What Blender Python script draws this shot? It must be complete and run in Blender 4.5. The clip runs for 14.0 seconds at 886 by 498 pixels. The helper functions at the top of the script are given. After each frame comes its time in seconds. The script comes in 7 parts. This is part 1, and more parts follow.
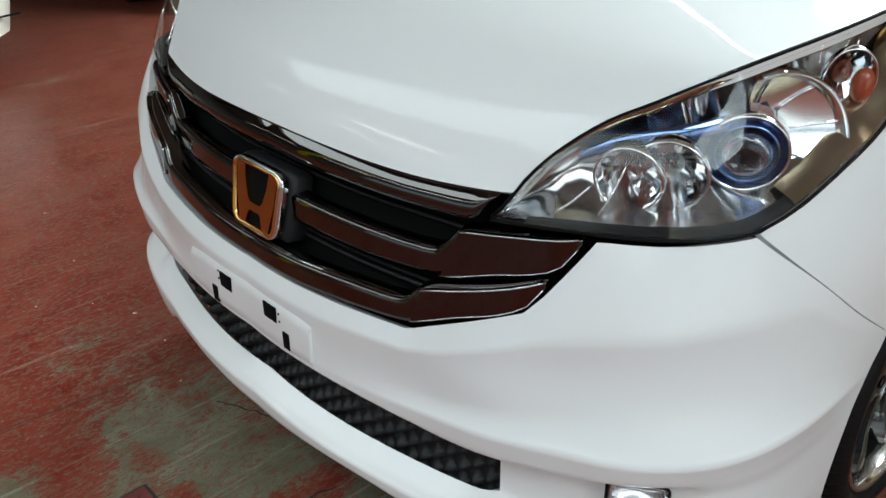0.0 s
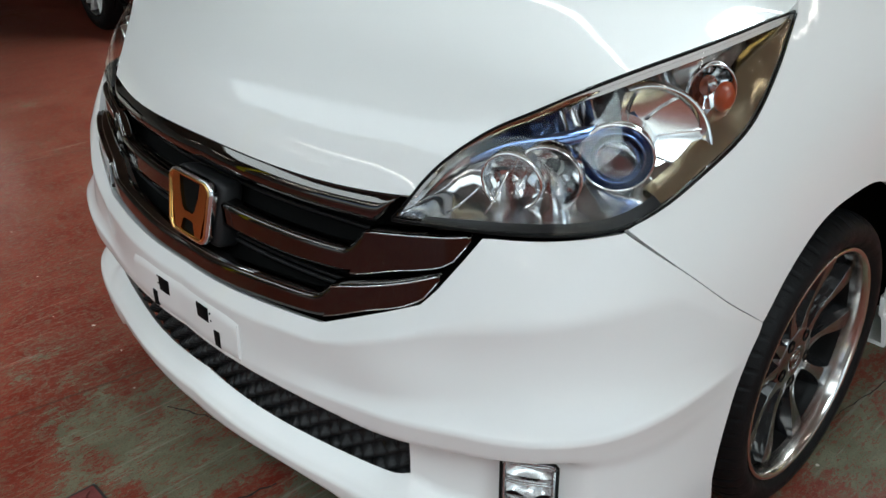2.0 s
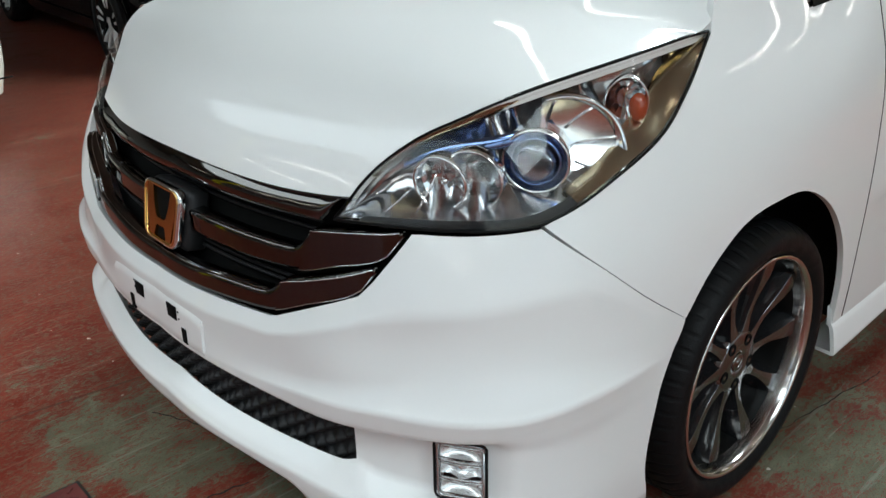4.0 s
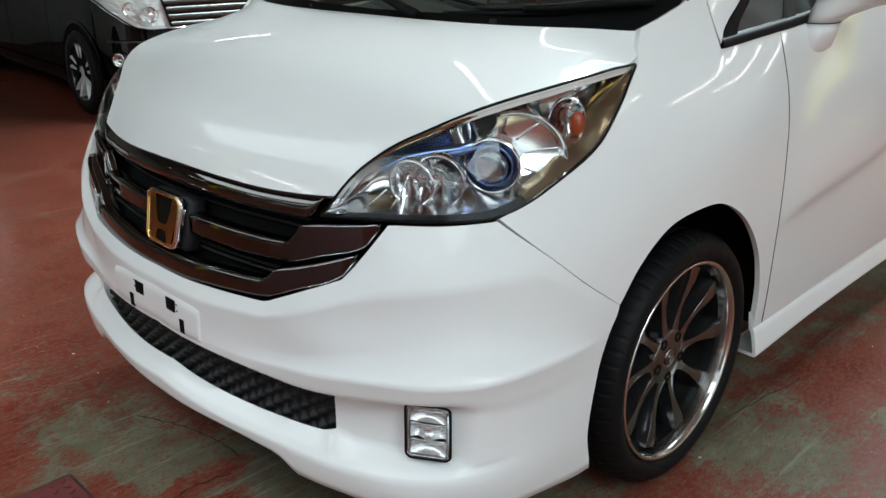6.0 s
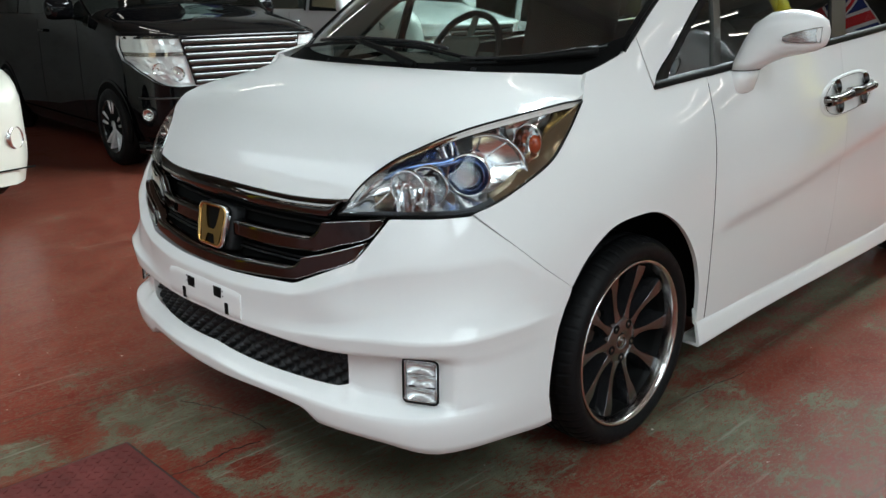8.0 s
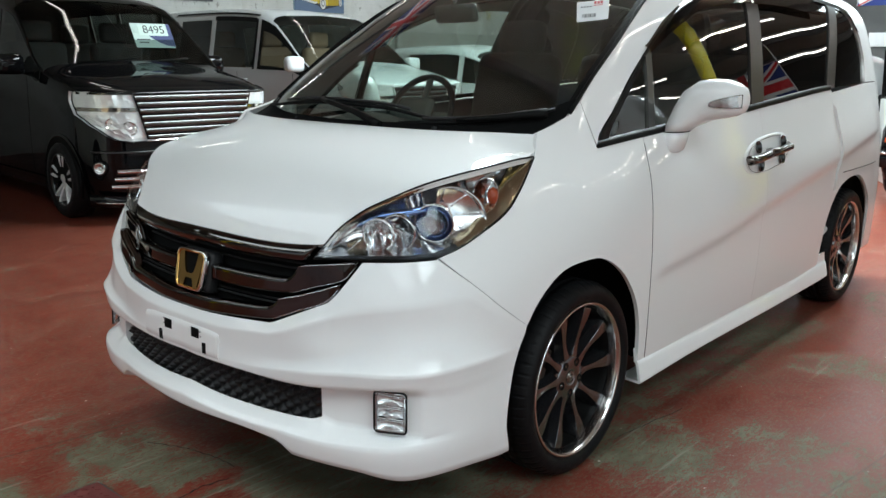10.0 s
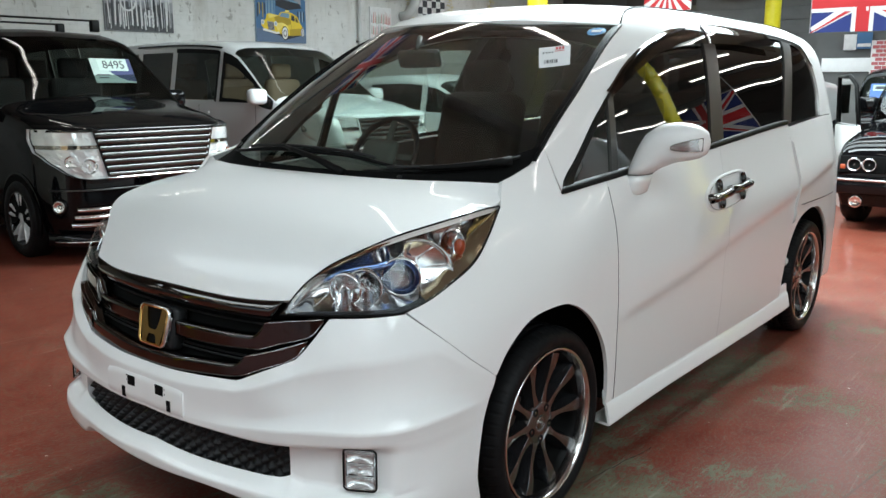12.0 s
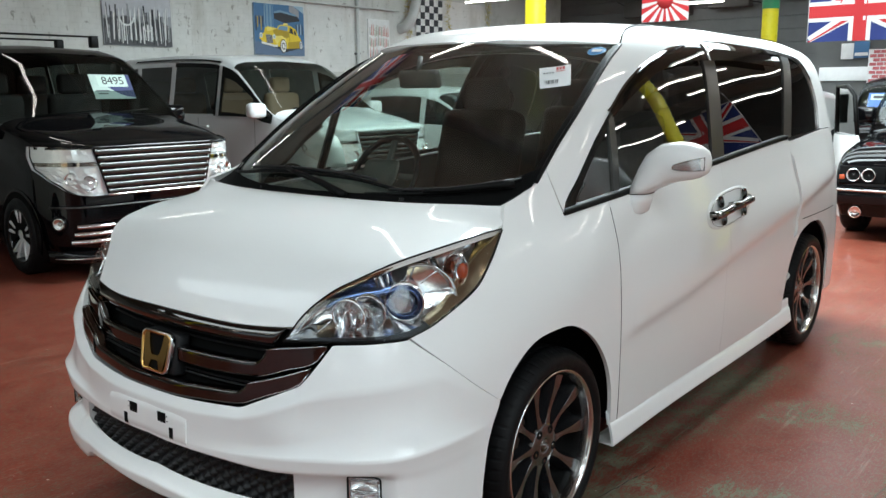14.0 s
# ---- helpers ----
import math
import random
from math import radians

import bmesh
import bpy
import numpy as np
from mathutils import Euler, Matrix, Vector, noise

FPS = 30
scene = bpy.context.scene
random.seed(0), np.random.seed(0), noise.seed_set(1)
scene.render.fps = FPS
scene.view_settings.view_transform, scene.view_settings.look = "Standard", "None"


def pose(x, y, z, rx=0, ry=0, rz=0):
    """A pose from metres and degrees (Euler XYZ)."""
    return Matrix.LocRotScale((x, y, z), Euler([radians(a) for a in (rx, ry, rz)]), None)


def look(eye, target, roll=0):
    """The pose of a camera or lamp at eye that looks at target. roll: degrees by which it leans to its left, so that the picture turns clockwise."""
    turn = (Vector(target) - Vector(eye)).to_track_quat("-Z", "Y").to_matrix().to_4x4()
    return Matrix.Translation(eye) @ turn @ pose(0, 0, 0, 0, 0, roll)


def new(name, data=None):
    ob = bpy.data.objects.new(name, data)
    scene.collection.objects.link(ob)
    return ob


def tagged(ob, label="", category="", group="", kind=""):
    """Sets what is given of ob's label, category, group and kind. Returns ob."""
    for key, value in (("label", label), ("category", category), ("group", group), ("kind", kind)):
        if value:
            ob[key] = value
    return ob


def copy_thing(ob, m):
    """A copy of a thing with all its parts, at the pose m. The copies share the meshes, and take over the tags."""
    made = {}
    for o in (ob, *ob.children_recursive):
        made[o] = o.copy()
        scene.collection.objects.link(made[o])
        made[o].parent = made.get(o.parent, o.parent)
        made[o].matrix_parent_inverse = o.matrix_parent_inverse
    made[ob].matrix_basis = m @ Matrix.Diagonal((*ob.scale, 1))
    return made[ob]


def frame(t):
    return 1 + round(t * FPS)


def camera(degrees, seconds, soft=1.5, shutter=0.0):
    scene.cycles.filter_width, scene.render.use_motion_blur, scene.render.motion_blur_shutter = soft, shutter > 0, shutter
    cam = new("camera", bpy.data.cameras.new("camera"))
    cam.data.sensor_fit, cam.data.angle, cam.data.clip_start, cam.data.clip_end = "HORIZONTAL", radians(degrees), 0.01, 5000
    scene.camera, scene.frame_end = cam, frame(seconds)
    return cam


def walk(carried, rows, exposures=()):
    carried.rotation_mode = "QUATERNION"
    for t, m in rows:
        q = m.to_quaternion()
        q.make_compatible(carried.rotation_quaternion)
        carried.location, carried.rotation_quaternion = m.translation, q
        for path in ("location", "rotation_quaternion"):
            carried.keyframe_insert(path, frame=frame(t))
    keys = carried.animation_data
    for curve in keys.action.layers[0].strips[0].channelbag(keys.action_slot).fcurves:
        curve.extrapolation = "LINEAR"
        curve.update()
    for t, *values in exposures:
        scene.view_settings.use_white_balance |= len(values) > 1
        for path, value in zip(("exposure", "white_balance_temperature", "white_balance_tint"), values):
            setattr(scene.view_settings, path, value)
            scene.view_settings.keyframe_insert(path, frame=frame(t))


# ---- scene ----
cam = camera(55.0, 14.0)
PATH = [
    (0, (1.195, -1.59, 1.361), (-0.092, -0.4, 0.399), -0.9),
    (0.5, (1.213, -1.598, 1.359), (-0.07, -0.394, 0.408), -0.6),
    (1, (1.25, -1.611, 1.372), (-0.016, -0.393, 0.417), -0.6),
    (1.5, (1.312, -1.599, 1.375), (0.04, -0.375, 0.434), -0.7),
    (2, (1.371, -1.583, 1.378), (0.083, -0.352, 0.469), -0.9),
    (2.5, (1.434, -1.573, 1.375), (0.137, -0.337, 0.486), -0.8),
    (3, (1.487, -1.57, 1.37), (0.176, -0.339, 0.495), -1.0),
    (5.5, (1.689, -1.679, 1.362), (0.309, -0.42, 0.648), -1.2),
    (6, (1.751, -1.784, 1.349), (0.433, -0.452, 0.651), -0.1),
    (6.5, (1.836, -1.854, 1.344), (0.51, -0.522, 0.662), -0.2),
    (7, (1.994, -1.931, 1.343), (0.652, -0.595, 0.702), -0.4),
    (7.5, (2.096, -2.019, 1.354), (0.737, -0.679, 0.756), -0.5),
    (8, (2.149, -2.12, 1.358), (0.788, -0.769, 0.791), -0.5),
    (10.5, (2.243, -2.331, 1.391), (0.987, -0.832, 0.972), 0.6),
    (11, (2.231, -2.319, 1.413), (0.99, -0.805, 1.004), 0.4),
    (11.5, (2.222, -2.314, 1.435), (0.991, -0.789, 1.042), 0.1),
    (12, (2.221, -2.307, 1.455), (0.996, -0.773, 1.07), -0.0),
    (12.5, (2.207, -2.306, 1.475), (0.984, -0.77, 1.096), -0.0),
    (13, (2.201, -2.307, 1.48), (0.98, -0.768, 1.108), -0.2),
    (13.5, (2.201, -2.307, 1.494), (0.977, -0.769, 1.127), -0.3),
    (14, (2.204, -2.303, 1.498), (0.978, -0.764, 1.133), -0.4),
]
walk(cam, [(t, look(eye, target, roll)) for t, eye, target, roll in PATH])

# ---- light ----
world = bpy.data.worlds.new("world")
scene.world = world
world.use_nodes = True
_bg = world.node_tree.nodes["Background"]
_sky = world.node_tree.nodes.new("ShaderNodeTexSky")
_sky.sky_type, _sky.sun_disc = "NISHITA", False
_sky.sun_elevation, _sky.sun_rotation = radians(40), radians(150)
world.node_tree.links.new(_sky.outputs[0], _bg.inputs[0])
_bg.inputs[1].default_value = 0.045
sun_data = bpy.data.lights.new("sun", "SUN")
sun_data.energy, sun_data.angle, sun_data.color = 0.6, radians(10), (1.0, 0.97, 0.92)
new("sun", sun_data).matrix_world = look((0, -20, 30), (0, -6, 0))
SKY_WATTS = 28.0  # for each square metre of rooflight
# watts of the added side fill; the front doorway takes a fraction
DOOR_WATTS = 30.0
scene.view_settings.exposure = 1.17


# ---- materials ----
def mat(name, color, rough=0.5, metal=0.0, coat=0.0, bump=0.0, bump_scale=200.0, vary=0.0, vary_scale=6.0, ior=1.5, spec=0.5):
    """A principled material with variation of tone at two scales and a fine relief."""
    m = bpy.data.materials.new(name)
    m.use_nodes = True
    nt = m.node_tree
    b = nt.nodes["Principled BSDF"]
    b.inputs["Base Color"].default_value = (*color, 1)
    b.inputs["Roughness"].default_value = rough
    b.inputs["Metallic"].default_value = metal
    b.inputs["Coat Weight"].default_value = coat
    b.inputs["Coat Roughness"].default_value = 0.03
    b.inputs["IOR"].default_value = ior
    b.inputs["Specular IOR Level"].default_value = spec
    co = nt.nodes.new("ShaderNodeTexCoord")
    if vary:
        n1 = nt.nodes.new("ShaderNodeTexNoise")
        n1.inputs["Scale"].default_value, n1.inputs["Detail"].default_value = vary_scale, 8
        n1.inputs["Roughness"].default_value = 0.7
        nt.links.new(co.outputs["Object"], n1.inputs["Vector"])
        hsv = nt.nodes.new("ShaderNodeHueSaturation")
        hsv.inputs["Color"].default_value = (*color, 1)
        mr = nt.nodes.new("ShaderNodeMapRange")
        mr.inputs["From Min"].default_value, mr.inputs["From Max"].default_value = 0.3, 0.7
        mr.inputs["To Min"].default_value, mr.inputs["To Max"].default_value = 1 - vary, 1 + vary
        nt.links.new(n1.outputs["Fac"], mr.inputs["Value"])
        nt.links.new(mr.outputs[0], hsv.inputs["Value"])
        nt.links.new(hsv.outputs[0], b.inputs["Base Color"])
        mr2 = nt.nodes.new("ShaderNodeMapRange")
        mr2.inputs["From Min"].default_value, mr2.inputs["From Max"].default_value = 0.3, 0.7
        mr2.inputs["To Min"].default_value, mr2.inputs["To Max"].default_value = rough * 0.8, min(1, rough * 1.25)
        nt.links.new(n1.outputs["Fac"], mr2.inputs["Value"])
        nt.links.new(mr2.outputs[0], b.inputs["Roughness"])
    if bump:
        n2 = nt.nodes.new("ShaderNodeTexNoise")
        n2.inputs["Scale"].default_value, n2.inputs["Detail"].default_value = bump_scale, 4
        nt.links.new(co.outputs["Object"], n2.inputs["Vector"])
        bp = nt.nodes.new("ShaderNodeBump")
        bp.inputs["Strength"].default_value, bp.inputs["Distance"].default_value = bump, 0.002
        nt.links.new(n2.outputs["Fac"], bp.inputs["Height"])
        nt.links.new(bp.outputs[0], b.inputs["Normal"])
    return m


def glass(name, color, rough=0.0, ior=1.45):
    m = bpy.data.materials.new(name)
    m.use_nodes = True
    nt = m.node_tree
    b = nt.nodes["Principled BSDF"]
    b.inputs["Base Color"].default_value = (*color, 1)
    b.inputs["Roughness"].default_value, b.inputs["IOR"].default_value = rough, ior
    b.inputs["Transmission Weight"].default_value = 1.0
    return m


def pane_glass(name, tint, gloss=1.0):
    """Thin glass: a tinted clear layer under a mirror that follows Fresnel."""
    m = bpy.data.materials.new(name)
    m.use_nodes = True
    nt = m.node_tree
    nt.nodes.remove(nt.nodes["Principled BSDF"])
    out = nt.nodes["Material Output"]
    tr, gl, mx, lw = (nt.nodes.new("ShaderNode" + k) for k in ("BsdfTransparent", "BsdfGlossy", "MixShader", "LayerWeight"))
    tr.inputs[0].default_value = (*tint, 1)
    gl.inputs["Roughness"].default_value = 0.005
    lw.inputs["Blend"].default_value = 0.5
    pw, k = nt.nodes.new("ShaderNodeMath"), nt.nodes.new("ShaderNodeMath")
    pw.operation, pw.inputs[1].default_value = "POWER", 5.0
    k.operation, k.use_clamp = "MULTIPLY_ADD", True
    k.inputs[1].default_value, k.inputs[2].default_value = 0.9 * gloss, 0.075 * gloss
    nt.links.new(lw.outputs["Facing"], pw.inputs[0])
    nt.links.new(pw.outputs[0], k.inputs[0])
    nt.links.new(k.outputs[0], mx.inputs[0])
    nt.links.new(tr.outputs[0], mx.inputs[1])
    nt.links.new(gl.outputs[0], mx.inputs[2])
    nt.links.new(mx.outputs[0], out.inputs[0])
    return m


def lamp_mat(name, color, strength):
    m = bpy.data.materials.new(name)
    m.use_nodes = True
    b = m.node_tree.nodes["Principled BSDF"]
    b.inputs["Base Color"].default_value = (*color, 1)
    b.inputs["Emission Color"].default_value = (*color, 1)
    b.inputs["Emission Strength"].default_value = strength
    return m


WHITE = mat("pearl_white_paint", (0.83, 0.83, 0.82), 0.45, 0, 0.68, spec=0.15)
BLACKPLAST = mat("black_plastic", (0.012, 0.012, 0.013), 0.5, bump=0.15, bump_scale=600, spec=0.3)
# near-black for liners and joints, also put in place of shade in holes
DARKVOID = mat("dark_liner_and_shade", (0.004, 0.004, 0.004), 0.9, spec=0.1)
CHROME = mat("chrome", (0.82, 0.83, 0.84), 0.04, 1.0)
SMOKE = mat("smoked_chrome", (0.110, 0.102, 0.097), 0.03, 1.0)
TYRE = mat("tyre_rubber", (0.007, 0.007, 0.0075), 0.48, bump=0.3, bump_scale=300, vary=0.2, vary_scale=30, spec=0.13)
SEAL = mat("black_rubber", (0.005, 0.005, 0.005), 0.45, spec=0.10)
GLASS_C = pane_glass("clear_window_glass", (0.62, 0.70, 0.67), 1.9)
GLASS_S = pane_glass("windscreen_glass", (0.66, 0.76, 0.70), 1.6)
GLASS_D = pane_glass("dark_tinted_glass", (0.016, 0.019, 0.020), 1.6)
LENS = pane_glass("lamp_lens", (0.95, 0.95, 0.94), 0.4)
SATINTRIM = mat("satin_black_trim", (.030, .028, .026), .30, spec=.5)
GOLD = mat("gold_chrome", (0.80, 0.48, 0.16), 0.08, 1.0)
BLACKCAR = mat("black_car_paint", (0.003, 0.003, 0.0035), 0.3, 0, 0.6, spec=0.0)
SILVERCAR = mat("silver_car_paint", (0.70, 0.72, 0.73), 0.35, 0.0, 0.8)
WHITECAR = mat("white_car_paint", (0.78, 0.78, 0.76), 0.3, 0, 1.0)
PALEWALL = mat("pale_grey_wall_paint", (0.50, 0.51, 0.51), 0.8, vary=0.2, vary_scale=2)
GREYM = mat("grey_boards", (0.10, 0.102, 0.102), 0.7, vary=0.2, vary_scale=2)
YELLOW = mat("yellow_gloss_paint", (0.72, 0.62, 0.02), 0.3, vary=0.1)
TUBE = lamp_mat("lit_tube", (1.0, 0.98, 0.91), 6.5)


# ---- mesh helpers ----
def link_bm(name, bm, material, parent=None, label="", smooth=True):
    me = bpy.data.meshes.new(name)
    bm.normal_update()
    bm.to_mesh(me)
    bm.free()
    if smooth:
        for p in me.polygons:
            p.use_smooth = True
    for m in material if isinstance(material, (list, tuple)) else [material]:
        me.materials.append(m)
    ob = new(name, me)
    if parent is not None:
        ob.parent = parent
    if label:
        tagged(ob, label)
    return ob


def part(name, bm, material, parent, label="", smooth=True):
    return link_bm(name, bm, material, parent, label, smooth)


def thing(name, label, category, group="", kind="", at=(0, 0, 0)):
    ob = new(name)
    ob.location = at
    return tagged(ob, label, category, group, kind)


def box_bm(sx, sy, sz, at=(0, 0, 0), bevel=0.0, bm=None, m=None):
    bm = bm or bmesh.new()
    made = bmesh.ops.create_cube(bm, size=1.0)["verts"]
    bmesh.ops.scale(bm, vec=(sx, sy, sz), verts=made)
    if bevel:
        edges = list({e for v in made for e in v.link_edges})
        made = list({v for f in bmesh.ops.bevel(bm, geom=edges, offset=bevel, segments=2, affect="EDGES", profile=0.5)["faces"] for v in f.verts} | {v for v in made if v.is_valid})
    if m is not None:
        bmesh.ops.transform(bm, matrix=m, verts=made)
    bmesh.ops.translate(bm, vec=at, verts=made)
    return bm


def grid_bm(points, bm=None, closed_u=False, flip=False, skip=None):
    """A grid of quads over a list of rows of points; skip(i, j) leaves a cell open."""
    bm = bm or bmesh.new()
    vs = [[bm.verts.new(p) for p in row] for row in points]
    for i in range(len(vs) - 1):
        n = len(vs[i])
        for j in range(n if closed_u else n - 1):
            if skip and skip(i, j):
                continue
            q = [vs[i][j], vs[i][(j + 1) % n], vs[i + 1][(j + 1) % n], vs[i + 1][j]]
            try:
                bm.faces.new(q[::-1] if flip else q)
            except ValueError:
                pass
    return bm


def tube_bm(path, radius, sides=10, bm=None, cap=True):
    """A round tube along a path; radius a number or one for each point."""
    bm = bm or bmesh.new()
    P = [Vector(p) for p in path]
    rows = []
    side = None
    for i, p in enumerate(P):
        d = (P[min(i + 1, len(P) - 1)] - P[max(i - 1, 0)]).normalized()
        if side is None:
            side = d.orthogonal().normalized()
        side = (side - d * side.dot(d)).normalized()
        up = d.cross(side)
        r = radius[i] if isinstance(radius, (list, tuple)) else radius
        rows.append([p + (side * math.cos(2 * math.pi * k / sides) + up * math.sin(2 * math.pi * k / sides)) * r for k in range(sides)])
    vs = [[bm.verts.new(p) for p in row] for row in rows]
    for i in range(len(vs) - 1):
        for k in range(sides):
            bm.faces.new([vs[i][k], vs[i][(k + 1) % sides], vs[i + 1][(k + 1) % sides], vs[i + 1][k]])
    if cap:
        bm.faces.new(vs[0][::-1])
        bm.faces.new(vs[-1])
    return bm


def lathe_bm(profile, sides=64, bm=None, axis="x"):
    """Turn a profile of (radius, height) round an axis."""
    bm = bm or bmesh.new()
    rows = []
    for r, h in profile:
        row = []
        for k in range(sides):
            a = 2 * math.pi * k / sides
            c, s = r * math.cos(a), r * math.sin(a)
            row.append((h, c, s) if axis == "x" else (c, h, s) if axis == "y" else (c, s, h))
        rows.append(row)
    return grid_bm(rows, bm, closed_u=True)


def fix(bm):
    bmesh.ops.recalc_face_normals(bm, faces=bm.faces[:])
    return bm


# ---- curves ----
def smooth_curve(pts, n):
    """A centripetal spline through the points, n samples evenly spaced along it."""
    P = np.array(pts, float)
    if len(P) == 2:
        return P[0] + np.linspace(0, 1, n)[:, None] * (P[1] - P[0])
    t = np.r_[0, np.cumsum(np.maximum(np.linalg.norm(np.diff(P, axis=0), axis=1), 1e-6) ** 0.5)]
    Q = np.vstack([2 * P[0] - P[1], P, 2 * P[-1] - P[-2]])
    T = np.r_[t[0] - (t[1] - t[0]), t, t[-1] + (t[-1] - t[-2])]
    out = []
    for s in np.linspace(0, t[-1], 40 * len(P)):
        i = int(min(max(np.searchsorted(T, s, "right") - 1, 1), len(P) - 1))
        (t0, t1, t2, t3), (p0, p1, p2, p3) = T[i - 1:i + 3], Q[i - 1:i + 3]
        a1 = (t1 - s) / (t1 - t0) * p0 + (s - t0) / (t1 - t0) * p1
        a2 = (t2 - s) / (t2 - t1) * p1 + (s - t1) / (t2 - t1) * p2
        a3 = (t3 - s) / (t3 - t2) * p2 + (s - t2) / (t3 - t2) * p3
        b1 = (t2 - s) / (t2 - t0) * a1 + (s - t0) / (t2 - t0) * a2
        b2 = (t3 - s) / (t3 - t1) * a2 + (s - t1) / (t3 - t1) * a3
        out.append((t2 - s) / (t2 - t1) * b1 + (s - t1) / (t2 - t1) * b2)
    out = np.array(out)
    d = np.r_[0, np.cumsum(np.linalg.norm(np.diff(out, axis=0), axis=1))]
    e = np.linspace(0, d[-1], n)
    return np.stack([np.interp(e, d, out[:, k]) for k in range(out.shape[1])], -1)


def chain(segments, counts):
    """Smooth curves one after another, joined at corners."""
    out = []
    for pts, n in zip(segments, counts):
        c = smooth_curve(pts, n)
        out.append(c if not out else c[1:])
    return np.vstack(out)


def func(pts):
    """A smooth function through (x, y) pairs."""
    P = np.array(pts, float)
    if len(P) < 3:
        return lambda x: np.interp(x, P[:, 0], P[:, 1])
    h = np.diff(P[:, 0])
    d = np.diff(P[:, 1]) / h
    m = np.r_[d[0], [0 if a * b <= 0 else 2 * a * b / (a + b) for a, b in zip(d[:-1], d[1:])], d[-1]]

    def f(x):
        x = np.clip(np.asarray(x, float), P[0, 0], P[-1, 0])
        i = np.clip(np.searchsorted(P[:, 0], x, "right") - 1, 0, len(h) - 1)
        s = (x - P[i, 0]) / h[i]
        return ((2 * s**3 - 3 * s**2 + 1) * P[i, 1] + (s**3 - 2 * s**2 + s) * h[i] * m[i] + (3 * s**2 - 2 * s**3) * P[i + 1, 1] + (s**3 - s**2) * h[i] * m[i + 1])

    return f


def coons(bottom, top, left, right):
    """A patch between four curves of points (bottom and top alike in count, left and right alike)."""
    b, t, l, r = (np.array(c, float) for c in (bottom, top, left, right))
    s, v = np.linspace(0, 1, len(b))[None, :, None], np.linspace(0, 1, len(l))[:, None, None]
    return ((1 - v) * b[None] + v * t[None] + (1 - s) * l[:, None] + s * r[:, None]
            - ((1 - s) * (1 - v) * b[0] + s * (1 - v) * b[-1] + (1 - s) * v * t[0] + s * v * t[-1]))


# ---- the white minivan's skin: a plan outline u (metres round the body from the nose) and the height z ----
_plan = smooth_curve([(-.2, -.962), (0, -.977), (.2, -.962), (.4, -.916), (.6, -.842), (.72, -.775), (.80, -.67), (.845, -.52), (.865, -.36),
                      (.866, -.15), (.862, .3), (.85, .8), (.85, 1.5), (.852, 2.2), (.858, 2.8), (.845, 3.25), (.80, 3.52), (.6, 3.68), (0, 3.74)], 2400)
_plan = _plan[int(np.argmin(np.abs(_plan[:, 0]) + 10 * (_plan[:, 1] > 0))):]
_len = np.r_[0, np.cumsum(np.linalg.norm(np.diff(_plan, axis=0), axis=1))]
_kern = np.ones(61) / 61
_tx, _ty = (np.convolve(np.pad(np.gradient(_plan[:, k], _len), 30, "edge"), _kern, "valid") for k in (0, 1))

# how far the skin stands in from that outline, by height, at stations round the body
_ZS = np.linspace(0.1, 1.8, 171)
_STATIONS = [
    (0.00, [(.1, .03), (.28, .006), (.36, .004), (.5, .010), (.58, .014), (.65, .036), (.75, .074), (.85, .096), (.90, .112), (1.0, .17), (1.8, .5)]),
    (0.40, [(.1, .02), (.25, -.008), (.32, -.016), (.5, -.012), (.58, -.008), (.65, .008), (.75, .048), (.85, .078), (.90, .100), (1.0, .17), (1.8, .5)]),
    (0.55, [(.1, .0), (.25, -.026), (.32, -.036), (.42, -.030), (.5, -.032), (.58, -.032), (.65, -.014), (.75, .022), (.85, .060), (.90, .088), (.95, .12), (1.05, .20), (1.8, .5)]),
    (0.70, [(.1, -.014), (.25, -.040), (.32, -.053), (.40, -.038), (.5, -.036), (.57, -.037), (.65, -.019), (.75, .008), (.85, .05), (.95, .105), (1.02, .16), (1.1, .24), (1.8, .6)]),
    (0.90, [(.1, -.005), (.25, -.022), (.32, -.034), (.42, -.026), (.5, -.026), (.57, -.027), (.65, -.010), (.75, .013), (.85, .05), (.95, .095), (1.05, .145), (1.1, .18), (1.8, .5)]),
    (1.20, [(.1, .02), (.3, .005), (.5, .0), (.62, .0), (.75, .01), (.85, .03), (.95, .06), (1.05, .10), (1.1, .125), (1.8, .4)]),
    (1.50, [(.1, .02), (.3, .005), (.5, .0), (.7, .0), (.8, .008), (.9, .025), (1.0, .055), (1.08, .09), (1.16, .12), (1.3, .17), (1.8, .38)]),
    (1.95, [(.1, .04), (.3, .015), (.5, .005), (.7, .0), (.85, .004), (.95, .018), (1.05, .05), (1.12, .075), (1.3, .115), (1.6, .205), (1.7, .26), (1.8, .36)]),
    (2.70, [(.1, .04), (.3, .015), (.5, .003), (.7, .0), (.85, .002), (.95, .010), (1.05, .03), (1.14, .052), (1.3, .09), (1.6, .175), (1.68, .215), (1.75, .29), (1.8, .36)]),
    (4.40, [(.1, .04), (.3, .015), (.5, .003), (.7, .0), (.85, .0), (.95, .010), (1.05, .028), (1.2, .06), (1.3, .085), (1.6, .175), (1.68, .215), (1.75, .29), (1.8, .36)]),
    (5.60, [(.1, .04), (.3, .0), (.6, .0), (.8, .02), (1.0, .04), (1.2, .07), (1.6, .18), (1.7, .24), (1.8, .34)]),
]
_INS_U = np.array([s[0] for s in _STATIONS])
_INS = np.array([func(s[1])(_ZS) for s in _STATIONS])
_box = np.ones(5) / 5
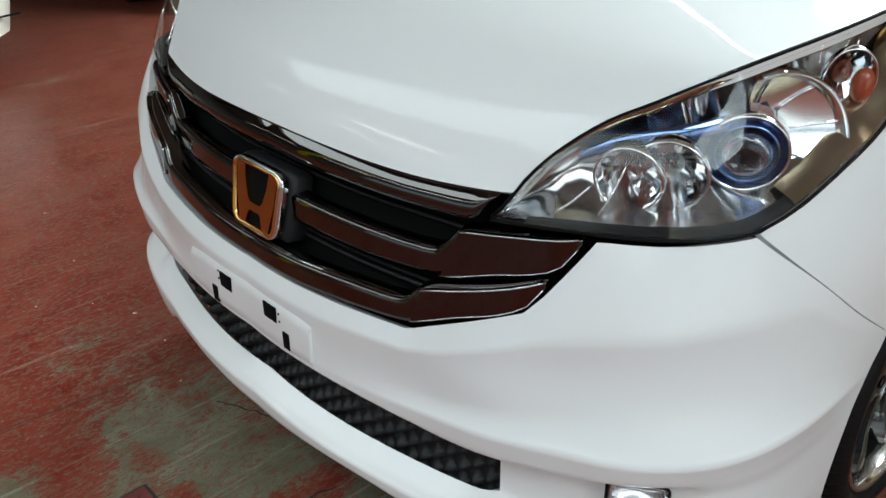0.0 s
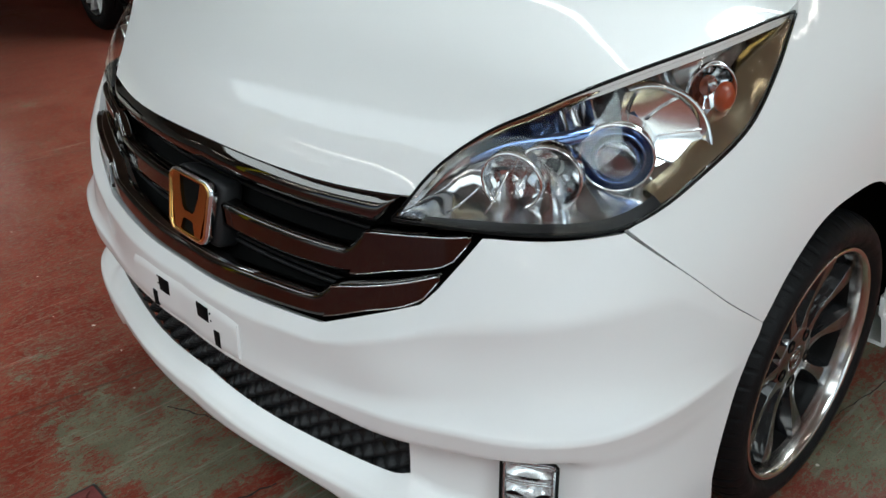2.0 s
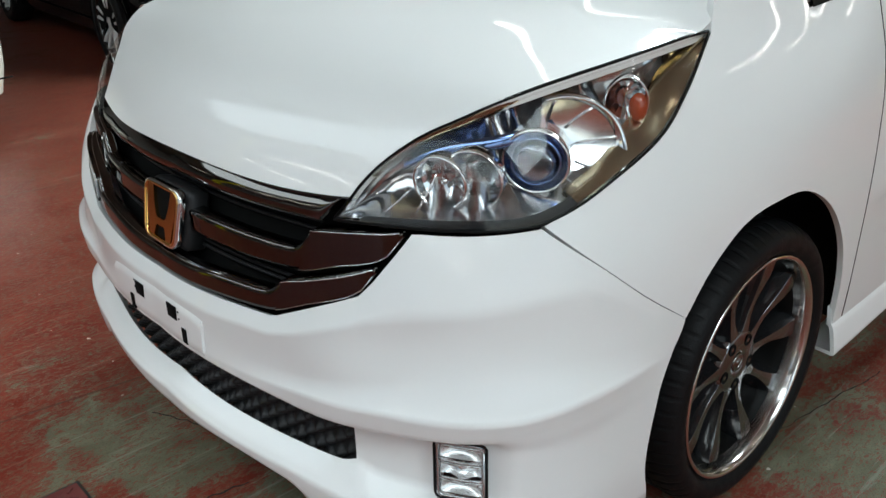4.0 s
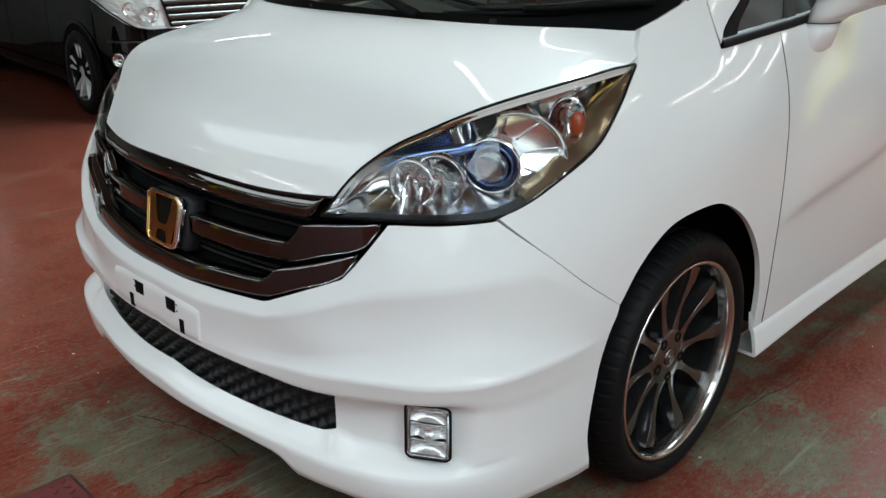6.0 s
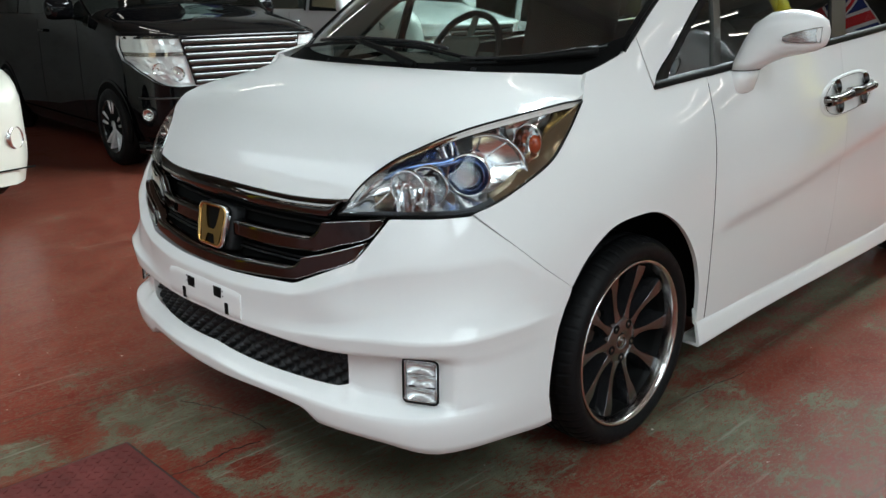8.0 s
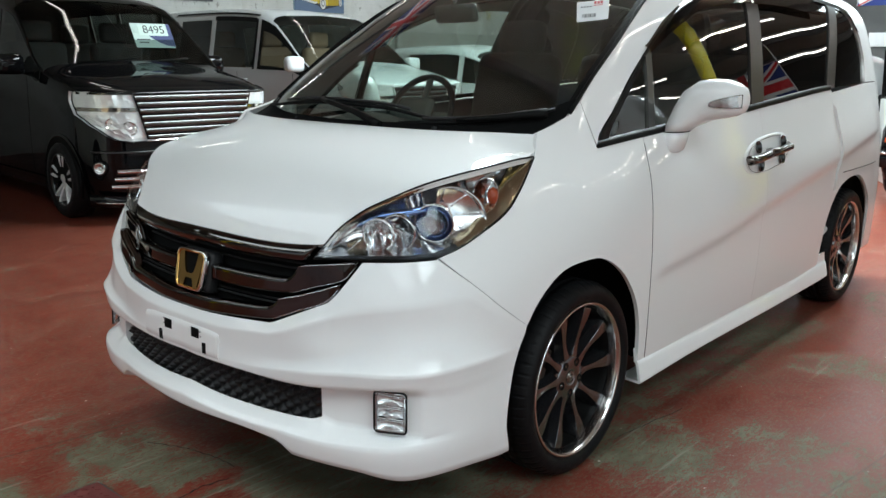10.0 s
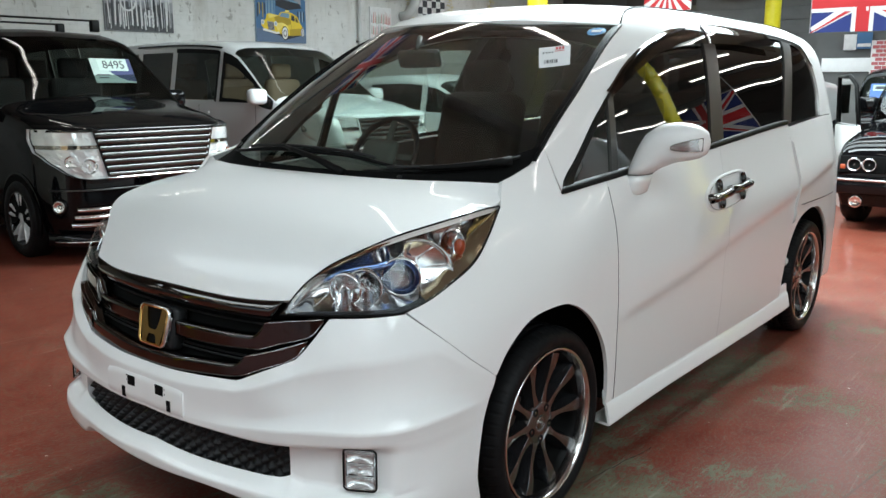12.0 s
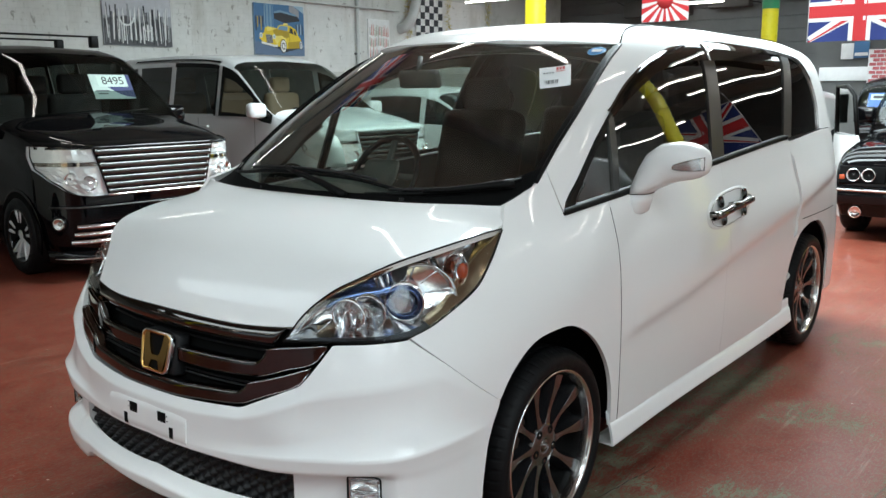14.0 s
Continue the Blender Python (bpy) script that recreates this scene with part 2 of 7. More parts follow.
_INS = np.array([np.convolve(np.pad(r, 2, "edge"), _box, "valid") for r in _INS])
_UF = np.linspace(0, 6, 601)
_INSF = np.array([func(list(zip(_INS_U, _INS[:, k])))(_UF) for k in range(len(_ZS))]).T


def inset(u, z):
    a = np.clip(np.abs(u), 0, 5.99) / 0.01
    b = np.clip((np.asarray(z) - 0.1) / 0.01, 0, len(_ZS) - 1.001)
    i, j = np.floor(a).astype(int), np.floor(b).astype(int)
    fa, fb = a - i, b - j
    return ((1 - fa) * (1 - fb) * _INSF[i, j] + fa * (1 - fb) * _INSF[i + 1, j] + (1 - fa) * fb * _INSF[i, j + 1] + fa * fb * _INSF[i + 1, j + 1])


def skin(u, z, out=0.0):
    """Points of the skin at u (minus: the car's other side) and z, moved out by so many metres."""
    u, z = np.broadcast_arrays(np.asarray(u, float), np.asarray(z, float))
    a, sg = np.abs(u), np.where(u < 0, -1.0, 1.0)
    x, y = np.interp(a, _len, _plan[:, 0]), np.interp(a, _len, _plan[:, 1])
    nx, ny = np.interp(a, _len, _ty), -np.interp(a, _len, _tx)
    d = inset(a, z) - out
    return np.stack([sg * (x - nx * d), y - ny * d, z + 0 * x], -1)


def uv_panel(uv, sides=(1,), out=0.0, thick=0.014, gap=0.0018, bm=None):
    """A panel of the skin over a grid of (u, z), with its rim turned in; sides: 1 near side, -1 the other."""
    bm = bm or bmesh.new()
    for sg in sides:
        P = skin(sg * uv[..., 0], uv[..., 1], out)
        sheet(P, sg < 0, thick, gap, bm)
    return bm


def sheet(P, flip=False, thick=0.014, gap=0.0018, bm=None, skip=None):
    """A grid of points as a panel whose rim is turned in, so that joints between panels read as gaps."""
    bm = bm or bmesh.new()
    P = np.array(P, float)
    if gap:
        for a, b in ((0, 1), (-1, -2)):
            for Q in (P, P.transpose(1, 0, 2)):
                d = Q[b] - Q[a]
                Q[a] += d * np.minimum(gap / np.maximum(np.linalg.norm(d, axis=-1, keepdims=True), 1e-6), 0.5)
    old = set(bm.verts)
    grid_bm(P, bm, flip=flip, skip=skip)
    mine = [v for v in bm.verts if v not in old]
    lone = [v for v in mine if not v.link_faces]
    bmesh.ops.delete(bm, geom=lone, context="VERTS")
    mine = [v for v in mine if v.is_valid]
    bmesh.ops.remove_doubles(bm, verts=mine, dist=1e-5)
    mine = [v for v in bm.verts if v not in old]
    bm.normal_update()
    if thick:
        edges = list({e for v in mine for e in v.link_edges if e.is_boundary})
        base = {v: v.normal.copy() for v in mine}
        for e in edges:
            e.smooth = False
        made = bmesh.ops.extrude_edge_only(bm, edges=edges)["geom"]
        for v in made:
            if isinstance(v, bmesh.types.BMVert):
                src = [e.other_vert(v) for e in v.link_edges if e.other_vert(v) in base]
                if src:
                    v.co -= base[src[0]] * thick
    return bm


def sharp_part(name, bm, material, parent, label="", angle=35):
    """Links a part, smooth but with its sharp edges kept."""
    for e in bm.edges:
        if len(e.link_faces) == 2 and e.calc_face_angle(0) > radians(angle):
            e.smooth = False
    return part(name, bm, material, parent, label)


van = thing("minivan", "pearl white minivan with smoked chrome grille on red floor", "minivan")

# --- front bumper: rows of the face from the lip up to the grille, columns round the corner ---
lip_low = func([(0, .314), (.246, .322), (.40, .310), (.425, .301), (.469, .275), (.56, .274), (.659, .272), (.80, .245), (.943, .250), (1.16, .233)])
lip_top = func([(0, .352), (.34, .341), (.54, .339), (.70, .347), (.79, .350), (1.0, .345), (1.16, .34)])
ledge = func([(0, .364), (.34, .353), (.54, .352), (.70, .360), (.79, .361), (1.0, .37), (1.16, .37)])
mesh_low = func([(0, .384), (.20, .377), (.41, .374), (.52, .381), (.548, .393), (.60, .380), (.713, .381), (.79, .369), (1.0, .40), (1.2, .42)])
mesh_top = func([(0, .480), (.25, .478), (.43, .473), (.55, .482), (.70, .490), (.80, .479), (1.0, .47), (1.2, .48)])
ridge = func([(0, .496), (.25, .494), (.43, .490), (.55, .497), (.66, .507), (.75, .513), (.92, .515), (1.2, .52)])
seam_top = func([(.894, .849), (1.008, .765), (1.099, .691), (1.209, .613)])


def bumper_top(u):
    a = np.interp(u, [0, .14, .25, .383, .40, .574, .60, .662, .68, .73, .80, .894], [.632, .635, .640, .647, .652, .727, .755, .836, .838, .840, .841, .843])
    return np.where(u > .894, seam_top(u), a)


# above the openings: the edge of a shelf that deepens to the corner, the hollow over it, a soft crease under the grille
shelf_z = func([(0, .508), (.2, .510), (.32, .512), (.39, .517), (.52, .535), (.69, .550), (.83, .548), (.97, .556), (1.21, .553)])
shelf_out = func([(0, 0), (.25, .001), (.45, .006), (.65, .013), (.83, .015), (1.0, .010), (1.15, .003), (1.21, 0)])
hollow_z = func([(0, .545), (.25, .545), (.42, .552), (.6, .592), (.72, .615), (.8, .622), (.94, .620), (1.1, .600), (1.21, .585)])
hollow_out = func([(0, 0), (.25, -.001), (.45, -.005), (.65, -.011), (.8, -.012), (1.0, -.007), (1.15, 0), (1.21, 0)])
_crease = func([(0, .604), (.19, .606), (.31, .614), (.42, .628), (.575, .688), (.735, .722), (.85, .730), (1.21, .75)])
crease_out = func([(0, .005), (.3, .008), (.5, .010), (.75, .007), (1.0, .001), (1.21, 0)])


def crease_z(u):
    return np.minimum(_crease(u), bumper_top(u) - .3 * (bumper_top(u) - hollow_z(u)))


bump_edge = func([(.10, 1.153), (.226, 1.153), (.331, 1.132), (.479, 1.151), (.55, 1.178), (.612, 1.209), (.9, 1.209)])
_cols = np.unique(np.r_[np.linspace(0, .548, 34), np.linspace(.548, .562, 3), np.linspace(.562, .703, 10), np.linspace(.703, .713, 3), np.linspace(.713, .793, 8), np.linspace(.793, .803, 3),
                        np.linspace(.803, 1.209, 30), [.383, .40, .574, .60, .662, .68, .894]])
_rows = []
_rec = func([(0, .035), (.54, .037), (.62, .036), (.70, .034), (.77, .031), (.80, .026), (.85, 0), (1.3, 0)])
_low = func([(0, 1), (.74, 1), (.86, .4), (1.0, 0), (1.3, 0)])
_levels = [(lip_low, 1, lambda u: -.035 + 0 * u), (lip_low, 0, lambda u: .004 * _low(u)), (lip_top, 0, lambda u: .006 * _low(u)), (ledge, 0, lambda u: -.006 * _low(u)),
           (mesh_low, 0, lambda u: -_rec(u)), (mesh_top, 0, lambda u: -_rec(u)), (ridge, 0, lambda u: .5 * shelf_out(u)), (shelf_z, 0, shelf_out), (hollow_z, 0, hollow_out), (crease_z, 0, crease_out), (bumper_top, 0, lambda u: 0 * u)]
_steps = [2, 5, 4, 5, 8, 5, 5, 10, 10, 8]
_row_id = []
for k in range(len(_levels) - 1):
    (za, da, ea), (zb, db, eb) = _levels[k], _levels[k + 1]
    for j in range(_steps[k] + (k == len(_levels) - 2)):
        f = j / _steps[k]
        g = {0: f, 2: f, 3: f, 6: f, 7: 1 - (1 - f) ** 2, 8: f * f, 9: f}.get(k, f * f * (3 - 2 * f))
        ui = _cols.copy()
        z = (1 - f) * (za(ui) - .012 * da) + f * (zb(ui) - .012 * db)
        ue = ui * bump_edge(z) / 1.209 * np.clip((ui - .8) / .4, 0, 1) + ui * (1 - np.clip((ui - .8) / .4, 0, 1))
        _rows.append(skin(ue, z, (1 - g) * ea(ui) + g * eb(ui)))
        _row_id.append(k)
_half = np.array(_rows)
_mirror = _half[:, :0:-1] * np.array([-1, 1, 1])
_face = np.concatenate([_mirror, _half], 1)
_ucell = np.r_[-_cols[:0:-1], _cols]


def bumper_open(i, j):
    um = abs(_ucell[j] + _ucell[j + 1]) / 2
    return _row_id[i] == 4 and (um < .548 or .713 < um < .793)


part("bumper", sheet(_face, skip=bumper_open, thick=0.03, gap=0.0015), WHITE, van)

# --- lamps, wings, bonnet ---
lamp_low = [(.502, .832), (.60, .840), (.727, .846), (.902, .848), (.982, .865), (1.068, .898), (1.182, .948), (1.259, 1.003), (1.365, 1.085)]
lamp_up = [(.502, .832), (.520, .852), (.536, .877), (.569, .915), (.607, .945), (.654, .972), (.725, .996), (.815, 1.017), (.921, 1.038), (1.03, 1.055), (1.12, 1.067), (1.204, 1.076), (1.298, 1.084), (1.365, 1.086)]

_dedge = func([(.2, 2.003), (.29, 2.0), (.569, 1.985), (.884, 1.972), (1.09, 1.99), (1.2, 2.0)])
_fo = chain([[(1.209, .613), (1.099, .691), (1.008, .765), (.905, .846)], lamp_low[3:], [(1.365, 1.085), (1.385, 1.12), (1.41, 1.158)],
             [(1.41, 1.158), (1.50, 1.178), (1.593, 1.207), (1.655, 1.243)], [(1.655, 1.243), (1.692, 1.092)],
             [(1.692, 1.092), (1.85, 1.102), (1.99, 1.110)], [(float(_dedge(z)), z) for z in np.linspace(1.110, .29, 9)], [(2.0, .29), (1.945, .29)]],
            [14, 18, 5, 10, 7, 10, 26, 4])
_fi = chain([[(1.209, .613), (1.277, .679), (1.395, .739), (1.523, .751), (1.635, .739), (1.767, .669), (1.878, .549), (1.923, .447), (1.945, .29)]], [len(_fo)])
_t = (np.linspace(0, 1, 16) ** 1.3)[:, None, None]
_fender = (1 - _t) * _fi[None] + _t * _fo[None]
for sg, nm in ((1, "wing"), (-1, "wing")):
    part(nm, uv_panel(_fender, (sg,)), WHITE, van)
    # rolled lip of the wheel arch
_front_edge = skin(np.linspace(0, .53, 26), func([(0, .864), (.2, .861), (.33, .859), (.43, .861), (.5, .867), (.53, .870)])(np.linspace(0, .53, 26)))
_side_uv = chain([[(.53, .870), (.541, .887), (.569, .918), (.607, .948), (.654, .975), (.725, .999), (.815, 1.020), (.921, 1.041), (1.03, 1.058), (1.12, 1.070), (1.204, 1.079), (1.298, 1.087), (1.351, 1.092), (1.408, 1.122), (1.422, 1.138), (1.411, 1.162)]], [36])
_side = skin(_side_uv[:, 0], _side_uv[:, 1])
_centre = smooth_curve([tuple(_front_edge[0]), (0, -.862, .908), (0, -.80, .982), (0, -.66, 1.070), (0, -.5, 1.124), (0, -.31, 1.151)], len(_side))
_rear = smooth_curve([(0, -.31, 1.151), (.35, -.285, 1.150), (.58, -.225, 1.151), tuple(_side[-1])], 26)


# one fair panel: a low-order patch fitted to its four edges, so that its curvature never ripples
def _patch_basis(u, v, odd):
    t = lambda x, k: np.cos(k * np.arccos(np.clip(x, -1, 1)))
    return np.stack([t(u, a) * t(2 * v - 1, b) for a in range(odd, 7 + odd, 2) for b in range(8)], -1)


_U, _V = np.linspace(0, 1, len(_rear)), np.linspace(0, 1, len(_side))
_P = np.vstack([_front_edge, _rear, _centre, _side])
_pu, _pv = np.hstack([_U, _U, 0 * _V, 0 * _V + 1]), np.hstack([0 * _U, 0 * _U + 1, _V, _V])
_gu, _gv = (g.ravel() for g in np.meshgrid(np.linspace(.05, .95, 15), np.linspace(.05, .95, 15)))
_hu, _hv = np.meshgrid(np.linspace(-1, 1, 71), np.linspace(0, 1, 44))
_hood = []
for k in range(3):
    f = lambda a, b: _patch_basis(_gu + a * .02, _gv + b * .02, int(k == 0))
    fair = [f(2, 0) - 3 * f(1, 0) + 3 * f(0, 0) - f(-1, 0), f(0, 2) - 3 * f(0, 1) + 3 * f(0, 0) - f(0, -1),
            f(1, 1) - 2 * f(0, 1) + f(-1, 1) - f(1, 0) + 2 * f(0, 0) - f(-1, 0), f(1, 1) - 2 * f(1, 0) + f(1, -1) - f(0, 1) + 2 * f(0, 0) - f(0, -1)]
    hold = 1 - .35 * np.clip((_pu - .72) / .2, 0, 1) * np.clip((_pv - .72) / .2, 0, 1)
    A = np.vstack([_patch_basis(_pu, _pv, int(k == 0)) * hold[:, None]] + [q * 62.5 for q in fair])
    c = np.linalg.lstsq(A, np.r_[_P[:, k] * hold, np.zeros(4 * len(_gu))], rcond=None)[0]
    _hood.append(_patch_basis(_hu, _hv, int(k == 0)) @ c)
_hood = np.stack(_hood, -1)
# draw the rim onto the line of the lamp and wing, across the edge only
_line = smooth_curve([tuple(q) for q in _side], 600)
for j, sg in ((-1, 1), (0, -1)):
    rim = _hood[:, j] * np.array([sg, 1, 1])
    near = _line[np.argmin(np.linalg.norm(rim[:, None] - _line[None], axis=-1), axis=1)]
    lag = (near - rim) * np.array([sg, 1, 1])
    _hood += lag[:, None] * np.exp(-((1 - sg * _hu[..., None]) / .12) ** 2)
_hood_full = _hood
_hood = _hood[:, 35:]
_rear = _hood[-1].copy()
part("bonnet", sheet(_hood_full, thick=0.02), WHITE, van)

# --- doors, rear quarter, sills ---
belt = func([(1.69, 1.092), (1.85, 1.103), (2.03, 1.115), (2.23, 1.127), (3.08, 1.176), (3.99, 1.233), (4.68, 1.262)])
CREASE = func([(1.9, .60), (2.036, .612), (2.507, .645), (3.133, .733), (3.953, .842), (4.356, .905), (4.777, .960), (5.2, .99)])


def crease_off(u, z):
    """Above the crease the panel stands out, below it is pulled in."""
    d = z - CREASE(u)
    fade = np.clip((u - 2.0) / .1, 0, 1) * np.clip((4.95 - u) / .15, 0, 1)
    return fade * .008 * (np.tanh(d / .012) - np.tanh((d - .16) / .08))


def door_grid(u0, u1, z0=.29, edge0=None, edge1=None, nu=24, nz=40):
    """Columns of a door from sill to belt; the edges may bend with height. A soft crease runs up towards the rear."""
    v = np.linspace(0, 1, nz)[:, None]
    s = np.linspace(0, 1, nu)[None, :]
    um = u0 + s * (u1 - u0)
    z = z0 + v * (belt(um) - .004 - z0)
    a = edge0(z) if edge0 else u0 + 0 * z
    b = edge1(z) if edge1 else u1 + 0 * z
    u = a + s * (b - a)
    return skin(u, z, crease_off(u, z))


for sg in (1, -1):
    flipped = np.array([sg, 1, 1])
    part("front_door", sheet(door_grid(1.99, 3.045, edge0=_dedge) * flipped, sg < 0, gap=.0010), WHITE, van)
    _rd = func([(.2, 3.93), (.29, 3.925), (.45, 3.915), (.613, 3.96), (.72, 4.03), (.85, 4.05), (1.3, 4.03)])
    part("sliding_door", sheet(door_grid(3.045, 4.03, edge1=_rd) * flipped, sg < 0, gap=.0003), WHITE, van)
    # rear quarter round the wheel
    fo = chain([[(3.93, .29), (3.915, .45), (3.96, .613), (4.03, .72), (4.05, .85), (4.03, 1.218)], [(4.03, 1.218), (4.35, 1.238), (4.68, 1.258)], [(4.68, 1.258), (4.9, 1.26), (5.3, 1.26), (6.0, 1.26)], [(6.0, 1.26), (6.0, .9), (6.0, .25)], [(6.0, .25), (5.4, .25), (4.80, .262)]], [22, 10, 16, 14, 16])
    fi = chain([[(3.935, .29), (3.94, .42), (3.995, .58), (4.12, .70), (4.269, .745), (4.40, .75), (4.504, .738), (4.65, .66), (4.76, .55), (4.79, .42), (4.80, .262)]], [len(fo)])
    t = np.linspace(0, 1, 30)[:, None, None]
    q = (1 - t) * fi[None] + t * fo[None]
    part("rear_quarter", sheet(skin(q[..., 0], q[..., 1], crease_off(q[..., 0], q[..., 1])) * flipped, sg < 0, gap=.0006), WHITE, van)
    us = np.linspace(4.16, 4.86, 16)
    part("bumper_seam", tube_bm([tuple(v) for v in skin(us, .789 + 0 * us, .0012) * flipped], .0022, 6), SEAL, van)
    zs = np.linspace(.30, 1.088, 30)
    part("door_seam", tube_bm([tuple(v) for v in skin(_dedge(zs) + .0005, zs, .0002) * flipped], .0013, 6), SEAL, van)
    # sill skirt
    us = np.linspace(1.940, 4.06, 40)
    lo = func([(1.9, .205), (2.0, .202), (2.6, .203), (3.3, .200), (3.9, .205), (4.1, .215)])(us)
    hi = func([(1.9, .298), (2.6, .278), (3.3, .280), (4.06, .306)])(us)
    lo = lo + .012
    rows = [skin(us, lo + .004, -.06), skin(us, lo - .001, .020), skin(us, lo, .026), skin(us, lo + .004, .0285)] + [skin(us, lo + (hi - lo) * f, .030 - .025 * f) for f in (.15, .5, .85)] + [skin(us, hi, .003), skin(us, hi + .003, -.001), skin(us, hi + .016, -.004), skin(us, hi + .05, -.010)]
    part("sill_skirt", sheet(np.array(rows) * flipped, sg < 0, thick=.01, gap=0), WHITE, van)

# --- pillars, roof, screens ---
WS_EDGE = [(1.593, 1.207), (1.674, 1.266), (1.756, 1.326), (1.982, 1.475), (2.217, 1.610), (2.36, 1.672)]
_rail = chain([[(1.655, 1.243), (1.756, 1.326), (1.982, 1.475), (2.217, 1.610), (2.36, 1.672)], [(2.36, 1.672), (2.45, 1.718), (2.62, 1.757), (3.2, 1.782), (3.9, 1.780), (4.5, 1.762), (4.85, 1.712), (5.0, 1.61), (5.05, 1.4), (5.0, 1.26)]], [30, 61])
_w0 = smooth_curve([(1.697, 1.098), (1.722, 1.132), (1.807, 1.192), (1.952, 1.309), (2.144, 1.430), (2.292, 1.513), (2.538, 1.605), (2.884, 1.676), (3.24, 1.708), (3.5, 1.716), (3.8, 1.715), (4.1, 1.707), (4.32, 1.696), (4.60, 1.660), (4.72, 1.545), (4.735, 1.41), (4.66, 1.262)], 90)
_t = np.linspace(0, 1, 7)[:, None, None]
for sg in (1, -1):
    part("pillar_and_roof_rail", uv_panel((1 - _t) * _w0[None] + _t * _rail[None], (sg,)), WHITE, van)
_rs = chain([[(2.36, 1.672), (2.45, 1.718), (2.62, 1.757), (3.2, 1.782), (3.9, 1.780), (4.5, 1.762), (4.85, 1.712)]], [30])
_re = skin(_rs[:, 0], _rs[:, 1])
_rc = smooth_curve([(0, .46, 1.690), (0, .62, 1.740), (0, 1.0, 1.790), (0, 1.8, 1.815), (0, 2.6, 1.810), (0, 3.45, 1.75)], 30)
_rf = smooth_curve([(0, .46, 1.690), (.3, .51, 1.688), (.5, .64, 1.68), tuple(_re[0])], 16)
_rb = smooth_curve([(0, 3.45, 1.73), (.3, 3.44, 1.725), tuple(_re[-1])], 16)
_roof = coons(_rf, _rb, _rc, _re)
_roof = np.concatenate([_roof[:, :0:-1] * np.array([-1, 1, 1]), _roof], 1)
part("roof", sheet(_roof, thick=.02), WHITE, van)
# windscreen
_ws = chain([WS_EDGE], [24])
_wse = skin(_ws[:, 0], _ws[:, 1], -.004)
_wsc = smooth_curve([(0, -.28, 1.135), (0, .10, 1.43), (0, .455, 1.684)], 24)
_wsb = smooth_curve([(0, -.28, 1.135), (.35, -.24, 1.14), (.6, -.13, 1.16), tuple(_wse[0])], 20)
_wst = smooth_curve([(0, .455, 1.684), (.3, .505, 1.682), (.5, .635, 1.674), tuple(_wse[-1])], 20)
_wsg = coons(_wsb, _wst, _wsc, _wse)
# one smooth even surface across the middle; only the rim keeps to the opening
_wx, _wy, _wz = (_wsg[..., k].ravel() for k in range(3))
_basis = np.stack([_wx ** a * (_wz - 1.4) ** b for a, b in ((0, 0), (0, 1), (0, 2), (2, 0), (2, 1), (4, 0), (4, 1))], -1)
_wt = np.full(_wsg.shape[:2], .2)
_wt[0], _wt[-1], _wt[:, -1] = 1, 1, 1.5
_wt = _wt.ravel()
_bow = (_basis @ np.linalg.lstsq(_basis * _wt[:, None], _wy * _wt, rcond=None)[0]).reshape(_wsg.shape[:2])
_wa, _wb = np.linspace(0, 1, _wsg.shape[0])[:, None], np.linspace(0, 1, _wsg.shape[1])[None]
_wsg[..., 1] = _bow + (_wsg[..., 1] - _bow) * np.exp(-((1 - _wb) / .10) ** 2) * np.ones_like(_wa)
_wsg = np.concatenate([_wsg[:, :0:-1] * np.array([-1, 1, 1]), _wsg], 1)
windscreen = part("windscreen", sheet(_wsg, thick=0, gap=0), GLASS_S, van)
windscreen.visible_shadow = False
# its black surround
for sg in (1, -1):
    _bm = bmesh.new()
    e = np.stack([skin(_ws[:, 0], _ws[:, 1], .002), skin(_ws[:, 0] - .0, _ws[:, 1], -.002) + np.array([-.02, -.010, 0.004])], 0) * np.array([sg, 1, 1])
    grid_bm(e, _bm, flip=sg < 0)
    part("screen_seal", _bm, SEAL, van)
    part("screen_edge_strip", tube_bm([tuple(q) for q in skin(_ws[:, 0] - .004, _ws[:, 1], .002) * np.array([sg, 1, 1])], .0065, 8), SEAL, van)
    part("roof_ditch", tube_bm([tuple(q) for q in skin(_rs[:, 0], _rs[:, 1] + .002, .0) * np.array([sg, 1, 1])], .0035, 6), SEAL, van)
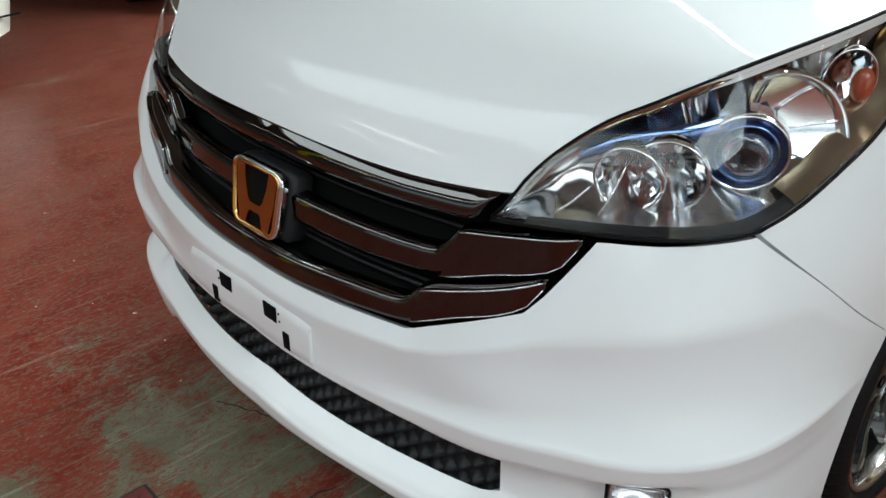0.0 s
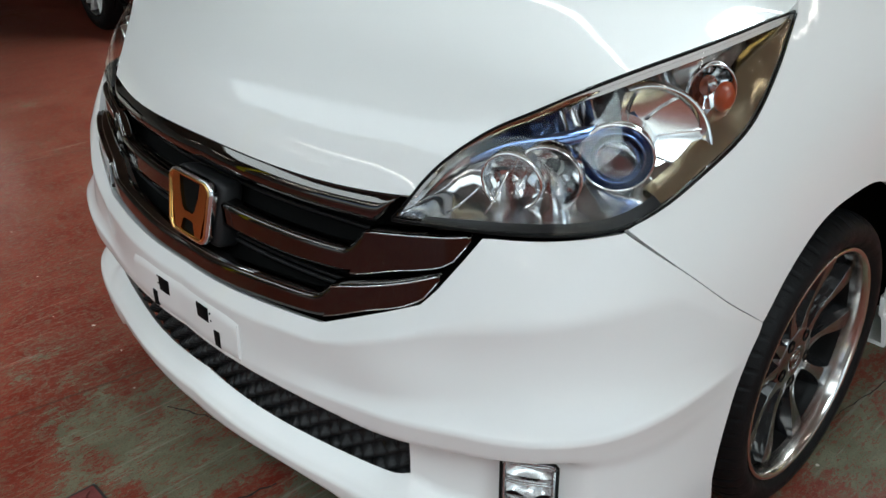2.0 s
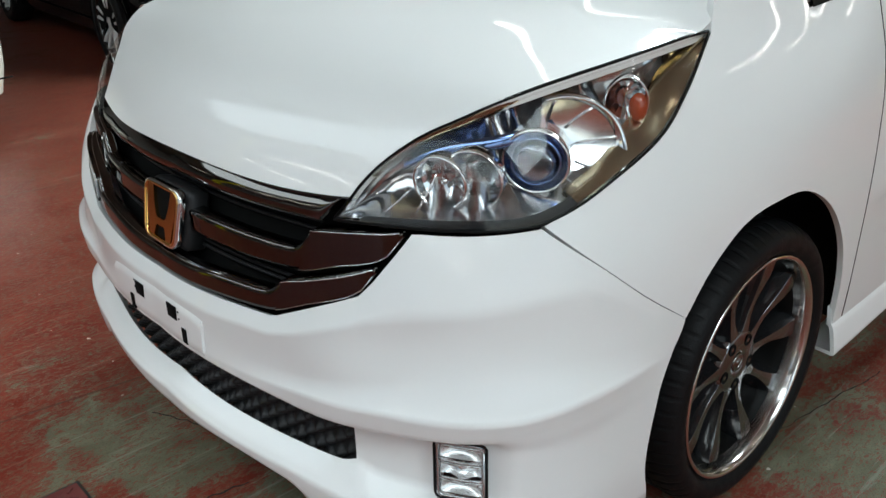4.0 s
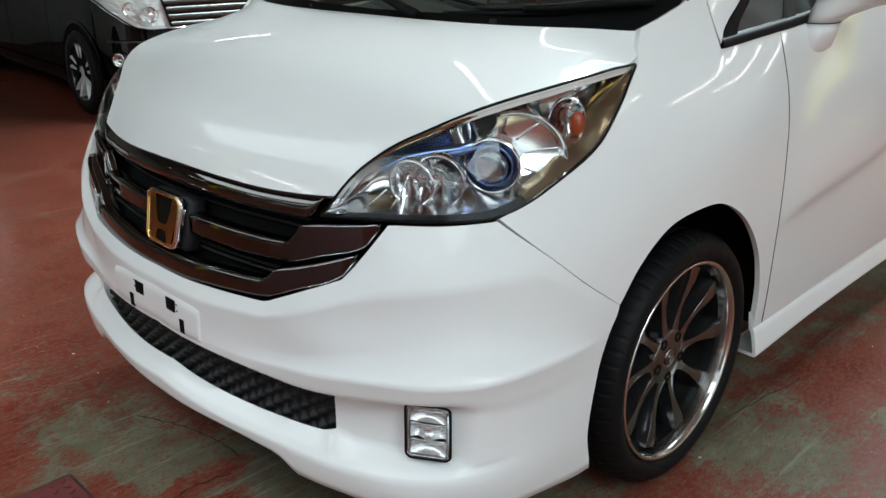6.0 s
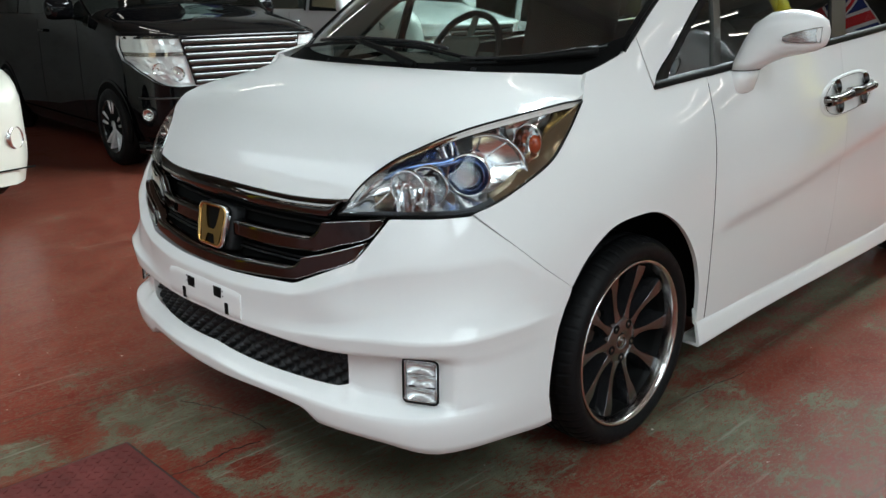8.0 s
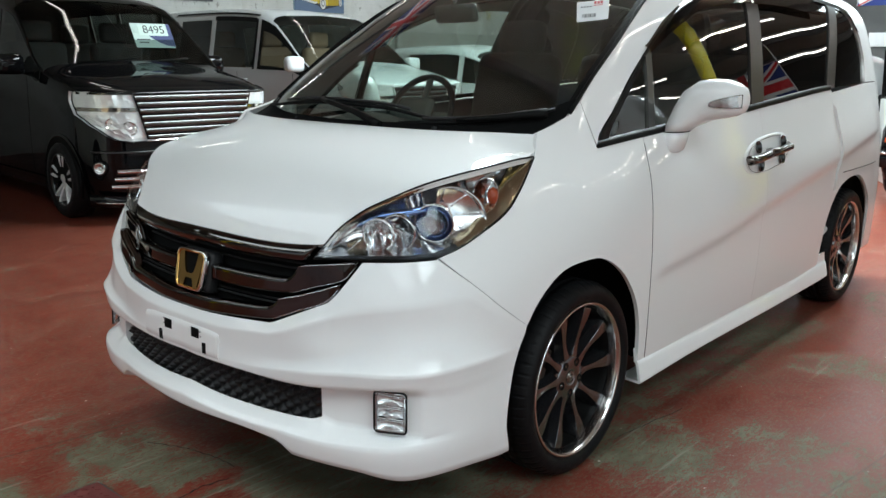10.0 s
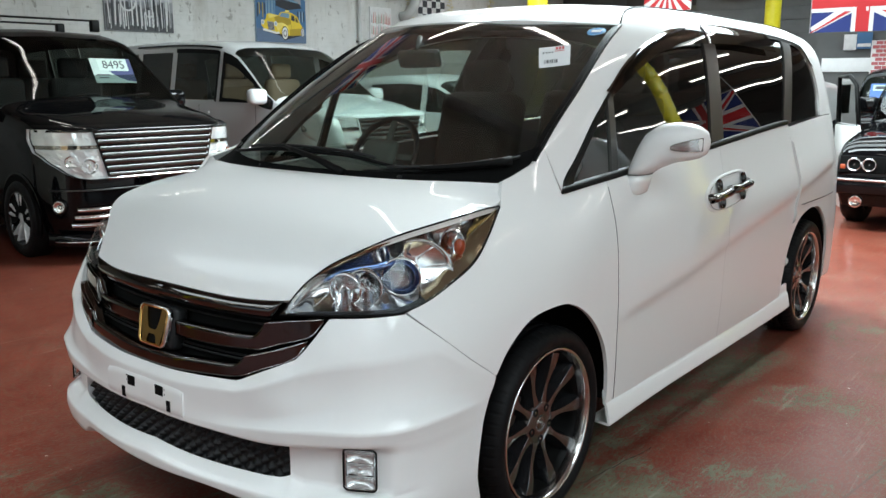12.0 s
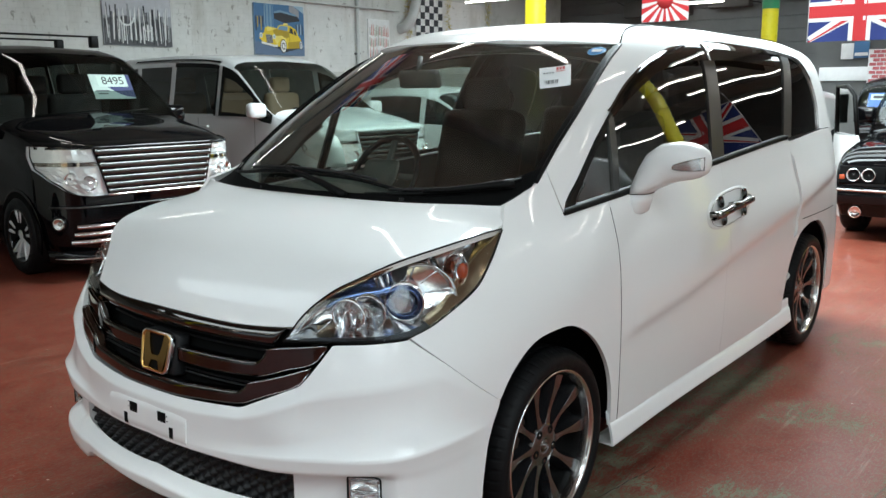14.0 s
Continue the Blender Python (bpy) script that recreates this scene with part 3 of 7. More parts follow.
# side windows on the skin: quarter light, front, sliding, rear
for sg in (1, -1):
    wt = func([(p[0], p[1]) for p in [(1.69, 1.095), (1.72, 1.130), (1.807, 1.192), (1.952, 1.309), (2.144, 1.430), (2.292, 1.513), (2.538, 1.605), (2.884, 1.676), (3.24, 1.708), (3.5, 1.716), (3.8, 1.715), (4.1, 1.707), (4.32, 1.696), (4.60, 1.660), (4.72, 1.545)]])
    def leaning(u0, u1, l0, l1, nu, nf, out):
        """Rows from belt to window top between two edges that lean back."""
        rows = []
        for f in np.linspace(0, 1, nf):
            us = np.linspace(u0 + l0 * f, u1 + l1 * f, nu)
            rows.append(skin(us, belt(us) + (wt(us) - belt(us)) * f, out))
        return np.array(rows) * np.array([sg, 1, 1])
    for name, m, u0, u1, l0, l1 in (("quarter_window", GLASS_C, 1.70, 2.06, .0, .065), ("front_window", GLASS_C, 2.075, 3.03, .065, .185), ("sliding_door_window", GLASS_D, 3.045, 4.03, .185, .33), ("rear_window", GLASS_D, 4.04, 4.70, .33, .0)):
        w = part(name, grid_bm(leaning(u0, u1, l0, l1, 24, 10, -.012), flip=sg < 0), m, van)
        w.visible_shadow = False
    for u0, u1, du, nm in ((2.045, 2.095, .065, "pillar_trim"), (2.965, 3.11, .18, "door_pillar_trim"), (3.97, 4.10, .33, "door_pillar_trim")):
        part(nm, sheet(leaning(u0, u1, du, du, 4, 10, -.004), sg < 0, thick=.012), SATINTRIM, van)


# ---- the minivan's details ----
SMOKED_PLASTIC = pane_glass("smoked_visor_plastic", (.17, .14, .115), 1.0)
DARKCHROME = mat("dark_chrome", (.24, .225, .21), .06, 1.0)
SILVERPL = mat("silver_reflector", (.82, .84, .86), .09, 1.0)
LAMPBACK = mat("lamp_housing_metal", (.52, .52, .53), .13, 1.0, vary=.3, vary_scale=25)
BRONZE = mat("warm_chrome_bezel", (.46, .39, .27), .16, 1.0)
BLACKCHROME = mat("black_chrome", (.10, .10, .10), .08, 1.0)
LIPCHROME = mat("polished_lip", (.66, .64, .62), .16, 1.0)
CLEARPL = mat("clear_ribbed_plastic", (.50, .51, .52), .12, .8, bump=.4, bump_scale=250)
FOGMIRROR = mat("fog_lamp_mirror", (.86, .87, .88), .26, .75)
AMBER = mat("amber_plastic", (.34, .055, .018), .15, spec=.7)
TAILBRONZE = mat("gold_tinted_bezel", (.56, .47, .32), .20, 1.0)
SATIN = mat("satin_reflector", (.90, .92, .94), .22, 1.0)
BLUETINT = mat("blue_ring_and_reflection", (.17, .25, .46), .10, .95)
SPOKEFACE = mat("machined_spoke", (.23, .23, .235), .20, 1.0, vary=.08, vary_scale=40)
BARREL = mat("black_wheel_barrel", (.004, .004, .004), .4, spec=.08)
SPOKESIDE = mat("gloss_black_spoke", (.010, .010, .011), .15, 0, .6, spec=.2)
BRAKE = mat("brake_disc_steel", (.12, .09, .07), .45, .9, vary=.2, vary_scale=30)
TRIMGREY = mat("grey_interior_trim", (.09, .095, .092), .7, bump=.2, bump_scale=400, vary=.1)
DASH = mat("dark_dashboard", (.080, .083, .076), .65, bump=.3, bump_scale=500, vary=.1)
LINING = mat("roof_lining", (.12, .115, .10), .9, vary=.06)
SEATCLOTH = mat("dark_seat_cloth", (.014, .012, .010), .9, bump=.4, bump_scale=300, vary=.15)
PAPER = mat("white_paper", (.78, .79, .80), .7)
BLUEPAPER = mat("blue_sticker", (.03, .22, .50), .5)
REDINK = mat("red_ink", (.55, .05, .06), .6)
INK = mat("dark_ink", (.05, .05, .06), .6)
NAVY = mat("navy_print", (.02, .03, .12), .6)


def strip(lo, hi, us, edge, mid, n=7, sides=True, bm=None, thick=.02):
    """A moulded bar over the skin between two heights, proud in the middle."""
    us = np.asarray(us)
    if sides:
        us = np.r_[-us[:0:-1], us]
    a = np.abs(us)
    rows = []
    for f in np.linspace(0, 1, n):
        o = edge + (mid - edge) * math.sin(math.pi * (0.06 + 0.88 * f))
        rows.append(skin(us, lo(a) * (1 - f) + hi(a) * f, o))
    return sheet(rows, thick=thick, gap=0, bm=bm)


# --- grille ---
_gu = np.linspace(0, .672, 40)
g_low = func([(0, .632), (.14, .635), (.25, .640), (.383, .647), (.40, .652), (.574, .728), (.60, .756), (.662, .834), (.68, .836)])
g_top = func([(0, .860), (.3, .857), (.52, .862), (.56, .838), (.68, .836)])
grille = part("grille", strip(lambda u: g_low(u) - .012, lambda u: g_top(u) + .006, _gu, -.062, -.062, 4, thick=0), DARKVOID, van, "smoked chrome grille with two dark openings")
_ub = np.linspace(0, .508, 44)
part("top_bar", strip(func([(0, .818), (.2, .819), (.32, .818), (.42, .819), (.468, .822), (.49, .842), (.508, .862)]), func([(0, .860), (.2, .858), (.33, .856), (.43, .859), (.49, .865), (.508, .866)]), _ub, -.008, .004, 9, thick=.003), SMOKE, grille, "smoked chrome upper bar")


def upright(lo, hi, us, foot_out, chamfer=.004, n=6, bm=None):
    """A bar whose face stands upright over its foot, with a chamfer along the top."""
    us = np.asarray(us)
    us = np.r_[-us[:0:-1], us]
    a = np.abs(us)
    zh, zl = hi(a), lo(a)
    ch = np.minimum(chamfer, .3 * (zh - zl))

    def face(z):
        return foot_out + .8 * (inset(a, z) - inset(a, zl))

    rows = [skin(us, zh + .001, face(zh) - .030), skin(us, zh, face(zh) - 1.2 * ch)]
    for f in np.linspace(0, 1, n):
        z = zh - ch - (zh - ch - zl) * f
        rows.append(skin(us, z, face(z)))
    rows.append(skin(us, zl - .001, foot_out - .012))
    return sheet(rows[::-1], thick=0, gap=0, bm=bm)


def wing_pieces(lo, hi, u0, u1, u2, foot_out, parent):
    """The flat end of a bar at both sides, proud of it, its inner edge leaning in towards the foot."""
    for sg in (1, -1):
        rows = []
        for f in np.linspace(0, 1, 6):
            us = np.linspace(u0 + (u1 - u0) * f, u2, 12)
            zl, zh = lo(us) + .001, hi(us) + .0005
            z = zl + (zh - zl) * f
            rows.append(skin(sg * us, z, foot_out + .004 + .8 * (inset(us, z) - inset(us, zl))))
        part("end_piece", sheet(rows, sg < 0, thick=.010, gap=0), SMOKE, parent, "flat smoked chrome end of the bar")
        e = np.array(rows[-1])
        part("chrome_line", tube_bm([tuple(q) for q in e], .0013, 6), CHROME, parent)
        part("chrome_line", tube_bm([tuple(q) for q in rows[0]], .0009, 6), CHROME, parent)


_um = np.unique(np.r_[np.linspace(0, .40, 24), np.linspace(.40, .475, 12), np.linspace(.475, .640, 16)])
m_low = func([(0, .719), (.27, .718), (.349, .721), (.424, .727), (.515, .755), (.609, .784), (.630, .808), (.640, .822)])
m_hi = func([(0, .761), (.2, .762), (.343, .762), (.40, .764), (.413, .766), (.435, .782), (.456, .805), (.507, .814), (.579, .824), (.640, .831)])
part("middle_bar", upright(m_low, m_hi, _um, -.014), SMOKE, grille, "smoked chrome middle bar")
_ul = np.unique(np.r_[np.linspace(0, .365, 22), np.linspace(.365, .405, 10), np.linspace(.405, .600, 16)])
l_low = func([(0, .630), (.141, .635), (.223, .641), (.295, .646), (.374, .653), (.392, .657), (.466, .686), (.573, .730), (.600, .764)])
l_hi = func([(0, .667), (.12, .671), (.206, .677), (.281, .681), (.336, .683), (.361, .685), (.385, .694), (.403, .711), (.463, .728), (.539, .752), (.600, .773)])
part("lower_bar", upright(l_low, l_hi, _ul, -.004), SMOKE, grille, "smoked chrome lower bar")
for f, lo_f, us, fo in ((m_hi, m_low, _um, -.014), (l_hi, l_low, _ul, -.004)):
    a = np.r_[-us[:0:-1], us]
    b_ = np.abs(a)
    part("chrome_line", tube_bm([tuple(p) for p in skin(a, f(b_) - .001, fo - .008 + .8 * (inset(b_, f(b_)) - inset(b_, lo_f(b_))))], .0015, 6), CHROME, grille)
wing_pieces(m_low, m_hi, .424, .458, .636, -.014, grille)
wing_pieces(l_low, l_hi, .392, .408, .597, -.004, grille)
for z0 in (.800, .784, .694, .684):
    a = np.linspace(-.44, .44, 40)
    part("slat", tube_bm([tuple(p) for p in skin(a, z0 + 0 * a, -.05)], .0035, 6), BLACKPLAST, grille)
# badge: a rounded frame with an upright mark, no lettering
_cy, _cz = -.886, .737
badge = new("badge")
badge.parent = grille
badge.location, badge.rotation_euler = (.001, _cy - .026, _cz - .001), (radians(-12), 0, 0)
badge.scale = (1.24, 1, 1.13)
tagged(badge, "gold and chrome badge")


def ring_bm(w, h, wt, r, depth, taper=.86):
    """A rounded frame lying in x and z, its front towards -y, a little narrower below."""
    bm = bmesh.new()
    def loop(ww, hh, rr, y):
        out = []
        for cx, cz, a0 in ((1, 1, 0), (-1, 1, 90), (-1, -1, 180), (1, -1, 270)):
            for k in range(7):
                a = radians(a0 + 15 * k)
                x = cx * (ww / 2 - rr) + rr * math.cos(a)
                z = cz * (hh / 2 - rr) + rr * math.sin(a)
                x *= 1 - (1 - taper) * (0.5 - z / hh)
                out.append((x, y, z))
        return out
    rows = [loop(w, h, r, 0), loop(w, h, r, -depth * .6), loop(w - .3 * wt, h - .3 * wt, r - .15 * wt, -depth), loop(w - 1.6 * wt, h - 1.6 * wt, max(r - .8 * wt, .004), -depth), loop(w - 2 * wt, h - 2 * wt, max(r - wt, .003), -depth * .6), loop(w - 2 * wt, h - 2 * wt, max(r - wt, .003), 0)]
    return grid_bm(rows, bm, closed_u=True)


for nm, bm, m, lab in (("frame", ring_bm(.126, .110, .008, .022, .014), CHROME, ""), ("frame_inlay", ring_bm(.120, .104, .006, .020, .016), GOLD, "")):
    part(nm, fix(bm), m, badge)


def prism_bm(poly, y0, y1, bm=None):
    """A flat outline in x and z given a thickness along y."""
    bm = bm or bmesh.new()
    a = [bm.verts.new((x, y0, z)) for x, z in poly]
    b = [bm.verts.new((x, y1, z)) for x, z in poly]
    bm.faces.new(a)
    bm.faces.new(b[::-1])
    n = len(poly)
    for k in range(n):
        bm.faces.new([a[k], b[k], b[(k + 1) % n], a[(k + 1) % n]])
    return fix(bm)


_mark = [(-.050, .047), (-.030, .047), (-.026, .020), (-.018, -.004), (-.012, -.010), (.012, -.010), (.018, -.004), (.026, .020), (.030, .047), (.050, .047), (.046, .0), (.036, -.047), (.021, -.047), (.015, -.026), (.011, -.023), (-.011, -.023), (-.015, -.026), (-.021, -.047), (-.036, -.047), (-.046, .0)]
part("mark", prism_bm(_mark, -.013, -.006), GOLD, badge, smooth=False)
part("back_plate", prism_bm([(-.052, .046), (.052, .046), (.046, -.046), (-.046, -.046)], -.006, 0), DARKVOID, badge, smooth=False)
part("badge_base", box_bm(.132, .05, .112, (0, .028, 0), .012), BLACKPLAST, badge)

# --- number plate pad, bare; near-black plates stand in for the shade of its fixing holes ---
_pu, _pz = np.linspace(-.205, .192, 24), np.linspace(0, 1, 9)
_pad = np.array([skin(_pu, .503 + f * (.088 - .012 * np.clip(np.abs(_pu) / .195, 0, 1) ** 8), .006 if 0 < k < 8 else .001) for k, f in enumerate(_pz)])
pad = part("plate_pad", sheet(_pad, thick=.006, gap=0), WHITE, van)
for x, z, w, h in ((-.062, .563, .040, .031), (.085, .565, .040, .031), (-.105, .521, .019, .034), (.129, .526, .019, .034)):
    bm = box_bm(w, .004, h, (0, 0, 0), .0018)
    o = part("fixing_hole_shade", bm, DARKVOID, pad)
    o.location = tuple(skin(x, z, .0055))
for x, z in ((-.088, .576), (-.086, .561), (.111, .572), (.113, .558)):
    o = part("small_hole_shade", lathe_bm([(0, -.0012), (.0022, -.0012), (.0022, .001)], 10, axis="y"), DARKVOID, pad)
    o.location = tuple(skin(x, z, .006))

# --- quilted black mesh of the lower intake ---
_mu = np.linspace(-.56, .56, 260)
_rows = []
for f in np.linspace(0, 1, 34):
    z = (mesh_low(np.abs(_mu)) - .035) * (1 - f) + (mesh_top(np.abs(_mu)) + .025) * f
    p, q = (_mu / .052 + z / .034), (_mu / .052 - z / .034)
    dp, dq = np.abs(p - np.round(p)), np.abs(q - np.round(q))
    _rows.append(skin(_mu, z, -.066 + .030 * np.minimum(dp, dq) * 2 * (0.55 + 0.9 * (q - np.floor(q)) * .5)))
part("intake_mesh", sheet(_rows, thick=0, gap=0), BLACKPLAST, van, "quilted black plastic intake mesh")

# --- fog lamps ---
def fog_lamp(sg):
    fl = np.array([sg, 1, 1])
    def pad_rows(u0, u1, z0, z1, outs, n=10):
        us = np.linspace(u0, u1, n)
        return np.array([skin(us, z0 + (z1 - z0) * f - .010 * (us - u0) / (u1 - u0), outs(f, (us - u0) / (u1 - u0))) for f in np.linspace(0, 1, n)]) * fl
    body = part("fog_lamp", sheet(pad_rows(.709, .797, .372, .500, lambda f, s: -.060 + 0 * s), sg < 0, thick=0, gap=0), BLACKPLAST, van, "clear fog lamp with three chambers in a clear frame")
    drop = .010
    for k in range(3):
        z0, z1 = .388 + k * .0355, .388 + (k + 1) * .0355 - .004
        part("reflector", sheet(pad_rows(.7185, .7875, z0, z1, lambda f, s: -.026 - .014 * np.sin(np.pi * f) ** .7 * np.sin(np.pi * s) ** .6 - (.006 if k == 1 else 0) * np.sin(9 * s)), sg < 0, thick=0, gap=0), FOGMIRROR, body)
        if k == 1:
            o = part("bulb", lathe_bm([(0, -.012), (.008, -.010), (.010, 0), (.006, .006), (0, .008)], 16, axis="y"), CHROME, body)
            o.location = tuple(np.array(skin(.753, (z0 + z1) / 2 - .004, -.040)) * fl)
        us = np.linspace(.718, .788, 10)
        loop = [tuple(np.array(p) * fl) for p in np.vstack([skin(us, z0 + .001 - drop * (us - .718) / .07, -.016), skin(us[::-1], z1 - drop * (us[::-1] - .718) / .07, -.016)])]
        loop.append(loop[0])
        part("chamber_rim", tube_bm(loop, .0024, 6), CLEARPL, body)

    def frame_loop(grow, out):
        """The lamp's outline with round corners."""
        cu, cz, hu, hz, r = .7533, .4405, .0365 + grow, .0535 + grow, .011
        q = []
        for k, (a, b) in enumerate(((1, 1), (-1, 1), (-1, -1), (1, -1))):
            for g in np.radians(np.linspace(0, 90, 7)) + k * math.pi / 2:
                q.append((cu + a * (hu - r) + r * math.cos(g), cz + b * (hz - r) + r * math.sin(g)))
        q = np.array(q + q[:1])
        return [tuple(p * fl) for p in skin(q[:, 0], q[:, 1] - drop * (q[:, 0] - .753) / .078, out)]

    part("lamp_frame", tube_bm(frame_loop(.0, -.012), .0026, 8), CLEARPL, body)
    part("dark_gap", tube_bm(frame_loop(.0042, -.010), .0026, 6), SEAL, body)
    lens = part("lens", sheet(pad_rows(.716, .791, .384, .497, lambda f, s: -.010 + 0 * s), sg < 0, thick=0, gap=0), LENS, body)
    lens.visible_shadow = False


fog_lamp(1)
fog_lamp(-1)


# --- headlamps ---
def facet_bm(pos, na, nb, jitter, seed, bm=None):
    """Small mirrors, each tilted a little its own way: pos(a, b, lift) gives a point for a, b in 0..1."""
    bm, rnd = bm or bmesh.new(), random.Random(seed)
    for i in range(na):
        for j in range(nb):
            q = [((i + .03) / na, (j + .03) / nb), ((i + .97) / na, (j + .03) / nb), ((i + .97) / na, (j + .97) / nb), ((i + .03) / na, (j + .97) / nb)]
            ta, tb = rnd.uniform(-jitter, jitter), rnd.uniform(-jitter, jitter)
            sa, sb = (-1, 1, 1, -1), (-1, -1, 1, 1)
            bm.faces.new([bm.verts.new(pos(a, b, ta * sa[k] + tb * sb[k])) for k, (a, b) in enumerate(q)])
    return bm


PROJ_GLASS = glass("projector_glass", (.93, .96, 1.0))


def headlamp(sg):
    fl = np.array([sg, 1, 1])
    lo, up = smooth_curve(lamp_low, 44), smooth_curve(lamp_up, 44)
    v = np.linspace(0, 1, 16)[:, None, None]
    uv = lo[None] * (1 - v) + up[None] * v
    edge = (np.sin(np.pi * np.clip(v[..., 0] * .96 + .02, 0, 1)) ** .5) * (np.sin(np.pi * np.linspace(.02, .98, 44))[None, :] ** .5)
    dome = np.sin(np.pi * np.clip(v[..., 0] * .96 + .02, 0, 1)) * np.sin(np.pi * np.linspace(.02, .98, 44))[None, :]
    back = skin(uv[..., 0], uv[..., 1], -.008 - .080 * edge + .005 * edge * np.sin(uv[..., 0] * 62 + 40 * uv[..., 1])) * fl
    body = part("headlamp", sheet(back, sg < 0, thick=0, gap=0), LAMPBACK, van, "clear projector headlamp with amber indicator")
    lens = part("lens", sheet(skin(uv[..., 0], uv[..., 1], .001 + .012 * dome) * fl, sg < 0, thick=.012, gap=.003), LENS, body)
    lens.visible_shadow = False
    part("rim_seal", tube_bm([tuple(p) for p in np.vstack([skin(lo[:, 0], lo[:, 1] - .001, -.003), skin(up[::-1, 0], up[::-1, 1] + .001, -.004)]) * fl], .0030, 6), SEAL, body)

    def over(s, f, out):
        """A point of the lamp: s from tip to tail, f from the lower edge to the upper."""
        s = np.asarray(s, float)
        a = np.stack([np.interp(s, np.linspace(0, 1, 44), lo[:, k]) for k in (0, 1)], -1)
        b = np.stack([np.interp(s, np.linspace(0, 1, 44), up[:, k]) for k in (0, 1)], -1)
        q = a + (b - a) * np.asarray(f, float)[..., None]
        return skin(q[..., 0], q[..., 1], out) * fl

    def bowl(name, c, r, m, prof, turn=0, sides=40, smooth=True):
        bm = fix(lathe_bm([(a * r, b * r) for a, b in prof], sides, axis="y"))
        o = part(name, bm, m, body, smooth=smooth)
        o.location = tuple(np.array(c) * fl)
        o.rotation_euler = (radians(6), 0, radians(turn) * sg)
        return o

    # high beam: a faceted bowl in a chrome ring, a second bowl beside it
    bowl("outer_bowl", (.650, -.682, .906), .050, SILVERPL, [(1.0, -.04), (.95, .05), (.85, .35), (.6, .65), (.3, .8), (0, .82)], 26, 26, False)
    bowl("bowl_ring", (.650, -.683, .906), .050, CHROME, [(.98, .0), (1.0, -.07), (1.04, -.06), (1.06, .1), (1.05, .4)], 26)
    bowl("high_beam_bowl", (.611, -.715, .900), .044, SILVERPL, [(1.0, 0), (.92, .30), (.66, .62), (.34, .8), (.17, .84)], 22, 22, False)
    bowl("bulb", (.611, -.707, .900), .044, CHROME, [(.17, .7), (.15, .1), (.10, -.02), (0, -.05)], 22, 16)
    bowl("chrome_ring", (.611, -.716, .900), .044, CHROME, [(.97, .06), (1.0, -.08), (1.05, -.10), (1.09, -.04), (1.10, .12), (1.08, .5)], 22)
    # projector in a deep blue-tinted cone with a bright rim
    pc = (.706, -.594, .930)
    bowl("projector_lens", pc, .038, PROJ_GLASS, [(0, -.55), (.3, -.52), (.6, -.40), (.85, -.18), (1.0, .1), (1.0, .3), (0, .3)], 32)
    bowl("projector_core", (pc[0] - .010, pc[1] + .018, pc[2]), .036, SILVERPL, [(1.0, .0), (.8, .5), (.4, .9), (0, 1.0)], 32, 18, False)
    bowl("lens_ring", pc, .041, BLUETINT, [(.90, .1), (.93, -.16), (1.0, -.18), (1.05, -.05), (1.06, .2), (1.20, .12)], 32)
    bowl("blue_cone", pc, .054, BLUETINT, [(.74, .25), (.80, .16), (.88, .02), (.95, -.10)], 32)
    bowl("chrome_ring", pc, .054, CHROME, [(.94, -.06), (.965, -.12), (1.005, -.13), (1.035, -.06), (1.04, .15), (1.03, .6)], 32)
    # a blue strip from the tip over both bowls: sky reflection put into its colour
    sb = np.linspace(.16, .56, 20)
    part("blue_sky_reflection", sheet([over(sb, .80 - .16 * (sb - .16) / .4 + 0 * sb + d, o + 0 * sb) for d, o in ((.03, -.030), (-.05, -.024), (-.09, -.034), (-.10, -.05))], sg < 0, thick=0, gap=0), BLUETINT, body)
    # large stepped reflector beside the projector, with a bright rim
    def fan(r, g, out):
        return skin(.980 + r * .128 * np.cos(g), .933 + r * .090 * np.sin(g) + .010 * r * np.cos(g), out) * fl
    gg = np.radians(np.linspace(-100, 98, 67))
    part("side_reflector", sheet([fan(r, gg, -.062 + .036 * ((r - .36) / .6) ** 1.6 + .004 * np.abs(np.sin(gg * 3.5)) * (r - .3)) for r in np.linspace(.36, .93, 12)], sg > 0, thick=0, gap=0), SATIN, body)
    part("reflector_rim", sheet([fan(r, gg, o + 0 * gg) for r, o in ((.93, -.030), (.96, -.018), (1.0, -.014), (1.05, -.020), (1.07, -.036))], sg > 0, thick=0, gap=0), CHROME, body)
    for g0 in np.radians((-70, -35, 5, 45, 85)):
        part("step", tube_bm([tuple(fan(r, g0, -.060 + .036 * ((r - .36) / .6) ** 1.6 + .002)) for r in np.linspace(.45, .93, 6)], .0016, 6), CHROME, body)
    # indicator
    o = bowl("indicator_bowl", (.748, -.418, .997), .038, SILVERPL, [(1.05, -.1), (1.0, 0), (.8, .4), (.4, .75), (0, .85)], 42, 14, False)
    o.scale = (.9, 1, 1.15)
    o = bowl("indicator_rim", (.748, -.419, .997), .038, CHROME, [(1.0, -.05), (1.04, -.14), (1.09, -.08), (1.09, .2)], 42)
    o.scale = (.9, 1, 1.15)
    o = bowl("indicator_bulb", (.763, -.406, .990), .020, AMBER, [(0, -.7), (.45, -.62), (.8, -.35), (.95, 0), (.8, .5), (.4, .8), (0, .85)], 42)
    o.scale = (.85, 1, 1.35)
    # bezels: a warm bright brow along the top, a dark foot along the bottom
    ss = np.linspace(.10, .985, 40)
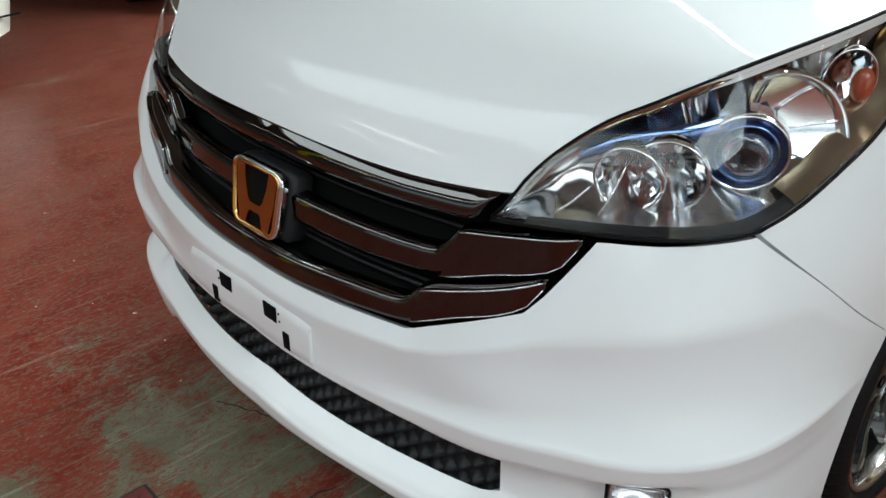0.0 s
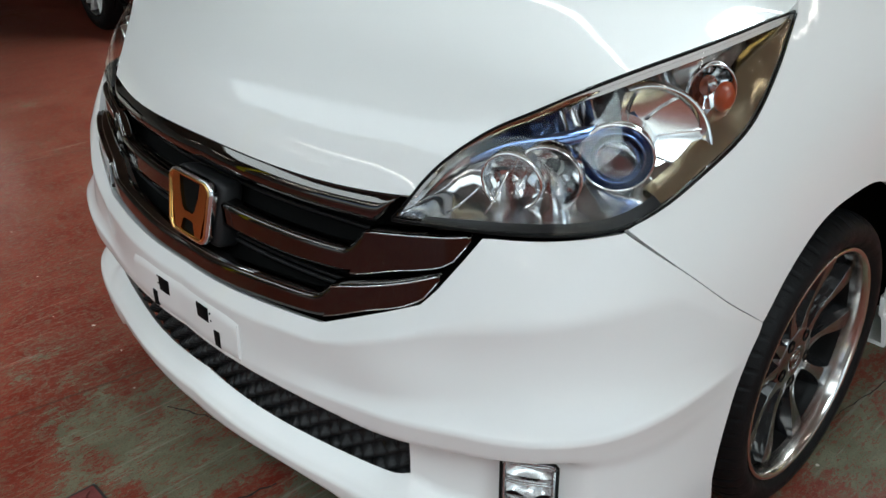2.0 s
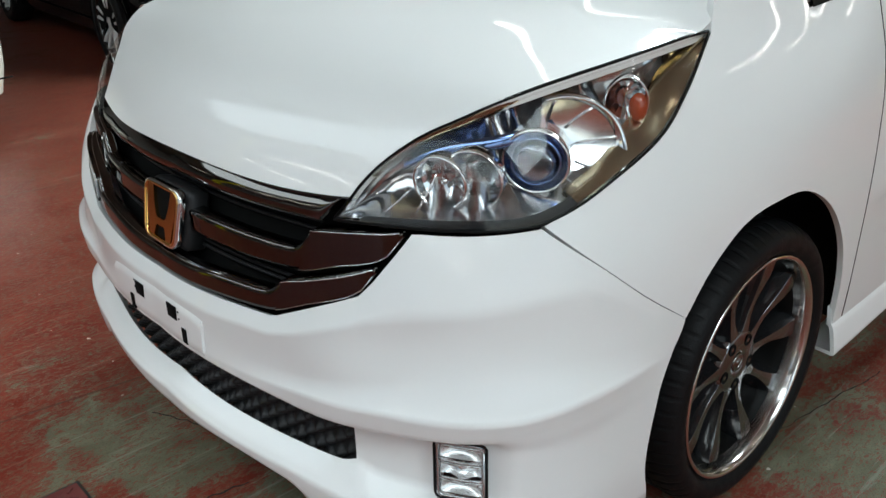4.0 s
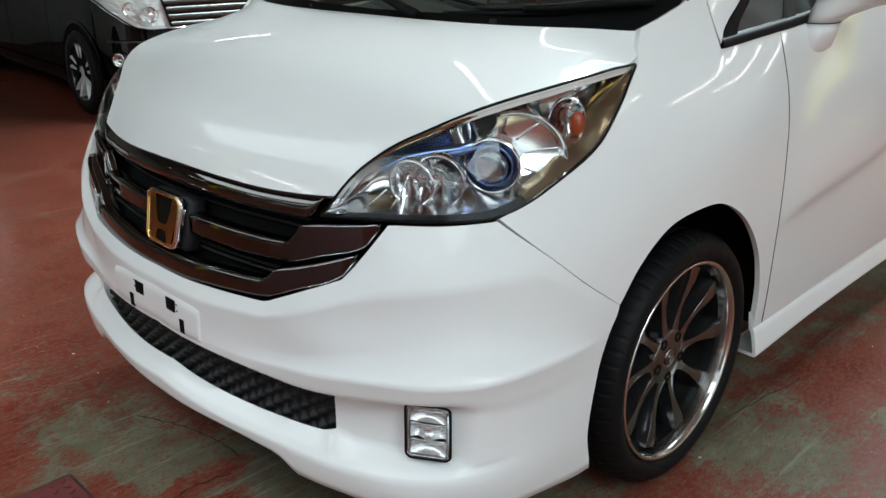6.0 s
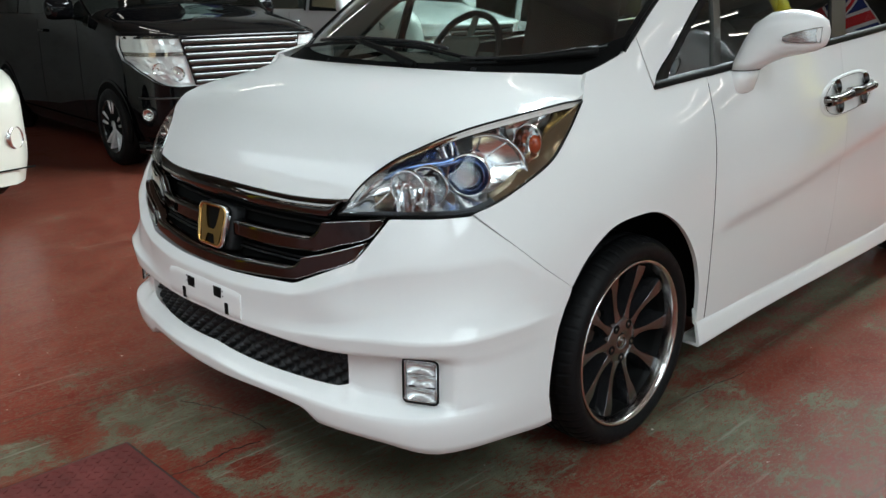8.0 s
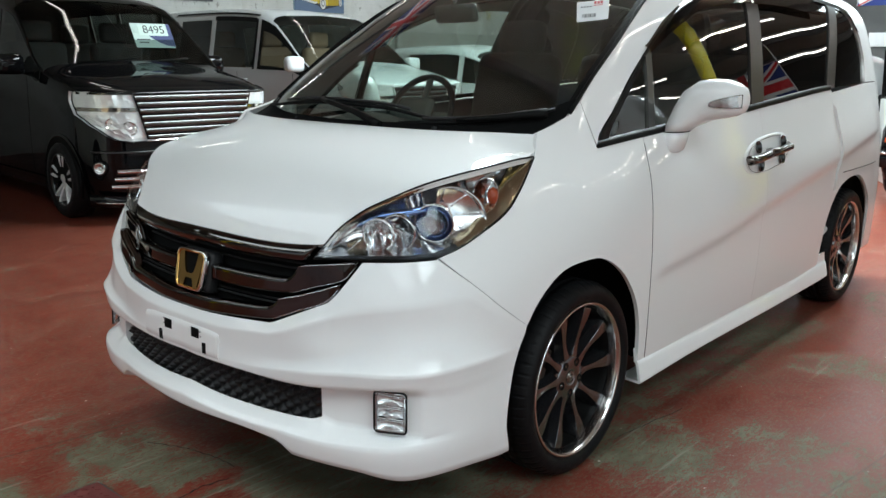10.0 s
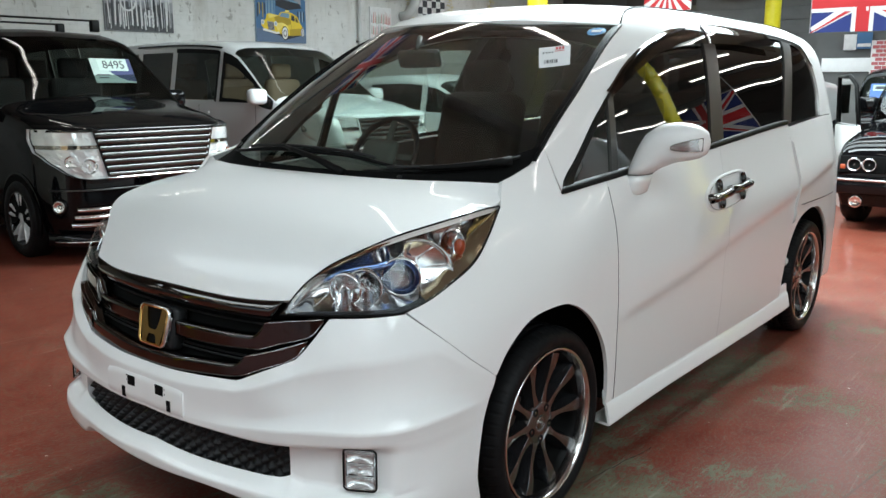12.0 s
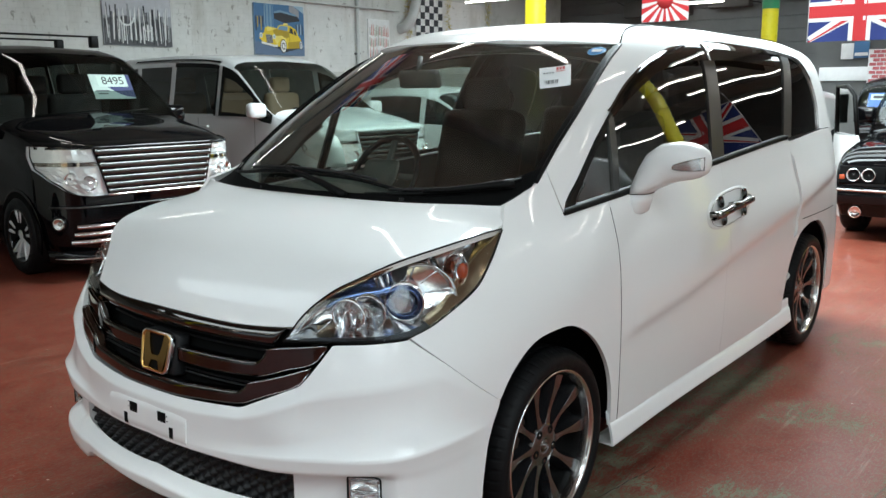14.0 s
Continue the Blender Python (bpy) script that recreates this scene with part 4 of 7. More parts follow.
    part("upper_bezel", sheet([over(ss, 0 * ss + f, o) for f, o in ((.985, -.008), (.945, -.012), (.905, -.022), (.885, -.034), (.88, -.05))], sg < 0, thick=0, gap=0), BRONZE, body)
    part("lower_bezel", sheet([over(ss * .56, 0 * ss + f, o) for f, o in ((.01, -.006), (.03, -.010), (.042, -.016), (.045, -.024))], sg < 0, thick=0, gap=0), BLACKPLAST, body)
    s2 = np.linspace(.52, .985, 50)
    part("rear_bezel", sheet([over(s2, f, o + .004 * np.sin(s2 * 42) * (f > .10)) for f, o in ((.02 + 0 * s2, -.006), (.05 + .13 * np.clip((s2 - .6) / .25, 0, 1), -.012), (.075 + .24 * np.clip((s2 - .6) / .25, 0, 1), -.022), (.09 + .31 * np.clip((s2 - .6) / .25, 0, 1), -.04))], sg < 0, thick=0, gap=0), TAILBRONZE, body)
    for s, f0, f1 in ((.10, .15, .45), (.17, .12, .60)):
        t = np.linspace(0, 1, 6)
        part("rib", tube_bm([tuple(p) for p in over(s + .07 * t, f0 + (f1 - f0) * t, -.024 + 0 * t)], .0018, 6), CHROME, body)


headlamp(1)
headlamp(-1)


# --- wheels: ten-spoke, machined faces, black sides, polished lip ---
def wheel_meshes():
    bm = bmesh.new()
    prof = [(.255, -.015), (.266, -.004), (.272, .004), (.285, .010), (.300, .010), (.314, .003), (.324, -.010), (.329, -.022), (.332, -.034), (.332, -.060), (.327, -.061), (.327, -.066), (.332, -.067),
            (.333, -.098), (.327, -.099), (.327, -.105), (.333, -.106), (.332, -.138), (.327, -.139), (.327, -.144), (.332, -.145), (.332, -.172), (.325, -.194), (.305, -.212), (.255, -.205)]
    sides = 480
    rows = []
    for i, (r, h) in enumerate(prof):
        row = []
        for k in range(sides):
            a = 2 * math.pi * (k + (2.4 if 8 < i < 12 else 0)) / sides
            rr = r - (.005 if 6 <= i <= 8 and k % 8 == 0 else .0035 if 12 <= i <= 18 and k % 8 == 3 else 0)
            row.append((h, rr * math.cos(a), rr * math.sin(a)))
        rows.append(row)
    grid_bm(rows, bm, closed_u=True)
    tyre = fix(bm)
    lip = fix(lathe_bm([(.254, -.02), (.263, -.006), (.265, .001), (.259, .003), (.254, -.001), (.251, -.008), (.2495, -.014), (.248, -.026), (.2465, -.038)], 96))
    barrel = fix(lathe_bm([(.2462, -.0375), (.240, -.046), (.232, -.06), (.228, -.19), (.05, -.19)], 64))
    hub = fix(lathe_bm([(0, -.040), (.024, -.040), (.026, -.037), (.034, -.0365), (.068, -.0385), (.076, -.043), (.075, -.075)], 48))
    cap = fix(lathe_bm([(0, -.034), (.010, -.034), (.011, -.037), (.018, -.0355), (.022, -.037), (.022, -.042)], 32))
    # one spoke pointing up (+z): waisted outline, its face dished, dark flanks behind
    sp, flank = bmesh.new(), bmesh.new()
    st = [(.055, .0215, -.039), (.068, .0175, -.041), (.085, .0130, -.042), (.105, .0100, -.043), (.13, .0090, -.042), (.155, .0102, -.039), (.178, .0138, -.035), (.200, .0180, -.031), (.222, .0212, -.029), (.240, .0216, -.028), (.242, .0210, -.040)]
    rows = [[(h - .0015, -w, r), (h, -w * .9, r), (h + .001, 0, r), (h, w * .9, r), (h - .0015, w, r)] for r, w, h in st]
    grid_bm(rows, sp)
    for sgn in (1, -1):
        grid_bm([[(h, sgn * w, r), (h - .010, sgn * (w + .003), r), (h - .030, sgn * (w + .010), r), (h - .060, sgn * (w + .012), r)] for r, w, h in st], flank, flip=sgn > 0)
    nut = fix(lathe_bm([(0, -.0365), (.005, -.0365), (.0075, -.039), (.0075, -.052)], 12))
    socket = fix(lathe_bm([(.0145, -.0365), (.0130, -.0360), (.0125, -.0368), (0, -.0368)], 20))
    disc = fix(lathe_bm([(.05, -.10), (.075, -.095), (.080, -.105), (.145, -.105), (.145, -.125), (.05, -.125)], 48))
    cal = box_bm(.06, .12, .06, (-.105, .0, .125), .012)
    return dict(tyre=tyre, lip=lip, barrel=barrel, hub=hub, centre_cap=cap, spoke=fix(sp), spoke_flank=fix(flank), wheel_nut=nut, nut_socket=socket, brake_disc=disc, caliper=cal)


_wm = {}
_wmat = dict(tyre=TYRE, lip=LIPCHROME, barrel=BARREL, hub=SPOKEFACE, centre_cap=DARKCHROME, spoke=SPOKEFACE, spoke_flank=SPOKESIDE, wheel_nut=DARKCHROME, nut_socket=DARKVOID, brake_disc=BRAKE, caliper=BRAKE)
for k, bm in wheel_meshes().items():
    me = bpy.data.meshes.new(k)
    bm.normal_update()
    bm.to_mesh(me)
    bm.free()
    for p in me.polygons:
        p.use_smooth = k not in ("spoke", "spoke_flank", "wheel_nut")
    me.materials.append(_wmat[k])
    _wm[k] = me


def wheel(x, y, sg, turn):
    w = new("wheel")
    w.parent = van
    w.location = (x, y, .332)
    w.rotation_euler = (0, 0, 0 if sg > 0 else math.pi)
    tagged(w, "ten-spoke wheel with polished lip and low-profile tyre")
    def put(k, rx=0, off=None):
        o = new(k, _wm[k])
        o.parent = w
        o.rotation_euler = (radians(rx), 0, 0)
        if off:
            o.location = off
    for k in ("tyre", "lip", "barrel", "hub", "centre_cap", "brake_disc"):
        put(k)
    put("caliper", 60)
    for i in range(10):
        put("spoke", turn + 36 * i)
        put("spoke_flank", turn + 36 * i)
    for i in range(5):
        a = radians(turn + 18 + 72 * i)
        off = (0, -.056 * math.sin(a), .056 * math.cos(a))
        put("wheel_nut", 0, off)
        put("nut_socket", 0, off)


wheel(.836, 0, 1, 18)
wheel(.836, 2.855, 1, 20)
wheel(-.836, 0, -1, 5)
wheel(-.836, 2.855, -1, 14)
# wheel-arch liners: a half drum closed towards the middle
for sg in (1, -1):
    for y in (0, 2.868):
        rows = []
        for a in np.linspace(-6, 186, 30):
            c, s = math.cos(radians(a)), math.sin(radians(a))
            r = (.412 if y == 0 else .392) + .01 * s
            rows.append([(sg * x, y + r * k * c, .342 + r * k * s) for x, k in ((.838 if y == 0 else .822, 1), (.80, 1), (.56, 1), (.55, .95), (.55, .1))])
        part("arch_liner", grid_bm(rows), DARKVOID, van)
# --- body core under the skin ---
part("underbody", box_bm(1.05, 4.2, .34, (0, 1.45, .40), .05), DARKVOID, van)
part("engine_bay", box_bm(1.05, .72, .42, (0, -.42, .58), .05), DARKVOID, van)
for sg in (1, -1):
    part("tailgate_glass", sheet(np.array([skin(np.linspace(5.0, 6.0, 8), z, -.01) for z in (1.25, 1.4, 1.55, 1.70)]) * np.array([sg, 1, 1]), sg < 0, thick=0, gap=0), GLASS_D, van)

# --- scuttle and wipers ---
_cow = []
_rearf = np.concatenate([_rear[:0:-1] * np.array([-1, 1, 1]), _rear])
_basef = np.concatenate([_wsb[:0:-1] * np.array([-1, 1, 1]), _wsb])
_b2 = np.stack([np.interp(np.linspace(0, 1, len(_rearf)), np.linspace(0, 1, len(_basef)), _basef[:, k]) for k in range(3)], -1)
for f, dz in ((0, -.018), (.25, -.028), (.6, -.02), (1.0, .004), (1.25, .03)):
    p = _rearf * (1 - f) + _b2 * f
    p[:, 2] += dz
    _cow.append(p)
part("scuttle", sheet(_cow, thick=0, gap=0), DARKVOID, van, "black plastic scuttle under the windscreen")


def screen_point(s, v, lift=0.0):
    """A point of the windscreen: s from the car's right edge (0) to the left (1), v from the base up."""
    a, b = v * (_wsg.shape[0] - 1), s * (_wsg.shape[1] - 1)
    i, j = min(int(a), _wsg.shape[0] - 2), min(int(b), _wsg.shape[1] - 2)
    fa, fb = a - i, b - j
    p = (1 - fa) * ((1 - fb) * _wsg[i, j] + fb * _wsg[i, j + 1]) + fa * ((1 - fb) * _wsg[i + 1, j] + fb * _wsg[i + 1, j + 1])
    n = np.cross(_wsg[i, j + 1] - _wsg[i, j], _wsg[i + 1, j] - _wsg[i, j])
    return p + n / np.linalg.norm(n) * lift


for line, hinge in ((((.13, .03), (.354, .112), (.576, .108), (.702, .058), (.763, .034)), (.60, .0)), (((.64, .03), (.71, .03), (.784, .030), (.885, .030), (.965, .030)), (.955, .0))):
    pts = smooth_curve(line, 18)
    blade = [tuple(screen_point(a, b, .014)) for a, b in pts]
    w = part("wiper", tube_bm(blade, [.005 + .003 * math.sin(math.pi * f) for f in np.linspace(0, 1, 18)], 8), SEAL, van, "black wiper")
    mid = pts[7]
    q = smooth_curve((hinge, ((hinge[0] + mid[0]) / 2 + .02, mid[1] * .45 + .012), tuple(mid)), 8)
    part("wiper_arm", tube_bm([tuple(screen_point(a, b, .028)) for a, b in q], [.016, .015, .013, .012, .011, .010, .009, .008], 8), SEAL, w)
    part("blade_spine", tube_bm([tuple(screen_point(a, b + .012, .024)) for a, b in pts[3:-3]], .006, 6), BLACKPLAST, w)
# washer jets
for x in (-.30, .05, .38):
    o = part("washer_jet", lathe_bm([(0, .010), (.008, .009), (.010, 0)], 10, axis="z"), BLACKPLAST, van)
    o.location = (x, float(np.interp(abs(x), _rear[:, 0], _rear[:, 1])) + .05, 1.147)

# --- stickers on the inside of the screen ---
def screen_patch_bm(s0, s1, v0, v1, lift, n=9):
    return grid_bm([[screen_point(s0 + (s1 - s0) * j / (n - 1), v0 + (v1 - v0) * i / (n - 1), lift) for j in range(n)] for i in range(n)])


def screen_patch(name, s0, s1, v0, v1, m, label, lift=-.004, round_=False):
    rows = []
    n = 9
    for i in range(n):
        row = []
        for j in range(n):
            a, b = j / (n - 1) * 2 - 1, i / (n - 1) * 2 - 1
            if round_:
                a, b = a * math.sqrt(1 - b * b / 2), b * math.sqrt(1 - a * a / 2)
            row.append(screen_point(s0 + (s1 - s0) * (a + 1) / 2, v0 + (v1 - v0) * (b + 1) / 2, lift))
        rows.append(row)
    return tagged(link_bm(name, grid_bm(rows), m), label, "sticker")


def label_bm(s0, s1, v0, v1, lift):
    """A patch of the paper label, which hangs square although the glass leans; s and v run 0 to 1 over the paper."""
    def at(s, v):
        return screen_point(.866 + .073 * s - .0365 * v, .627 + .005 * s + (.152 + .016 * s) * v, lift)
    return grid_bm([[at(s, v) for s in np.linspace(s0, s1, 5)] for v in np.linspace(v0, v1, 5)])


tag = tagged(link_bm("stock_label", label_bm(0, 1, 0, 1, .004), PAPER), "white paper stock label with red and black print on the windscreen", "sticker")
for nm, a, b, c, d, m in [("red_print", .52 + .1 * k, .59 + .1 * k, .80, .94, REDINK) for k in range(3)] + [("red_print", .50, .80, .72, .75, REDINK)] + [("grey_print", .12 + .09 * k, .17 + .09 * k, .66, .73, INK) for k in range(4)] + [("bar_code", .16 + .045 * k, .16 + .045 * k + .012 + .012 * (k % 3), .16, .34, INK) for k in range(10)]:
    part(nm, label_bm(a, b, c, d, .006), m, tag)
oval = screen_patch("oval_sticker", .926, .978, .872, .958, BLUEPAPER, "blue oval sticker at the top of the windscreen", .004, True)
part("white_print", screen_patch_bm(.938, .966, .902, .928, .006), PAPER, oval)
# black border baked into the edge of the glass
for a, b, c, d in ((.982, 1.0, .0, 1.0), (.0, .018, .0, 1.0), (.018, .982, .972, 1.0), (.018, .982, .0, .035)):
    part("black_border", screen_patch_bm(a, b, c, d, -.0015, 24), DARKVOID, windscreen)

# --- cabin ---
dash_rows = []
for y, z in ((-.22, 1.06), (-.05, 1.10), (.12, 1.115), (.26, 1.10), (.33, 1.04), (.36, .90), (.36, .70)):
    xs = np.linspace(-.70, .70, 26)
    dash_rows.append([(x, y + .06 * (abs(x) / .7) ** 2, z + (.045 * math.exp(-((x + .36) / .16) ** 2) if .0 < y < .3 else 0) - .015 * (abs(x) / .7) ** 4) for x in xs])
part("dashboard", grid_bm(dash_rows), DASH, van, "dark dashboard")
sw = part("steering_wheel", fix(lathe_bm([(.182 + .014 * math.cos(radians(a)), .014 * math.sin(radians(a))) for a in range(0, 361, 30)], 48, axis="y")), BLACKPLAST, van)
sw.location, sw.rotation_euler = (-.36, .50, 1.13), (radians(-28), 0, 0)
o = part("wheel_boss", box_bm(.20, .05, .13, (0, -.03, 0), .03), DASH, sw)
for a in (0, 180, 270):
    o = part("wheel_spoke", box_bm(.19, .016, .03, (.095, 0, 0), .006), DASH, sw)
    o.rotation_euler = (0, radians(a), 0)
o = part("interior_mirror", box_bm(.24, .03, .07, (0, 0, 0), .014), DASH, van)
o.location, o.rotation_euler = (0.02, .30, 1.545), (radians(12), 0, radians(-10))
part("mirror_stalk", tube_bm([(0.02, .29, 1.57), (0.0, .33, 1.63)], .010, 8), DASH, van)


def seat(x, y, w=.5):
    s = part("seat", box_bm(w, .50, .16, (x, y, .80), .05), SEATCLOTH, van, "dark cloth seat")
    part("seat_back", box_bm(w * .94, .16, .62, (0, 0, 0), .06, m=pose(0, 0, 0, -14)), SEATCLOTH, s).location = (x, y + .29, 1.10)
    part("headrest", box_bm(.26, .10, .17, (0, 0, 0), .045, m=pose(0, 0, 0, -10)), SEATCLOTH, s).location = (x, y + .37, 1.48)


for x in (-.37, .37):
    seat(x, .92)
    seat(x, 1.90)
part("cabin_floor", box_bm(1.36, 1.90, .06, (0, 1.44, .62)), DASH, van)
# inner trims and lining follow the skin
for sg in (1, -1):
    us = np.linspace(2.02, 4.0, 30)
    rows = np.array([skin(us, .62 + (belt(us) - .004 - .62) * f, -.055) for f in np.linspace(0, 1, 6)]) * np.array([sg, 1, 1])
    part("door_trim", grid_bm(rows, flip=sg > 0), TRIMGREY, van)
    part("pillar_trim", grid_bm(skin(((1 - _t) * _w0[None] + _t * _rail[None])[..., 0], ((1 - _t) * _w0[None] + _t * _rail[None])[..., 1], -.030) * np.array([sg, 1, 1]), flip=sg > 0), TRIMGREY, van)
part("roof_lining", grid_bm(_roof * np.array([.96, 1, 1]) + np.array([0, .03, -.035]), flip=True), LINING, van)

# --- door mirrors ---
def loft_bm(sections, n=22, power=2.6):
    """Superellipse sections (centre, half widths, direction) joined into a body; closed at both ends."""
    rows = []
    for c, (ra, rb), (ax, bx) in sections:
        row = []
        for k in range(n):
            a = 2 * math.pi * k / n
            ca, sa = math.cos(a), math.sin(a)
            p = Vector(c) + Vector(ax) * ra * math.copysign(abs(ca) ** (2 / power), ca) + Vector(bx) * rb * math.copysign(abs(sa) ** (2 / power), sa)
            row.append(p)
        rows.append(row)
    bm = grid_bm(rows, closed_u=True)
    bm.verts.ensure_lookup_table()
    bm.faces.new(bm.verts[0:n][::-1])
    bm.faces.new(bm.verts[len(bm.verts) - n:])
    return fix(bm)


def door_mirror(sg):
    Y, Z, X = (0, 1, 0), (0, 0, 1), (1, 0, 0)
    sec = []
    for x, y, z, turn, ry, rz in ((.808, .642, 1.119, 0, .066, .040), (.830, .645, 1.150, 16, .067, .046), (.853, .649, 1.183, 36, .070, .058), (.872, .654, 1.211, 58, .073, .069), (.902, .659, 1.231, 79, .076, .075), (.945, .661, 1.240, 90, .076, .073),
                                  (.985, .664, 1.242, 90, .071, .068), (1.018, .672, 1.241, 90, .060, .058), (1.040, .682, 1.240, 90, .043, .043), (1.050, .69, 1.239, 90, .018, .019)):
        sec.append(((sg * x, y, z), (ry, rz), (Y, (sg * math.cos(radians(turn)), 0, -math.sin(radians(turn))))))
    m = part("door_mirror", loft_bm(sec, 28), WHITE, van, "white door mirror with clear repeater lamp")
    foot = [((sg * .790, .640, 1.036), (.040, .020), (Y, X)), ((sg * .797, .640, 1.050), (.058, .034), (Y, X)), ((sg * .803, .640, 1.085), (.065, .038), (Y, X)), ((sg * .807, .642, 1.117), (.065, .039), (Y, X))]
    part("mirror_foot", loft_bm(foot), WHITE, m)
    rows = []
    for f in np.linspace(0, 1, 5):
        row = []
        for s in np.linspace(0, 1, 12):
            x = .952 + .092 * s
            ry = float(np.interp(x, [.945, .985, 1.018, 1.040, 1.050], [.076, .071, .060, .042, .018]))
            yc = float(np.interp(x, [.945, .985, 1.018, 1.040, 1.050], [.660, .663, .672, .684, .69]))
            z = 1.224 + .012 * s + (f - .5) * (.010 + .036 * s ** .6)
            dz = (z - 1.241) / .073
            row.append((sg * x, yc - ry * (1 - min(abs(dz), .99) ** 2.6) ** (1 / 2.6) - .002, z))
        rows.append(row)
    part("repeater_lamp", sheet(rows, sg < 0, thick=.004, gap=0), CLEARPL, m, "clear repeater lamp")
    edge = [rows[0][k] for k in range(12)] + [rows[k][11] for k in range(1, 5)] + [rows[4][k] for k in range(10, -1, -1)] + [rows[0][0]]
    part("lamp_outline", tube_bm([(x, y - .001, z) for x, y, z in edge], .0016, 5), DARKCHROME, m)
    part("mirror_glass", box_bm(.14, .004, .09, (sg * .945, .731, 1.235), .001), CHROME, m)
    part("split_line", tube_bm([(sg * (.8075 + .0405 * math.copysign(abs(math.cos(a)) ** .77, math.cos(a))), .642 + .0665 * math.copysign(abs(math.sin(a)) ** .77, math.sin(a)), 1.1185) for a in np.linspace(0, 2 * math.pi, 29)], .0014, 5), SEAL, m)


door_mirror(1)
door_mirror(-1)

# --- door handles: dark chrome pulls across one shallow recess, with chrome brackets behind ---
def oval(cu, cz, ru, rz, f, slope, n=40, power=.8):
    a = np.linspace(0, 2 * np.pi, n, endpoint=False)
    c, s = np.cos(a), np.sin(a)
    du = ru * f * np.sign(c) * np.abs(c) ** power
    return cu + du, cz + rz * f * np.sign(s) * np.abs(s) ** power + slope * du


for sg in (1, -1):
    fl = np.array([sg, 1, 1])
    rows = [skin(*oval(3.07, .973, .262, .077, f, .075), o) * fl for f, o in ((.0, .0050), (.5, .0050), (.85, .0054), (.95, .0066), (1.0, .0072), (1.04, .002))]
    rec = part("handle_recess", grid_bm(rows, closed_u=True, flip=sg < 0), WHITE, van)
    line = [tuple(q) for q in skin(*oval(3.07, .973, .262, .077, .90, .075), .0075) * fl]
    part("recess_line", tube_bm(line + line[:1], .0011, 6), DARKCHROME, rec)
    for u0, u1, cups in ((2.812, 3.03, ((2.940, 1.010), (2.955, .932))), (3.04, 3.262, ((3.235, 1.018), (3.205, .946)))):
        us = np.linspace(u0, u1, 16)
        e = np.abs(np.linspace(-1, 1, 16))
        w = .017 + .005 * e ** 2
        zz = .960 + (us - 2.770) * .072
        o = .046 - .014 * e ** 4
        h = part("door_handle", sheet(np.array([skin(us, zz + w * c, o + .012 * d) for c, d in ((-.8, -1.6), (-1, -.3), (-.6, .8), (0, 1.1), (.6, .8), (1, -.3), (.8, -1.6))]) * fl, sg < 0, thick=.004, gap=0), SMOKE, van, "dark chrome door handle across a white recess")
        for cu, cz in cups:
            rows = [skin(*oval(cu, cz, .027, .027, f, .075, 24), out) * fl for f, out in ((.0, .009), (.45, .010), (.75, .016), (.92, .021), (1.0, .014))]
            part("bracket", grid_bm(rows, closed_u=True, flip=sg < 0), BLACKCHROME, h)
        end = u0 + .018 if u0 < 3 else u1 - .018
        b = part("lock_boss", lathe_bm([(0, .056), (.010, .056), (.014, .050), (.015, 0)], 16, axis="x"), DARKCHROME, h)
        b.location = tuple(skin(end, .960 + (end - 2.770) * .072, .0) * fl)
        b.scale = (sg, 1, 1)

# --- window frames, belt strips and smoked wind deflectors ---
for sg in (1, -1):
    fl = np.array([sg, 1, 1])
    us = np.linspace(1.70, 4.02, 60)
    part("belt_strip", sheet(np.array([skin(us, belt(us) + dz, o) for dz, o in ((-.002, .003), (.008, .006), (.020, .004), (.022, -.010))]) * fl, sg < 0, thick=0, gap=0), SEAL, van)
    q = smooth_curve([(1.70, 1.097), (1.722, 1.130), (1.807, 1.190), (1.952, 1.307), (2.10, 1.400)], 26)
    q2 = smooth_curve([(1.775, 1.118), (1.79, 1.140), (1.845, 1.186), (1.962, 1.282), (2.06, 1.345)], 26)
    part("quarter_frame", sheet(np.stack([skin(q[:, 0], q[:, 1], .003), skin(q2[:, 0], q2[:, 1], .001), skin(q2[:, 0] + .004, q2[:, 1] - .003, -.012)]) * fl, sg > 0, thick=0, gap=0), SEAL, van)
    d_low = func([(2.10, 1.400), (2.233, 1.455), (2.401, 1.518), (2.582, 1.574), (2.765, 1.601), (3.031, 1.626), (3.181, 1.629), (3.459, 1.633), (3.85, 1.621), (4.04, 1.616)])
    for u0, u1 in ((2.105, 3.155), (3.172, 4.035)):
        us = np.linspace(u0, u1, 40)
        hi = np.maximum(wt(us) + .010, d_low(us) + .02)
        part("wind_deflector", sheet(np.array([skin(us, hi + .004, .001)] + [skin(us, hi - (hi - d_low(us)) * f, .014 + .006 * f) for f in np.linspace(0, 1, 7)]) * fl, sg > 0, thick=.004, gap=0), SMOKED_PLASTIC, van, "smoked plastic wind deflector")
    part("deflector_clip", sheet(np.array([skin(np.linspace(3.150, 3.176, 3) - .03 * (1 - f), 1.628 + .085 * f, .0245) for f in np.linspace(0, 1, 5)]) * fl, sg < 0, thick=.003, gap=0), SATIN, van)
    # dark band inside the window tops
    us = np.linspace(2.06, 4.74, 60)
    part("window_top_seal", sheet(np.array([skin(us, wt(us) + .004, .001), skin(us, wt(us) - .018, -.004)]) * fl, sg > 0, thick=0, gap=0), SEAL, van)

# ---- the showroom ----
def slab(name, sx, sy, sz, at, m, label, cat, bevel=0.0):
    ob = link_bm(name, box_bm(sx, sy, sz, (0, 0, 0), bevel), m, smooth=False)
    ob.location = at
    return tagged(ob, label, cat, kind="structure")


